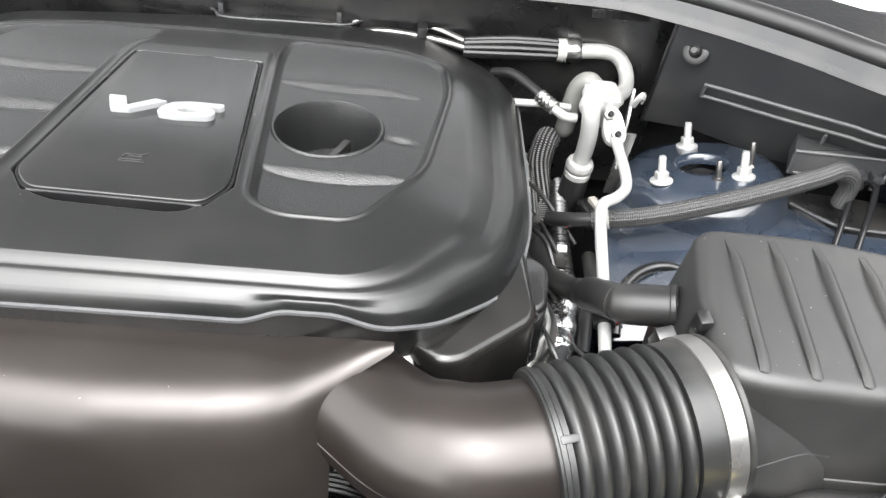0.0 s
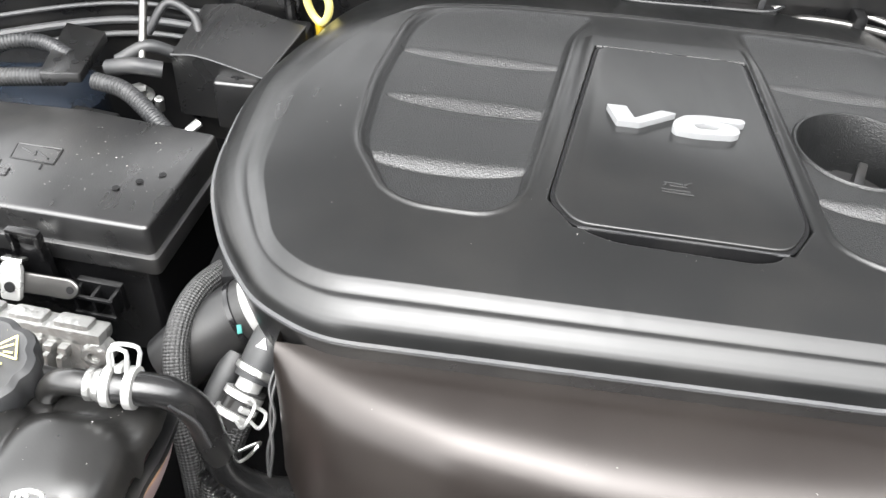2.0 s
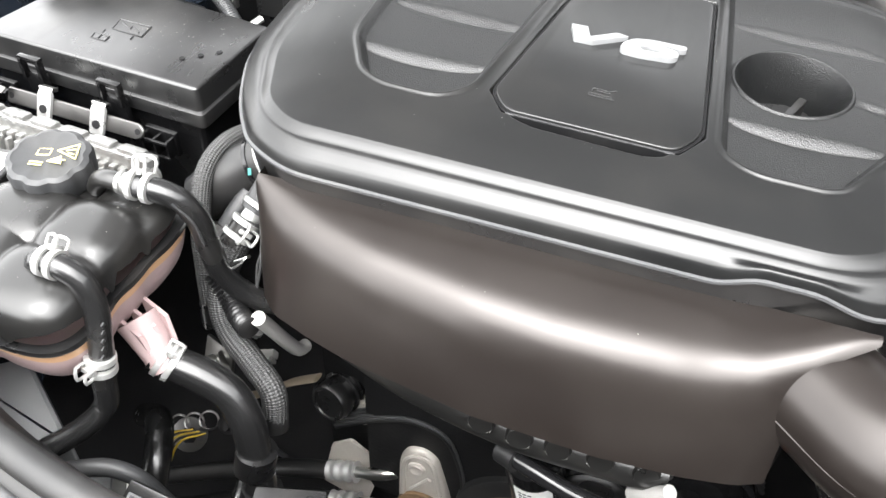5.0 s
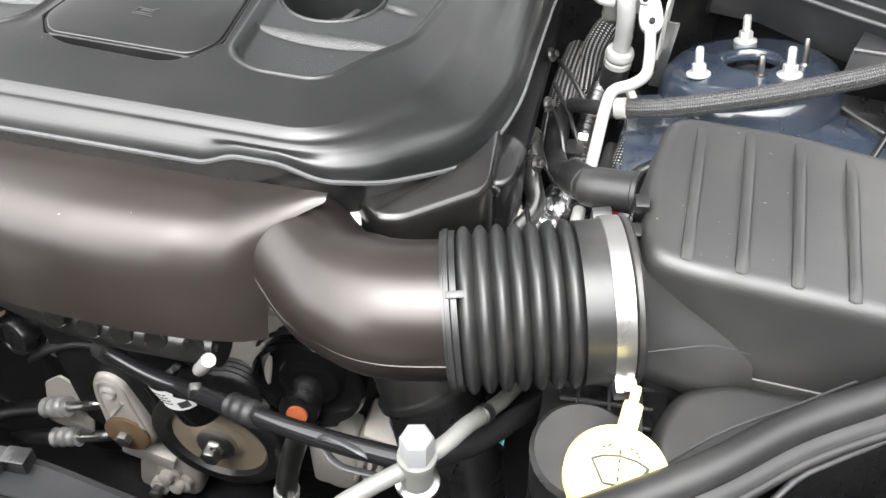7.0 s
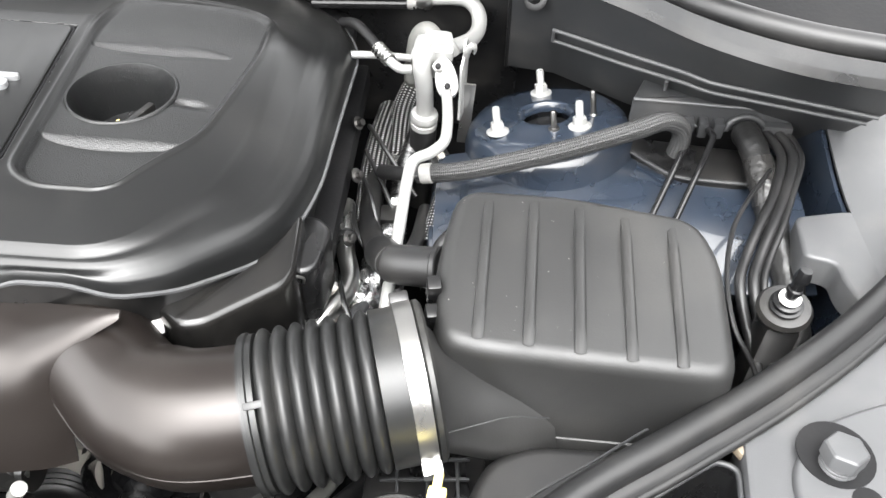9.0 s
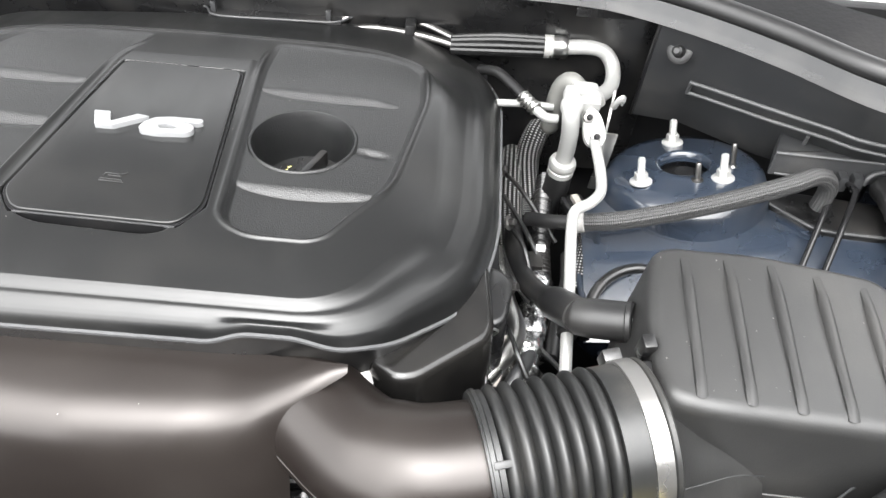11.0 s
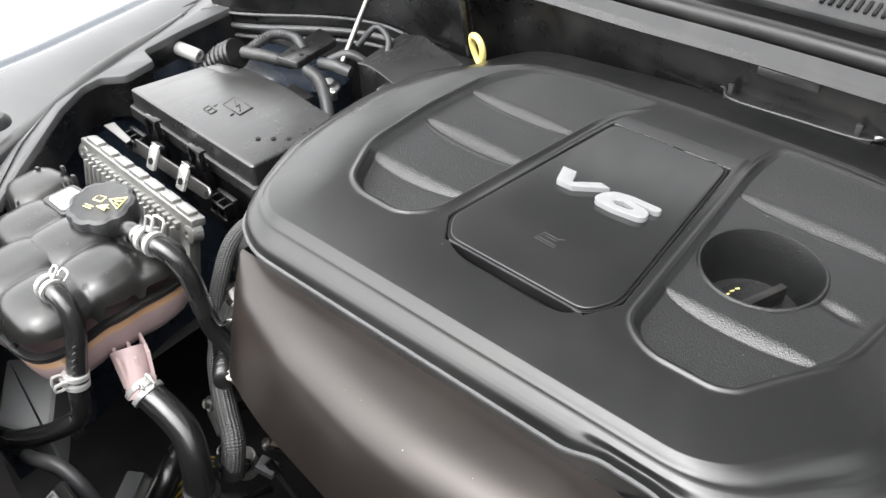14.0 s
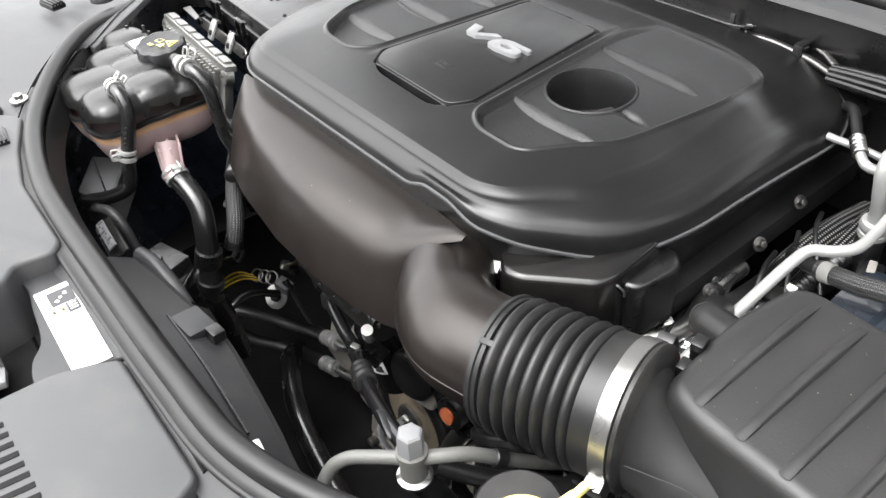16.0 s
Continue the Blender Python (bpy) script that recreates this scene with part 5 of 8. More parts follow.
part("flange", sheet(lambda u, v: tuple(lip_at(SEAL_RUN[int(round(u * (len(SEAL_RUN) - 1)))], 0.006 + 0.013 * v, 0.003 + 0.004 * v + 0.002 * math.sin(3.1 * v))), [k / 150 for k in range(151)], [k / 5 for k in range(6)], double=0.003), RUBBER, rail, "flat outer lip of the seal")
part("bead", tube([tuple(lip_at(k, 0.0195, 0.0075)) for k in SEAL_RUN], 0.0034, 10, 0.01), RUBBER, rail)

fender = thing("fender_left", (-0.95, 0.40, 0.90), "weathered grey-black plastic fender panel outside the seal", "fender", kind="structure")


def fender_at(u, v):
    k = 0.41 * u
    p = bay_edge(k)
    wide = max(0.06, min(0.30, p[0] + 1.026 + 0.13 * (p[1] - 0.35)))
    out = (p[0] - 0.02 - wide * v, p[1] - (0.02 + 0.20 * v) * smooth(0.05, 0.4, k))
    return (float(out[0]), float(out[1]), float(p[2] - 0.012 + 0.012 * math.sin(2.8 * v) - (0.10 * smooth(0.22, 0.30, wide) + 0.010) * smooth(0.75, 1.0, v)))


def paint_at(u, v):
    """The painted fender outside the grey panel: two shallow ridges, then the drop."""
    e = fender_at(0.62 * u, 1.0)
    return (e[0] - 0.070 * v, e[1], float(e[2] - 0.004 + 0.004 * math.sin(12.6 * v) * (1 - v) - 0.16 * smooth(0.78, 1.0, v)))


part("panel", sheet(fender_at, [k / 50 for k in range(51)], [k / 14 for k in range(15)], double=0.004), GREYPAINT, fender)
part("inner_lip", sheet(lambda u, v: (bay_edge(0.41 * u)[0] - 0.022 + 0.024 * v, bay_edge(0.41 * u)[1] - 0.02 + 0.02 * v, fender_at(u, 0)[2] - 0.002), [k / 50 for k in range(51)], [0, 1], double=0.004), GREYPAINT, fender)
part("painted_edge", sheet(paint_at, [k / 40 for k in range(41)], [k / 16 for k in range(17)], double=0.004), BODY, fender, "dark slate blue painted fender edge")
for k, (x, y) in enumerate(((-0.888, 0.372), (-0.835, 0.392), (-0.60, 0.150), (-0.505, 0.115))):
    rub = thing("rubber_buffer", (x, y, 0.965), "low round rubber buffer on the fender panel", "buffer", "fender buffers")
    part("dome", lathe([(0.019, 0), (0.019, 0.004), (0.014, 0.011), (0.006, 0.013), (0.0001, 0.0135)], (x, y, 0.966), (0, 0, 1), 24), TRIM, rub)
for x, y, a in ((-0.862, 0.326, 10), (-0.522, 0.142, -8)):
    cl = thing("vent_clip", (x, y, 0.965), "small slatted black plastic clip on the fender panel", "clip", "slatted clips")
    part("base", block((0.040, 0.022, 0.008), pose(x, y, 0.972, 0, 0, a), 0.002), PLASTIC, cl)
    for k in range(4):
        part("slat", block((0.038, 0.003, 0.004), pose(x, y, 0.977, 0, 0, a) @ pose(0, -0.0075 + 0.005 * k, 0), 0.001), PLASTIC, cl)
scr = thing("fender_screw", (-0.606, 0.196, 0.955), "bright flanged screw in a recess of the fender", "screw")
part("washer", lathe([(0.011, 0), (0.011, 0.002), (0.008, 0.003)], (-0.606, 0.192, 0.968), (0, 0, 1), 20), STEEL, scr)
part("head", prism(hexagon(0.006), 0.970, 0.976, 0.001, 2, at=pose(-0.606, 0.192, 0)), STEEL, scr, angle=25)

inner = thing("inner_fender_left", (-0.86, 0.60, 0.70), "dark slate blue painted inner fender with a stepped edge", "inner fender", kind="structure")
part("wall", sheet(lambda u, v: (-0.874 + 0.10 * (1 - v) ** 1.2 + 0.06 * smooth(0.42, 0.1, u) - 0.03 * smooth(0.6, 0.9, u), 0.22 + 0.66 * u, 0.60 + 0.322 * v), [k / 20 for k in range(21)], [k / 10 for k in range(11)], double=0.004), BODY, inner)
SHELF = [(-0.955, 0.86), (-0.955, 0.78), (-0.912, 0.68), (-0.876, 0.572), (-0.846, 0.470), (-0.790, 0.395), (-0.715, 0.318), (-0.700, 0.322), (-0.745, 0.372), (-0.790, 0.425), (-0.822, 0.462), (-0.850, 0.508), (-0.853, 0.535), (-0.831, 0.556), (-0.838, 0.602), (-0.873, 0.612), (-0.882, 0.680), (-0.891, 0.86)]
part("shelf", prism(SHELF, 0.948, 0.958, 0.003, 2, r=0.007), GREYPAINT, inner, "stepped grey-black plastic ledge")
SHELF_Y, SHELF_X = zip(*[(y, x) for x, y in SHELF[6:0:-1]])
SEAL_Y, SEAL_X, SEAL_Z = zip(*sorted((p[1], p[0], p[2]) for p in LEFT_PTS if p[0] < -0.60))


def slope_at(u, v):
    y = 0.30 + 0.56 * u
    a = Vector((float(np.interp(y, SHELF_Y, SHELF_X)) + 0.006, y, 0.9565))
    b = Vector((float(np.interp(y, SEAL_Y, SEAL_X)), y, float(np.interp(y, SEAL_Y, SEAL_Z)) - 0.010))
    return a.lerp(b, v) + Vector((0, 0, 0.003 * math.sin(math.pi * v)))


part("shelf_slope", sheet(slope_at, [k / 40 for k in range(41)], [0, 0.25, 0.5, 0.75, 1], double=-0.004), GREYPAINT, inner, "grey plastic ledge falling to the seal")
part("ledge_skirt", prism(inset([Vector(p) for p in SHELF], 0.002), 0.900, 0.949, 0.001, 1, r=0.007), PLASTIC, inner, "dark skirt below the ledge")
marks = Geo()
for (xa, ya), (xb, yb) in (((-0.915, 0.735), (-0.905, 0.748)), ((-0.912, 0.752), (-0.903, 0.757)), ((-0.908, 0.765), (-0.905, 0.780)), ((-0.915, 0.700), (-0.922, 0.716))):
    tube([(xa, ya, 0.9582), (xb, yb, 0.9582)], 0.0008, 5, geo=marks)
part("embossing", marks, PLASTIC, inner)
part("tower_dome", lathe([(0.03, 0.0), (0.06, 0.0), (0.080, -0.01), (0.09, -0.05), (0.11, -0.18)], (-0.79, 0.79, 0.90), (0.16, 0.17, 1), 48), BODY, inner)
pinb = thing("fender_pin", (-0.872, 0.672, 0.93), "pale zinc sleeve pin sticking out of the inner fender", "pin")
part("sleeve", lathe([(0.0085, 0), (0.0095, 0.002), (0.0095, 0.036), (0.0085, 0.038), (0.005, 0.038), (0.005, 0.030)], (-0.884, 0.666, 0.936), (1, 0.22, -0.15), 20), WHITEALU, pinb)
for p in ((-0.866, 0.606, 0.912), (-0.866, 0.518, 0.862)):
    bb = thing("fender_bolt", p, "flanged bolt in the blue inner fender", "bolt", "inner fender bolts")
    part("washer", lathe([(0.010, 0), (0.010, 0.002), (0.007, 0.003)], p, (0.9, -0.3, 0.3), 18), DARK if p[0] < -0.82 else STEEL, bb)
    part("head", prism(hexagon(0.0058), 0.002, 0.008, 0.001, 2, at=aim(p, (0.9, -0.3, 0.3))), DARK if p[0] < -0.82 else STEEL, bb, angle=25)

lsh = thing("cowl_side_shield_left", (-0.72, 0.84, 0.90), "black plastic side shield with raised line ribs", "shield")


def lshield(u, v):
    x = -0.52 - 0.40 * u
    y = 0.872 - 0.10 * smooth(0.35, 1.0, u)
    return Vector((x, float(y) - 0.03 * v, 0.88 + 0.165 * v))


part("panel", sheet(lshield, [k / 20 for k in range(21)], [k / 8 for k in range(9)], double=-0.003), PLASTIC, lsh)
# light grey on black: the colour imitates the highlights along the ribs
for v, r in ((0.20, 0.003), (0.30, 0.004), (0.42, 0.0022)):
    part("rib", tube([tuple(lshield(0.12 + 0.83 * k / 10, v + 0.05 * math.sin(k * 0.3)) + Vector((0, -0.004, 0))) for k in range(11)], r, 8, 0.01), GREYPAINT, lsh)
part("edge", tube([tuple(lshield(0.02, k / 4) + Vector((0, -0.003, 0))) for k in range(5)], 0.005, 8), PLASTIC, lsh)

# ---- fuse box ----
fuse = thing("fuse_box", (-0.67, 0.58, 0.85), "black plastic fuse box with latched lid and embossed symbol", "fuse box")
TOPF = [(-0.800, 0.541), (-0.546, 0.519), (-0.534, 0.638), (-0.656, 0.663), (-0.746, 0.671), (-0.750, 0.644), (-0.791, 0.641)]


def lid_fall(x, y):
    """The lid falls towards its far corner."""
    return -max(0.0, -0.545 - x) / 0.25 * (0.004 + 0.012 * max(0.0, (y - 0.53) / 0.137))


part("lid", prism(TOPF, 0.930, 0.9625, 0.003, 3, r=0.005, draft=0.002, top=lid_fall), MATT, fuse, angle=45)
part("flap", prism([(-0.791, 0.640), (-0.749, 0.643), (-0.752, 0.668), (-0.788, 0.662)], 0.925, 0.9605, 0.002, 2, r=0.004, top=lid_fall), MATT, fuse, "small smooth flap at the lid's corner")
RIMF = [(-0.806, 0.536), (-0.541, 0.513), (-0.528, 0.643), (-0.656, 0.669), (-0.750, 0.678), (-0.80, 0.668)]
part("lid_rim", prism(RIMF, 0.924, 0.9385, 0.002, 2, r=0.006, top=lambda x, y: 0.7 * lid_fall(x, y)), MATT, fuse)
part("base", prism([(-0.797, 0.541), (-0.547, 0.519), (-0.532, 0.638), (-0.656, 0.660), (-0.795, 0.660)], 0.83, 0.926, 0.002, 1, r=0.008), DARKGLOSS, fuse)
for x, y in ((-0.724, 0.5285), (-0.632, 0.5205)):
    q = pose(x, y, 0.926, 0, 0, -5)
    la = part("latch", block((0.025, 0.006, 0.034), q @ pose(0, -0.007, -0.006), 0.0015), DARKGLOSS, fuse, "glossy black latch")
    for d in (-0.0105, 0.0105):
        part("arm", block((0.004, 0.007, 0.022), q @ pose(d, -0.010, 0.016), 0.0012), DARKGLOSS, la)
    part("crossbar", block((0.025, 0.006, 0.004), q @ pose(0, -0.010, 0.028), 0.0014), DARKGLOSS, la)
    part("tongue", block((0.013, 0.010, 0.003), q @ pose(0, -0.006, 0.024), 0.001), DARKGLOSS, la)
for x, y in ((-0.772, 0.524), (-0.584, 0.508)):
    q = pose(x, y - 0.006, 0.906, 0, 0, -5)
    foot = part("foot_clip", block((0.034, 0.006, 0.026), q @ pose(0, 0.004, 0), 0.0015), DARKGLOSS, fuse)
    for d in (-0.014, 0.0, 0.014):
        part("rib", block((0.003, 0.012, 0.020), q @ pose(d, -0.004, 0.0), 0.001), DARKGLOSS, foot)
    for h in (-0.008, 0.008):
        part("bar", block((0.032, 0.003, 0.003), q @ pose(0, -0.010, h), 0.001), DARKGLOSS, foot)
emb = Geo()
for (xa, ya), (xb, yb) in (((-0.683, 0.606), (-0.645, 0.602)), ((-0.645, 0.602), (-0.643, 0.582)), ((-0.643, 0.582), (-0.679, 0.586)), ((-0.679, 0.586), (-0.683, 0.606)), ((-0.676, 0.600), (-0.662, 0.592)), ((-0.662, 0.592), (-0.664, 0.598)), ((-0.664, 0.598), (-0.650, 0.588)), ((-0.684, 0.582), (-0.683, 0.576)), ((-0.690, 0.574), (-0.672, 0.572)), ((-0.672, 0.572), (-0.671, 0.563)), ((-0.671, 0.563), (-0.688, 0.565)), ((-0.688, 0.565), (-0.690, 0.574)), ((-0.681, 0.573), (-0.680, 0.564)), ((-0.651, 0.580), (-0.650, 0.574))):
    tube([(xa, ya, 0.9626 + lid_fall(xa, ya)), (xb, yb, 0.9626 + lid_fall(xb, yb))], 0.0008, 5, geo=emb)
part("symbol", emb, PLASTIC, fuse, "embossed battery and fuse symbol")
for k in range(3):
    part("vent_hole", lathe([(0.0028, 0), (0.0028, 0.0006), (0.0001, 0.0006)], (-0.585 + 0.014 * k, 0.560 + 0.010 * k, 0.9624 + lid_fall(-0.585 + 0.014 * k, 0.56)), (0, 0, 1), 12), DARK, fuse)
strap = thing("metal_strap", (-0.66, 0.495, 0.90), "bare steel mounting strap with two spring clips", "bracket")
part("strap", prism([(-0.078, -0.0075), (0.070, -0.0075), (0.076, -0.003), (0.076, 0.003), (0.070, 0.0075), (-0.078, 0.0075)], -0.0015, 0.0015, 0.0008, 1, r=0.003, at=pose(-0.668, 0.496, 0.921, 62, 0, -3)), DULL, strap)
for x in (-0.073, 0.070):
    part("hole", lathe([(0.0028, 0.0016), (0.0028, 0.0020), (0.0001, 0.0020)], tuple(pose(-0.668, 0.496, 0.921, 62, 0, -3) @ Vector((x, 0, 0))), tuple(pose(0, 0, 0, 62, 0, -3) @ Vector((0, 0, 1))), 12), DARK, strap)
for x in (-0.700, -0.640):
    q = pose(-0.668, 0.496, 0.921, 62, 0, -3) @ pose(x + 0.668, 0.001, 0.0035)
    cl = part("spring_clip", prism([(-0.0075, -0.014), (0.0075, -0.014), (0.008, 0.010), (0.006, 0.014), (-0.006, 0.014), (-0.008, 0.010)], -0.0015, 0.0022, 0.001, 2, r=0.003, at=q), CLAMP, strap, "bright spring clip")
    part("top_fold", block((0.016, 0.004, 0.008), q @ pose(0, 0.015, -0.003), 0.001), STEEL, cl)
    part("ring", lathe([(0.0026, 0), (0.0040, 0.0002), (0.0040, 0.0012), (0.0026, 0.0012)], tuple(q @ Vector((0, -0.004, 0.002))), tuple(q.to_3x3() @ Vector((0, 0, 1))), 16), DARK, cl)
solo("ground_tab", prism([(-0.030, -0.006), (0.026, -0.004), (0.026, 0.004), (-0.024, 0.006)], 0, 0.0016, 0.0005, 1, r=0.002, at=pose(-0.768, 0.497, 0.929, 12, 0, -8)), DULL, "bare steel tab beside the engine computer", "bracket")

# ---- finned engine computer ----
ecu = thing("engine_computer", (-0.665, 0.46, 0.84), "finned cast aluminium engine computer standing on edge", "engine computer")
E0, E1 = Vector((-0.778, 0.472, 0.0)), Vector((-0.556, 0.455, 0.0))
along = (E1 - E0).normalized()
yaw = math.degrees(math.atan2(along.y, along.x))
mid = (E0 + E1) / 2
ET = -13
def on_ecu(f, dy, z):
    """A pose on the leaning front face: f along, dy out of it, z up it."""
    p = E0.lerp(E1, f)
    return pose(p.x, p.y - 0.004, 0.930, ET, 0, yaw) @ pose(0, -dy, z)


part("housing", block((0.222, 0.014, 0.100), on_ecu(0.5, 0.004, -0.050), 0.004), ALLOY, ecu)
part("top_rail", block((0.232, 0.018, 0.010), on_ecu(0.5, 0.003, 0.0), 0.003), ALLOY, ecu)
for k in range(19):
    part("fin", block((0.0042, 0.014, 0.070), on_ecu(0.09 + 0.82 * k / 18, 0.014, -0.046), 0.0013), ALLOY, ecu)
    part("fin_cap", block((0.0070, 0.008, 0.008), on_ecu(0.09 + 0.82 * k / 18, 0.013, -0.010), 0.002), ALLOY, ecu)
for k in range(7):
    part("pad", block((0.025, 0.013, 0.009), on_ecu(0.075 + 0.1417 * k, 0.003, 0.0045), 0.0032), ALLOY, ecu)
for f in (0.0, 1.0):
    for h in (-0.012, -0.085):
        part("corner_boss", lathe([(0.010, 0), (0.010, 0.012), (0.007, 0.014), (0.004, 0.014), (0.004, 0.011)], tuple(on_ecu(f, 0.0, h).translation), tuple(on_ecu(f, 0, 0).to_3x3() @ Vector((0, -1, 0))), 18), ALLOY, ecu)
plate = part("rating_plate", block((0.030, 0.0012, 0.022), on_ecu(0.30, 0.0235, -0.040), 0.0003), LABEL, ecu, "pale printed rating plate")
for k in range(4):
    part("line", block((0.020 - 0.004 * (k % 2), 0.0006, 0.0018), on_ecu(0.30, 0.0243, -0.034 - 0.0042 * k), 0.0), INK, plate)
part("connector", block((0.05, 0.020, 0.03), pose(mid.x - 0.05, mid.y - 0.045, 0.880, 0, 0, yaw), 0.003), PLASTIC, ecu)

# ---- coolant reservoir ----
tank = thing("coolant_reservoir", (-0.59, 0.31, 0.87), "lobed coolant reservoir with black top and milky pink tank", "coolant reservoir")
LOBES = [(-0.528, 0.277, 0.043, 0.037, 0.034), (-0.590, 0.283, 0.044, 0.046, 0.033), (-0.522, 0.328, 0.038, 0.036, 0.035), (-0.642, 0.328, 0.042, 0.038, 0.031), (-0.582, 0.332, 0.046, 0.036, 0.034), (-0.512, 0.366, 0.032, 0.034, 0.026), (-0.634, 0.368, 0.036, 0.030, 0.022), (-0.580, 0.370, 0.046, 0.032, 0.020), (-0.706, 0.366, 0.036, 0.034, 0.026)]
res = 130
tx, ty = np.meshgrid(np.linspace(-0.76, -0.455, res), np.linspace(0.20, 0.45, res), indexing="ij")


def lobe_height(x, y, power=3.1):
    best = np.zeros(x.shape)
    for px, py, ax, ay, tall in LOBES:
        f = np.clip(1 - (np.abs((x - px) / ax) ** power + np.abs((y - py) / ay) ** power), 0, 1) ** (1 / power)
        best = np.maximum(best, f * tall / 0.034)
    return best


# outline of the lobes by angle about the middle
mx0, my0 = -0.590, 0.322
nang, nrad = 200, 60
theta = np.linspace(0, 2 * np.pi, nang, endpoint=False)
reach_t = np.zeros(nang)
for rr in np.linspace(0.005, 0.20, 400):
    hit = lobe_height(mx0 + rr * np.cos(theta), my0 + rr * np.sin(theta)) > 0
    reach_t = np.where(hit, rr, reach_t)
reach_t = np.convolve(np.r_[reach_t[-2:], reach_t, reach_t[:2]], np.ones(5) / 5, "valid")


def lobed(z_of, offset=0.0, rmin=0.0):
    rows = np.linspace(rmin, 1, nrad) ** 0.75
    px = mx0 + rows[:, None] * ((reach_t + offset) * np.cos(theta))[None]
    py = my0 + rows[:, None] * ((reach_t + offset) * np.sin(theta))[None]
    pz = z_of(px, py, rows[:, None] + 0 * px)
    g = Geo()
    g.v = np.stack([px.ravel(), py.ravel(), pz.ravel()], -1).tolist()
    g.uv = np.stack([px.ravel(), py.ravel()], -1).tolist()
    ix = np.arange(nrad * nang).reshape(nrad, nang)
    g.f = np.stack([ix[:-1], ix[1:], np.roll(ix[1:], -1, 1), np.roll(ix[:-1], -1, 1)], -1).reshape(-1, 4).tolist()
    g.m = [0] * len(g.f)
    return g


def seam_z(x, y):
    return 0.941 + 0.02 * (y - 0.30) + 0.05 * (x + 0.55)


part("upper_shell", lobed(lambda x, y, r: seam_z(x, y) + 0.002 + 0.034 * lobe_height(x, y)), TANKTOP, tank, angle=70)
part("seam", lobed(lambda x, y, r: seam_z(x, y) - 0.001 - 0.004 * (r > 0.995), 0.0035, 0.9), PLASTIC, tank)
below = lobed(lambda x, y, r: seam_z(x, y) - 0.002 - (0.052 + 0.10 * (x + 0.6)) * np.clip(1 - r**7, 0, 1) ** 0.6)
amber = np.array([below.v[f[0]][2] for f in below.f]) > np.array([0.920 + 0.05 * (below.v[f[0]][0] + 0.55) for f in below.f])
below.m = amber.astype(int).tolist()
below.f = [f[::-1] for f in below.f]
part("tank", below, [PINK, AMBER], tank, "milky pink tank stained amber along the seam", 70)
part("outlet", tube([(-0.490, 0.315, 0.900), (-0.476, 0.308, 0.885), (-0.462, 0.300, 0.868)], lambda s, w: 0.017 - 0.006 * s / w, 18), PINK, tank)
for d, w in ((-0.012, 0.020), (0.0, 0.024), (0.012, 0.020)):
    web = Geo()
    web.add([(-0.500 + d * 0.3, 0.318 + d, 0.908), (-0.478 + w * 0.3 + d * 0.3, 0.309 + d, 0.904), (-0.460 + d * 0.2, 0.303 + d * 0.8, 0.872), (-0.484 + d * 0.3, 0.311 + d * 0.8, 0.874)] + [(-0.4985 + d * 0.3, 0.3205 + d, 0.908), (-0.4765 + w * 0.3 + d * 0.3, 0.3115 + d, 0.904), (-0.4585 + d * 0.2, 0.3055 + d * 0.8, 0.872), (-0.4825 + d * 0.3, 0.3135 + d * 0.8, 0.874)], [(0, 1, 2, 3), (7, 6, 5, 4), (0, 4, 5, 1), (1, 5, 6, 2), (2, 6, 7, 3), (3, 7, 4, 0)])
    part("web", web, PINK, tank)
part("hose_fitting", tube([(-0.532, 0.284, 0.972), (-0.524, 0.282, 0.984), (-0.508, 0.280, 0.986)], 0.006, 12), PLASTIC, tank)
part("hose_fitting", tube([(-0.546, 0.374, 0.966), (-0.537, 0.371, 0.979), (-0.526, 0.369, 0.985), (-0.514, 0.369, 0.985)], 0.0074, 14), TANKTOP, tank)
part("ferrule", lathe([(0.0080, 0), (0.0092, 0.001), (0.0092, 0.004), (0.0084, 0.005), (0.0092, 0.007), (0.0092, 0.011), (0.008, 0.012)], (-0.517, 0.369, 0.985), (1, 0.02, 0), 24), ALLOY, tank, "worn bright ferrule")
part("neck", lathe([(0.026, -0.035), (0.026, -0.012), (0.029, -0.012), (0.029, -0.006)], (-0.582, 0.374, 0.974), (0.06, -0.06, 1), 40), PLASTIC, tank)
cap = part("cap", lathe([(0.0285, -0.018), (0.0310, -0.012), (0.0318, 0.003), (0.0305, 0.0068), (0.0265, 0.0084), (0.0245, 0.0078), (0.0001, 0.0078)], (-0.582, 0.374, 0.980), (0.06, -0.06, 1), 90, lobes=lambda a: 1 + 0.036 * math.cos(9 * a) - 0.012 * math.cos(18 * a)), TRIM, tank, "scalloped dull black pressure cap", 30)
pr = Geo()
for (xa, ya), (xb, yb) in (((-0.578, 0.384), (-0.567, 0.396)), ((-0.567, 0.396), (-0.560, 0.380)), ((-0.560, 0.380), (-0.578, 0.384)), ((-0.572, 0.386), (-0.566, 0.390)), ((-0.569, 0.384), (-0.564, 0.384)), ((-0.592, 0.381), (-0.583, 0.384)), ((-0.583, 0.384), (-0.581, 0.377)), ((-0.581, 0.377), (-0.590, 0.374)), ((-0.590, 0.374), (-0.592, 0.381)), ((-0.574, 0.374), (-0.566, 0.376)), ((-0.590, 0.366), (-0.580, 0.368)), ((-0.589, 0.363), (-0.579, 0.365)), ((-0.596, 0.389), (-0.586, 0.397)), ((-0.586, 0.397), (-0.574, 0.399))):
    tube([(xa, ya - 0.003, 0.9881), (xb, yb - 0.003, 0.9881)], 0.0006, 5, geo=pr)
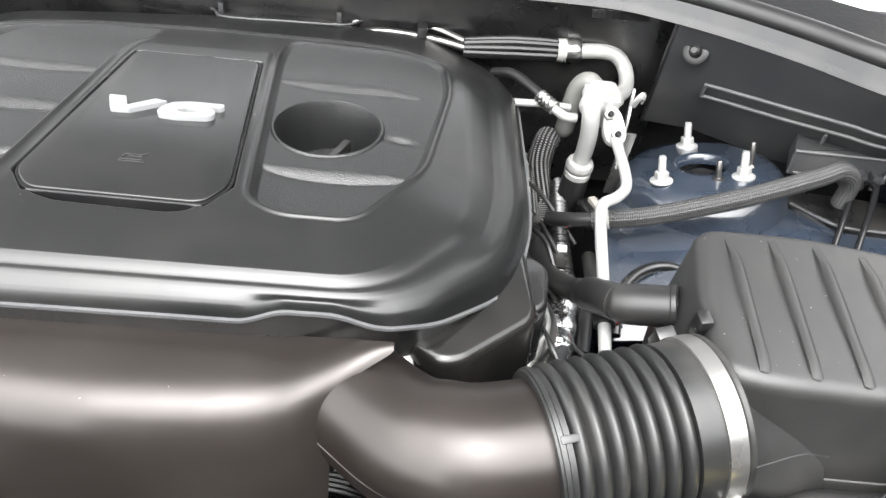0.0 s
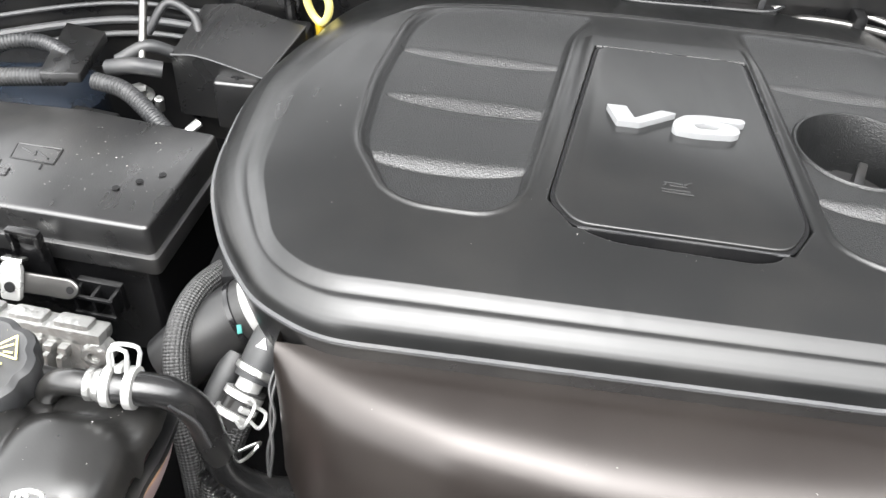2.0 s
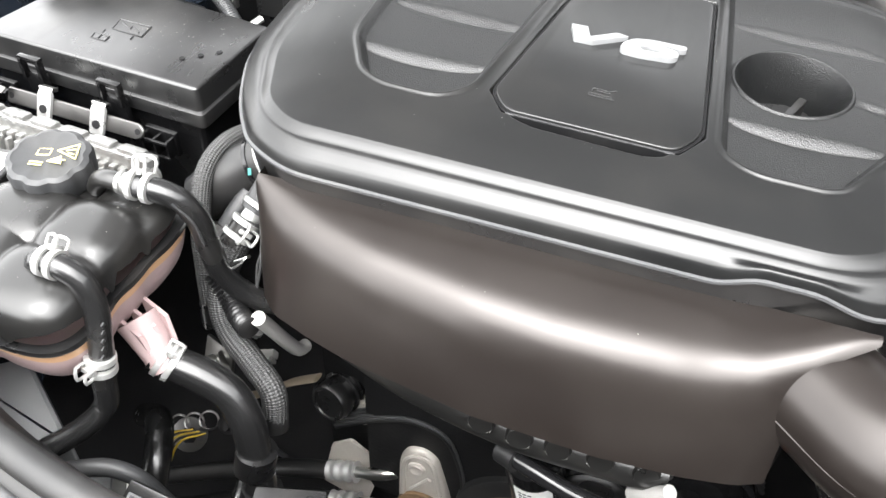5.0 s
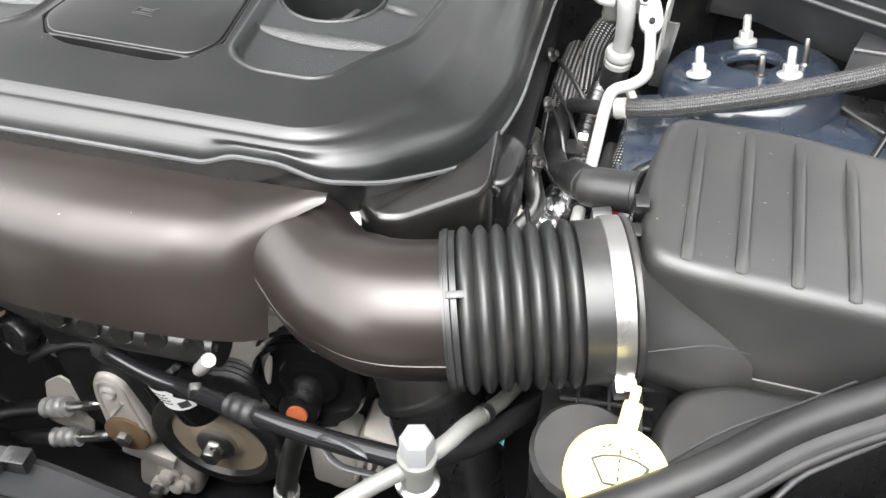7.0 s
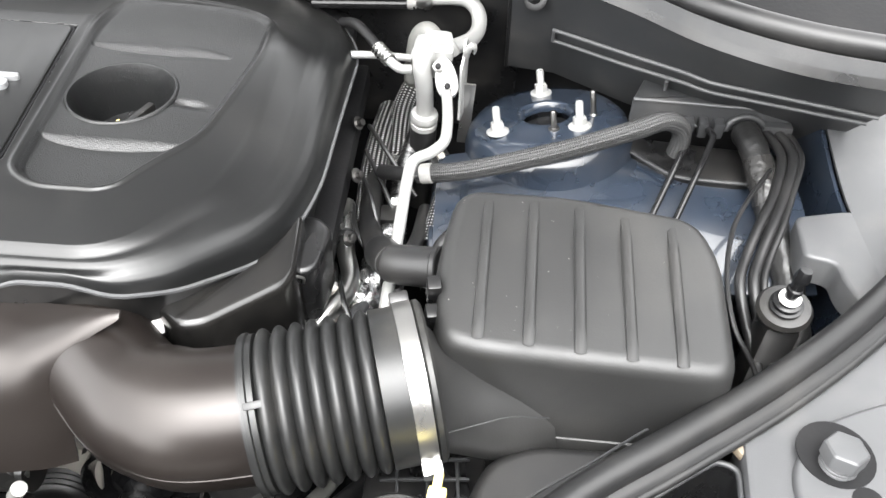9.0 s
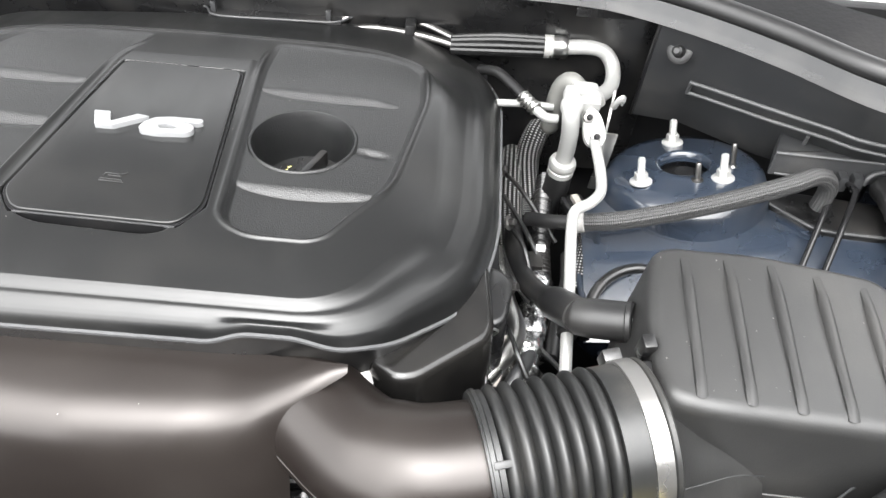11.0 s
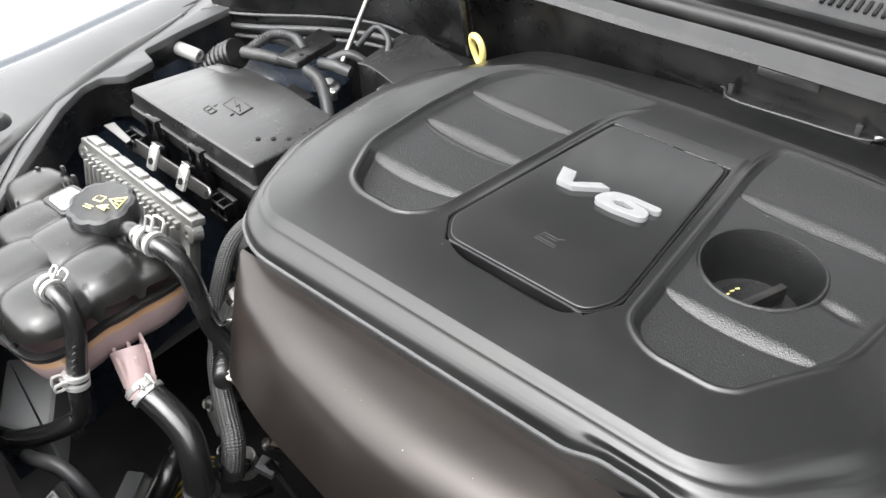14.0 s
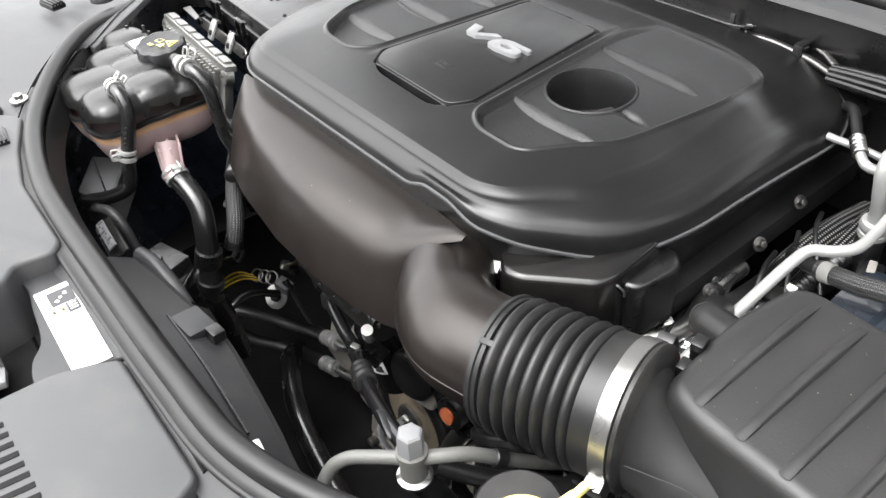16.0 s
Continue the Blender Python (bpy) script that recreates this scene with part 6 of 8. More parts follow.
prism([(-0.578, 0.367), (-0.566, 0.368), (-0.571, 0.376)], 0.9880, 0.9889, 0.0001, 1, pr)
part("print", pr, YELLOWINK, cap, "pale yellow warning print")
lab = part("window_frame", prism([(-0.658, 0.350), (-0.616, 0.349), (-0.618, 0.386), (-0.656, 0.384)], 0.950, 0.9705, 0.002, 3, r=0.006), PLASTIC, tank, "raised black frame round a sticker")
part("sticker", prism([(-0.652, 0.3545), (-0.622, 0.3530), (-0.623, 0.3810), (-0.651, 0.3785)], 0.968, 0.9712, 0.0003, 1, r=0.004), LABEL, lab, "small white sticker")
for p, d in (((-0.722, 0.380, 0.955), 0), ((-0.700, 0.396, 0.957), 0), ((-0.676, 0.394, 0.957), 0)):
    part("tab", block((0.005, 0.003, 0.018), pose(*p, 0, 0, 20), 0.001), PLASTIC, tank)
for x, y in ((-0.665, 0.268), (-0.650, 0.258), (-0.640, 0.248)):
    part("strut_rib", tube([(x + 0.03, y + 0.02, 0.962), (x - 0.03, y - 0.012, 0.945)], 0.003, 6), PLASTIC, tank)


def spring_clamp(p, d, r, spin, label="bright steel spring clamp on a hose", big=1.0):
    """A spring band clamp with two ears, round a hose that runs along d at p."""
    c = thing("spring_clamp", p, label, "hose clamp", "spring clamps")
    m = aim(p, d, spin)
    for h in (-0.0045 * big, 0.0045 * big):
        part("band", lathe([(r, h - 0.0026), (r + 0.0013, h - 0.0022), (r + 0.0013, h + 0.0022), (r, h + 0.0026)], p, d, 28), CLAMP, c)
    g = Geo()
    e = 0.008 * big
    tube([m @ Vector((r, -0.004, -0.65 * e)), m @ Vector((r + e, -0.004, -0.65 * e)), m @ Vector((r + e, -0.004, 0.65 * e)), m @ Vector((r, -0.004, 0.65 * e))], 0.0013, 6, 0.003, geo=g)
    part("ear", g, CLAMP, c)
    g = Geo()
    tube([m @ Vector((r, 0.005, -0.4 * e)), m @ Vector((r + 1.1 * e, 0.006, -0.4 * e)), m @ Vector((r + 1.1 * e, 0.006, 0.4 * e)), m @ Vector((r, 0.005, 0.4 * e))], 0.0013, 6, 0.003, geo=g)
    part("ear", g, CLAMP, c)
    part("bridge", block((0.004, 0.012, 0.004), m @ pose(r + 0.001, 0.0, 0), 0.001), CLAMP, c)
    return c


h1 = thing("overflow_hose", (-0.485, 0.27, 0.90), "black rubber overflow hose from the reservoir", "hose")
part("hose", tube([(-0.522, 0.282, 0.985), (-0.504, 0.281, 0.986), (-0.490, 0.281, 0.978), (-0.482, 0.277, 0.958), (-0.480, 0.268, 0.930), (-0.481, 0.260, 0.900), (-0.484, 0.254, 0.872), (-0.497, 0.236, 0.858), (-0.520, 0.212, 0.850), (-0.545, 0.20, 0.84)], 0.0088, 16), HOSE, h1)
for k in range(5):
    part("print", block((0.0012, 0.0035, 0.0030), pose(-0.4718 - 0.0004 * k, 0.2685 - 0.0022 * k, 0.952 - 0.0065 * k, 8, 0, 0), 0.0003), TRIM, h1)
spring_clamp((-0.511, 0.2815, 0.986), (1, -0.05, 0.0), 0.0095, 40)
spring_clamp((-0.4805, 0.262, 0.914), (0, 0.25, 1), 0.0098, 80)
h2 = thing("heater_hose", (-0.48, 0.39, 0.90), "black printed rubber hose beside the reservoir", "hose")
part("hose", tube([(-0.508, 0.369, 0.985), (-0.492, 0.370, 0.985), (-0.474, 0.374, 0.978), (-0.463, 0.378, 0.958), (-0.459, 0.379, 0.928), (-0.456, 0.381, 0.900), (-0.447, 0.386, 0.878), (-0.432, 0.392, 0.862), (-0.41, 0.402, 0.850)], 0.0094, 18), HOSE, h2)
part("print", tube([(-0.4720, 0.3655, 0.9800), (-0.4600, 0.3685, 0.962), (-0.4555, 0.3693, 0.94)], 0.0012, 6), TRIM, h2, "worn pale print")
spring_clamp((-0.498, 0.3695, 0.9855), (1, 0.03, 0.0), 0.0105, 60, "bright steel spring clamp with wide ears on a hose", 1.35)
h3 = thing("radiator_hose", (-0.40, 0.30, 0.75), "thick black radiator hose from the reservoir", "hose")
part("hose", tube([(-0.474, 0.305, 0.877), (-0.462, 0.306, 0.869), (-0.438, 0.308, 0.860), (-0.416, 0.308, 0.846), (-0.402, 0.302, 0.825), (-0.396, 0.296, 0.800), (-0.392, 0.288, 0.765), (-0.388, 0.282, 0.735), (-0.390, 0.29, 0.68), (-0.40, 0.30, 0.60)], 0.0140, 22), HOSE, h3)
spring_clamp((-0.464, 0.3055, 0.871), (0.85, 0.05, -0.5), 0.0147, 90, "bright steel spring clamp on the radiator hose")
for q, h in (((-0.3945, 0.2925, 0.785), 0.012), ((-0.3895, 0.2840, 0.748), 0.007)):
    part("collar", lathe([(0.0140, -h), (0.0172, -h + 0.001), (0.0172, h - 0.001), (0.0140, h)], q, (0.12, 0.25, 1), 26), PLASTIC, h3)
for pts, r, lab in (([(-0.49, 0.53, 0.93), (-0.505, 0.49, 0.935), (-0.508, 0.455, 0.925), (-0.500, 0.425, 0.895), (-0.490, 0.405, 0.865), (-0.484, 0.39, 0.81)], 0.0088, "braided black wiring harness beside the intake cover"), ([(-0.455, 0.435, 0.908), (-0.466, 0.408, 0.880), (-0.468, 0.388, 0.850), (-0.455, 0.374, 0.830), (-0.425, 0.356, 0.822), (-0.400, 0.341, 0.810), (-0.396, 0.328, 0.778)], 0.0112, "braided black harness falling in front of the engine")):
    har = thing("braided_harness", pts[1], lab, "harness")
    part("sleeve", tube(pts, r, 18, 0.003), BRAID, har)
    for a, b in ((pts[-1], pts[-2]),):
        part("tape", tube([a, tuple(Vector(a).lerp(Vector(b), 0.45))], r + 0.0008, 16), PLASTIC, har, "black tape wrap")
solo("support_bracket", prism([(-0.625, 0.251), (-0.558, 0.205), (-0.501, 0.226), (-0.585, 0.284)], 0.80, 0.850, 0.003, 1, r=0.004), PALEGREY, "pale grey plastic bracket below the reservoir", "bracket")

# pipes and neck beside the cover's front left corner
tb = thing("throttle_neck", (-0.47, 0.484, 0.92), "black printed rubber coolant hose on a pale aluminium neck", "hose")
part("body", tube([(-0.520, 0.462, 0.890), (-0.500, 0.472, 0.906), (-0.478, 0.483, 0.920), (-0.458, 0.489, 0.932)], lambda s, w: 0.0225 + 0.0025 * min(1, s / 0.03), 32), RUBBER, tb)
part("collar", lathe([(0.0240, 0), (0.0262, 0.002), (0.0262, 0.009), (0.0245, 0.011), (0.0262, 0.014), (0.0240, 0.020), (0.020, 0.024)], (-0.463, 0.4875, 0.929), (0.85, 0.25, 0.47), 36), WHITEALU, tb)
part("band", lathe([(0.0252, 0), (0.0262, 0.0005), (0.0262, 0.004), (0.0252, 0.0045)], (-0.472, 0.485, 0.9235), (0.85, 0.25, 0.47), 36), GLOSS, tb)
for k in range(5):
    part("print", block((0.0045, 0.0010, 0.0016), Matrix.Translation((-0.4945 + 0.0058 * k, 0.4605 + 0.0030 * k, 0.9285 + 0.0032 * k)) @ pose(0, 0, 0, -40, -25, 20), 0.0002), LABEL, tb)
for x, mat in ((-0.4665, TEAL), (-0.4710, TEAL)):
    part("paint_mark", block((0.003, 0.0012, 0.006), pose(x, 0.4615, 0.9365 if x > -0.47 else 0.912, -30, 0, 20), 0.0003), mat, tb)
con = thing("coolant_connector", (-0.452, 0.445, 0.91), "grey moulded coolant connector feeding a braided hose", "connector")
part("body", tube([(-0.454, 0.440, 0.913), (-0.446, 0.458, 0.928), (-0.438, 0.474, 0.938)], lambda s, w: 0.0125 + 0.0015 * math.sin(2 * s / w), 18), TRIM, con)
part("collar", lathe([(0.0125, 0), (0.0145, 0.001), (0.0145, 0.005), (0.0125, 0.006)], (-0.453, 0.442, 0.915), (0.35, 0.72, 0.55), 26), ALLOY, con)
part("nipple", tube([(-0.462, 0.424, 0.899), (-0.453, 0.442, 0.915)], 0.0085, 14), WHITEALU, con)
part("mark", prism([(-0.004, -0.003), (0.004, -0.003), (0.0, 0.004)], 0.0, 0.0006, 0.0001, 1, at=aim((-0.447, 0.449, 0.9395), (-0.15, -0.55, 0.80))), LABEL, con)
part("hose", tube([(-0.459, 0.430, 0.905), (-0.466, 0.416, 0.890), (-0.470, 0.404, 0.868), (-0.468, 0.395, 0.835)], 0.0112, 18, 0.003), HOSE, con)
part("sleeve", tube([(-0.4655, 0.418, 0.893), (-0.4705, 0.404, 0.868), (-0.468, 0.394, 0.835), (-0.46, 0.388, 0.79)], 0.0122, 18, 0.003), BRAID, con, "braided black sleeve")
spring_clamp((-0.4605, 0.4270, 0.9020), (0.35, 0.72, 0.60), 0.0122, 150, "bright steel spring clamp with wide ears on a hose", 1.5)
cp = thing("coolant_pipe", (-0.478, 0.44, 0.90), "grey plastic coolant pipe with a toothed black collar", "pipe")
part("pipe", tube([(-0.470, 0.462, 0.912), (-0.480, 0.440, 0.894), (-0.487, 0.420, 0.872), (-0.488, 0.40, 0.83)], 0.0088, 16), TRIM, cp)
part("collar", lathe([(0.009, -0.005), (0.0125, -0.004), (0.0125, 0.004), (0.009, 0.005)], (-0.483, 0.432, 0.886), (0.35, 0.72, 0.60), 40, lobes=lambda a: 1 + 0.04 * math.cos(12 * a)), PLASTIC, cp, angle=20)
wire = thing("bare_wire_clip", (-0.455, 0.392, 0.905), "thin bent steel wire clip on the hose", "clip")
part("wire", tube([(-0.462, 0.384, 0.893), (-0.446, 0.388, 0.900), (-0.438, 0.394, 0.908), (-0.440, 0.40, 0.902), (-0.452, 0.396, 0.896)], 0.0011, 6, 0.002), STEEL, wire)
drop = thing("sensor_wire", (-0.432, 0.43, 0.92), "thin twisted sensor wire beside the intake cover", "wire")
for d in (0.0, 0.003):
    part("strand", tube([(-0.436 + d, 0.450, 0.930), (-0.440 + d, 0.432, 0.918), (-0.434 - d, 0.418, 0.905), (-0.436 + d, 0.404, 0.890), (-0.434, 0.394, 0.872)], 0.0012, 6, 0.003), TRIM, drop)
solo("convoluted_tube", tube([(-0.475, 0.398, 0.872), (-0.455, 0.385, 0.86), (-0.44, 0.372, 0.857), (-0.425, 0.362, 0.86)], lambda s, w: 0.009 + 0.0011 * math.sin(s * 1500), 14, 0.0009), PLASTIC, "black convoluted tube below the intake cover", "conduit")

# ---- terminal cover and wiring behind the fuse box ----
rel = thing("terminal_cover", (-0.56, 0.78, 0.93), "black plastic battery terminal cover with a stepped front", "terminal cover")
box = Geo()
box.add([(-0.606, 0.737, 0.910), (-0.606, 0.737, 0.971), (-0.578, 0.736, 0.972), (-0.522, 0.731, 0.960), (-0.522, 0.731, 0.910), (-0.598, 0.810, 0.910), (-0.598, 0.810, 0.984), (-0.568, 0.815, 0.986), (-0.502, 0.808, 0.973), (-0.502, 0.808, 0.910)], [(0, 4, 3, 2, 1), (5, 6, 7, 8, 9), (0, 1, 6, 5), (1, 2, 7, 6), (2, 3, 8, 7), (3, 4, 9, 8)])
part("hood", box, MATT, rel, angle=18)
# paler strips painting in the highlight along the roof's edges
part("roof_edge_glint", tube([(-0.606, 0.7368, 0.971), (-0.578, 0.7358, 0.972), (-0.522, 0.7308, 0.960)], 0.0013, 8), TRIM, rel)
part("side_edge_glint", tube([(-0.522, 0.731, 0.960), (-0.502, 0.808, 0.973)], 0.0012, 8), TRIM, rel)
part("back_box", prism([(-0.590, 0.806), (-0.504, 0.806), (-0.505, 0.85), (-0.59, 0.85)], 0.905, 0.958, 0.004, 2, r=0.006), MATT, rel)
part("step", prism([(-0.566, 0.722), (-0.528, 0.722), (-0.524, 0.75), (-0.566, 0.75)], 0.910, 0.957, 0.003, 3, r=0.004), MATT, rel)
part("key", block((0.012, 0.003, 0.0015), pose(-0.546, 0.733, 0.9572), 0.0005), DARK, rel)
part("key", block((0.003, 0.008, 0.0015), pose(-0.546, 0.733, 0.9574), 0.0005), DARK, rel)
part("skirt", block((0.09, 0.09, 0.06), pose(-0.56, 0.80, 0.90), 0.006), PLASTIC, rel)
loom = thing("wiring_loom", (-0.69, 0.72, 0.93), "grey-black convoluted wiring loom behind the fuse box", "wiring loom")
for pts, r in (([(-0.80, 0.715, 0.935), (-0.775, 0.700, 0.948), (-0.735, 0.700, 0.955), (-0.690, 0.704, 0.958)], 0.0078), ([(-0.664, 0.704, 0.957), (-0.635, 0.697, 0.955), (-0.605, 0.678, 0.945), (-0.578, 0.655, 0.935)], 0.0075), ([(-0.785, 0.710, 0.945), (-0.765, 0.738, 0.962), (-0.73, 0.745, 0.965), (-0.695, 0.730, 0.962)], 0.0068)):
    part("conduit", tube(pts, lambda s, w, r=r: r + 0.0005 * math.sin(s * 1900), 16, 0.0008), TRIM, loom)
part("taped_end", tube([(-0.845, 0.685, 0.905), (-0.825, 0.695, 0.925), (-0.800, 0.702, 0.940)], lambda s, w: 0.020 + 0.0008 * math.sin(s * 700), 18, 0.001), TAPE, loom)
clip = part("holder", prism([(-0.706, 0.692), (-0.672, 0.697), (-0.680, 0.772), (-0.722, 0.782)], 0.958, 0.967, 0.0015, 2, r=0.003), MATT, loom, "black plastic loom holder")
for k in range(4):
    part("hole", lathe([(0.0035, 0), (0.0035, 0.0006), (0.0001, 0.0006)], (-0.700 + 0.016 * (k % 2), 0.715 + 0.032 * (k // 2), 0.9668), (0, 0, 1), 10), DARK, clip)
part("plug", block((0.045, 0.03, 0.02), pose(-0.665, 0.68, 0.925, 0, 0, -8), 0.003), MATT, loom)
for pts, r in (([(-0.66, 0.725, 0.958), (-0.635, 0.722, 0.965), (-0.612, 0.728, 0.960)], 0.0075), ([(-0.655, 0.735, 0.960), (-0.63, 0.745, 0.972), (-0.61, 0.755, 0.962)], 0.006), ([(-0.64, 0.77, 0.97), (-0.625, 0.79, 0.992), (-0.60, 0.785, 0.985), (-0.59, 0.77, 0.972)], 0.004)):
    part("cable", tube(pts, r, 12), TRIM, loom)
post = thing("terminal_post", (-0.622, 0.708, 0.93), "bright steel terminal bolt with a round washer", "terminal bolt")
part("washer", lathe([(0.013, 0), (0.013, 0.003), (0.009, 0.004)], (-0.626, 0.704, 0.945), (0.1, -0.1, 1), 22), STEEL, post)
part("nut", prism(hexagon(0.0075), 0.003, 0.011, 0.001, 2, at=aim((-0.626, 0.704, 0.945), (0.1, -0.1, 1))), STEEL, post, angle=25)
part("stud", lathe([(0.004, 0.01), (0.004, 0.022), (0.003, 0.023)], (-0.603, 0.690, 0.935), (0.1, -0.1, 1), 12), STEEL, post)
ty_ = thing("cable_lug", (-0.575, 0.665, 0.93), "pale bent metal cable lug", "cable lug")
part("lug", tube([(-0.572, 0.650, 0.928), (-0.570, 0.660, 0.942), (-0.562, 0.672, 0.948)], 0.0042, 10, flat=0.5), STEEL, ty_)
part("foot", block((0.026, 0.012, 0.003), pose(-0.572, 0.652, 0.929, 0, 0, 10), 0.001), STEEL, ty_)
solo("support_rod", tube([(-0.632, 0.735, 0.965), (-0.640, 0.775, 1.00), (-0.655, 0.842, 1.055)], 0.0036, 10), DULL, "thin bare metal rod behind the fuse box", "rod")
solo("rod_cap", lathe([(0.008, 0), (0.009, 0.006), (0.006, 0.016)], (-0.628, 0.838, 1.018), (0, -0.3, 1), 16), PLASTIC, "black plastic cap on the cowl shield", "cap")

# ---- dipstick ----
dip = thing("dipstick", (-0.499, 0.84, 0.93), "yellow plastic oil dipstick with a loop handle", "dipstick")
loop = [(-0.493 + 0.0115 * math.sin(a) * (1.0 - 0.22 * math.cos(a)), 0.826 - 0.0049 * math.sin(a) + 0.004 * math.cos(a), 0.9865 - 0.0190 * math.cos(a)) for a in [2 * math.pi * k / 16 for k in range(17)]]
part("loop", tube(loop, 0.0040, 10, 0.002), WASHER, dip)
part("stem", tube([(-0.493, 0.830, 0.967), (-0.493, 0.836, 0.935), (-0.492, 0.843, 0.90)], 0.005, 12), YELLOW, dip)
solo("dipstick_tube", tube([(-0.494, 0.845, 0.91), (-0.485, 0.850, 0.86), (-0.47, 0.85, 0.80)], 0.006, 12), STEEL, "metal dipstick tube behind the cover", "tube")
solo("mesh_sleeve", tube([(-0.526, 0.70, 0.91), (-0.520, 0.735, 0.925), (-0.515, 0.77, 0.935)], 0.008, 14, 0.003), MESHSLEEVE, "silver mesh heat sleeve beside the cover", "sleeve")

# ---- front of the engine ----
lipbar = thing("timing_cover_edge", (-0.2, 0.36, 0.80), "dark timing cover edge below the intake cover, lugs with painted highlights", "timing cover")
part("edge", tube([(-0.35, 0.392, 0.846), (-0.28, 0.370, 0.845), (-0.20, 0.357, 0.844), (-0.12, 0.352, 0.850), (-0.080, 0.351, 0.853)], 0.0185, 24), TANKTOP, lipbar)
for x, z in ((-0.2207, 0.862), (-0.1908, 0.857), (-0.1613, 0.859), (-0.1298, 0.861), (-0.0962, 0.861)):
    part("lug", lathe([(0.0105, -0.012), (0.0105, 0.0), (0.0090, 0.002), (0.0001, 0.0024)], (x, 0.3385 - 0.02 * (x + 0.18), z), (0.05, -0.85, 0.2), 24), TANKTOP, lipbar)
    # crescent highlight of the glossy lug, laid on as a pale arc
    part("highlight_arc", tube([(x + 0.0098 * math.cos(a), 0.3365 - 0.02 * (x + 0.18), z + 0.0092 * math.sin(a)) for a in [-2.7 + 0.3 * j for j in range(8)]], 0.0009, 6), DIECAST, lipbar, "pale arc standing in for a lug's highlight")
part("rod", tube([(-0.098, 0.345, 0.850), (-0.088, 0.343, 0.842), (-0.080, 0.342, 0.862)], 0.0022, 8), STEEL, lipbar)
part("front_plate", block((0.34, 0.06, 0.34), pose(-0.20, 0.47, 0.66), 0.02), DARK, lipbar)

pul = thing("crank_pulley", (-0.178, 0.43, 0.545), "rusty crank pulley with a black belt ring and steel bolt", "pulley")
P0 = (-0.178, 0.434, 0.545)
part("ring", lathe([(0.050, -0.02), (0.079, -0.02), (0.082, -0.016), (0.082, 0.006), (0.076, 0.010), (0.062, 0.010), (0.058, 0.004)], P0, (0, -1, 0.06), 64, caps=False), RUBBER, pul)
part("disc", lathe([(0.060, 0.003), (0.045, 0.001), (0.030, 0.004), (0.018, 0.008)], P0, (0, -1, 0.06), 48), DUSTY, pul)
part("hub", lathe([(0.024, 0.004), (0.024, 0.012), (0.020, 0.016), (0.014, 0.017)], P0, (0, -1, 0.06), 28), STEEL, pul)
part("bolt", prism(hexagon(0.0115), 0.016, 0.032, 0.002, 2, at=aim(P0, (0, -1, 0.06))), STEEL, pul, angle=25)

ten = thing("belt_tensioner", (-0.30, 0.43, 0.50), "cast aluminium belt tensioner arm with a rusty pivot disc", "tensioner")
arm = [(-0.029, -0.012), (-0.028, 0.020), (-0.025, 0.078), (-0.014, 0.099), (0.004, 0.103), (0.018, 0.090), (0.026, 0.044), (0.031, 0.010), (0.029, -0.022), (0.0, -0.034)]

m = Matrix.Translation((-0.296, 0.438, 0.524)) @ pose(0, 0, 0, 86, 0, 0) @ pose(0, 0, 0, 0, 0, 3)
part("arm", prism(arm, -0.02, 0.012, 0.006, 3, r=0.012, at=m), DIRTY, ten)
web = [tuple(m @ Vector((p[0] * 0.74, p[1] * 0.84 + 0.006, 0.0115))) for p in arm]
part("rim", tube(web + web[:1], 0.0032, 8), DIRTY, ten, "raised casting rim")
part("web", tube([tuple(m @ Vector((-0.012, 0.030, 0.0115))), tuple(m @ Vector((0.010, 0.058, 0.0115)))], 0.003, 8), DIRTY, ten)
part("pivot_disc", lathe([(0.0285, 0), (0.0285, 0.004), (0.025, 0.006), (0.010, 0.007)], tuple(m @ Vector((0, 0, 0.012))), (0, -1, 0.08), 36), RUST, ten)
part("pivot_bolt", prism(hexagon(0.010), 0.0, 0.010, 0.0015, 2, at=aim(tuple(m @ Vector((0, 0, 0.018))), (0, -1, 0.08))), STEEL, ten, angle=25)
part("boss", lathe([(0.010, 0), (0.010, 0.004), (0.007, 0.006), (0.004, 0.004)], tuple(m @ Vector((-0.004, 0.072, 0.010))), (0, -1, 0.08), 20), DIRTY, ten)
part("idler", lathe([(0.042, -0.03), (0.044, -0.026), (0.044, -0.008), (0.040, -0.004), (0.02, -0.004)], tuple(m @ Vector((-0.002, 0.072, -0.016))), (0, -1, 0.08), 40), RUBBER, ten)
belt = thing("drive_belt", (-0.3, 0.46, 0.60), "ribbed black rubber drive belt", "belt")
path = [(-0.400, 0.452, 0.618), (-0.3894, 0.452, 0.628), (-0.3458, 0.452, 0.660), (-0.3064, 0.452, 0.674), (-0.2728, 0.452, 0.657), (-0.2556, 0.452, 0.603), (-0.2526, 0.452, 0.560), (-0.250, 0.452, 0.52)]
SPAN = spline(path, 0.004)
for k in range(6):
    part("rib", tube([(x, y - 0.014 + 0.005 * k, z + 0.001) for x, y, z in path], 0.0021, 8), TRIM, belt)
part("band", sheet(lambda u, v: tuple(Vector(SPAN[int(round(u * (len(SPAN) - 1)))]) + Vector((0, -0.017 + 0.033 * v, 0))), [k / 40 for k in range(41)], [0, 1], double=0.003), RUBBER, belt)

bp = thing("accessory_pulley", (-0.045, 0.41, 0.72), "gloss black accessory pulley with an orange plug", "pulley")
B0 = (-0.044, 0.418, 0.722)
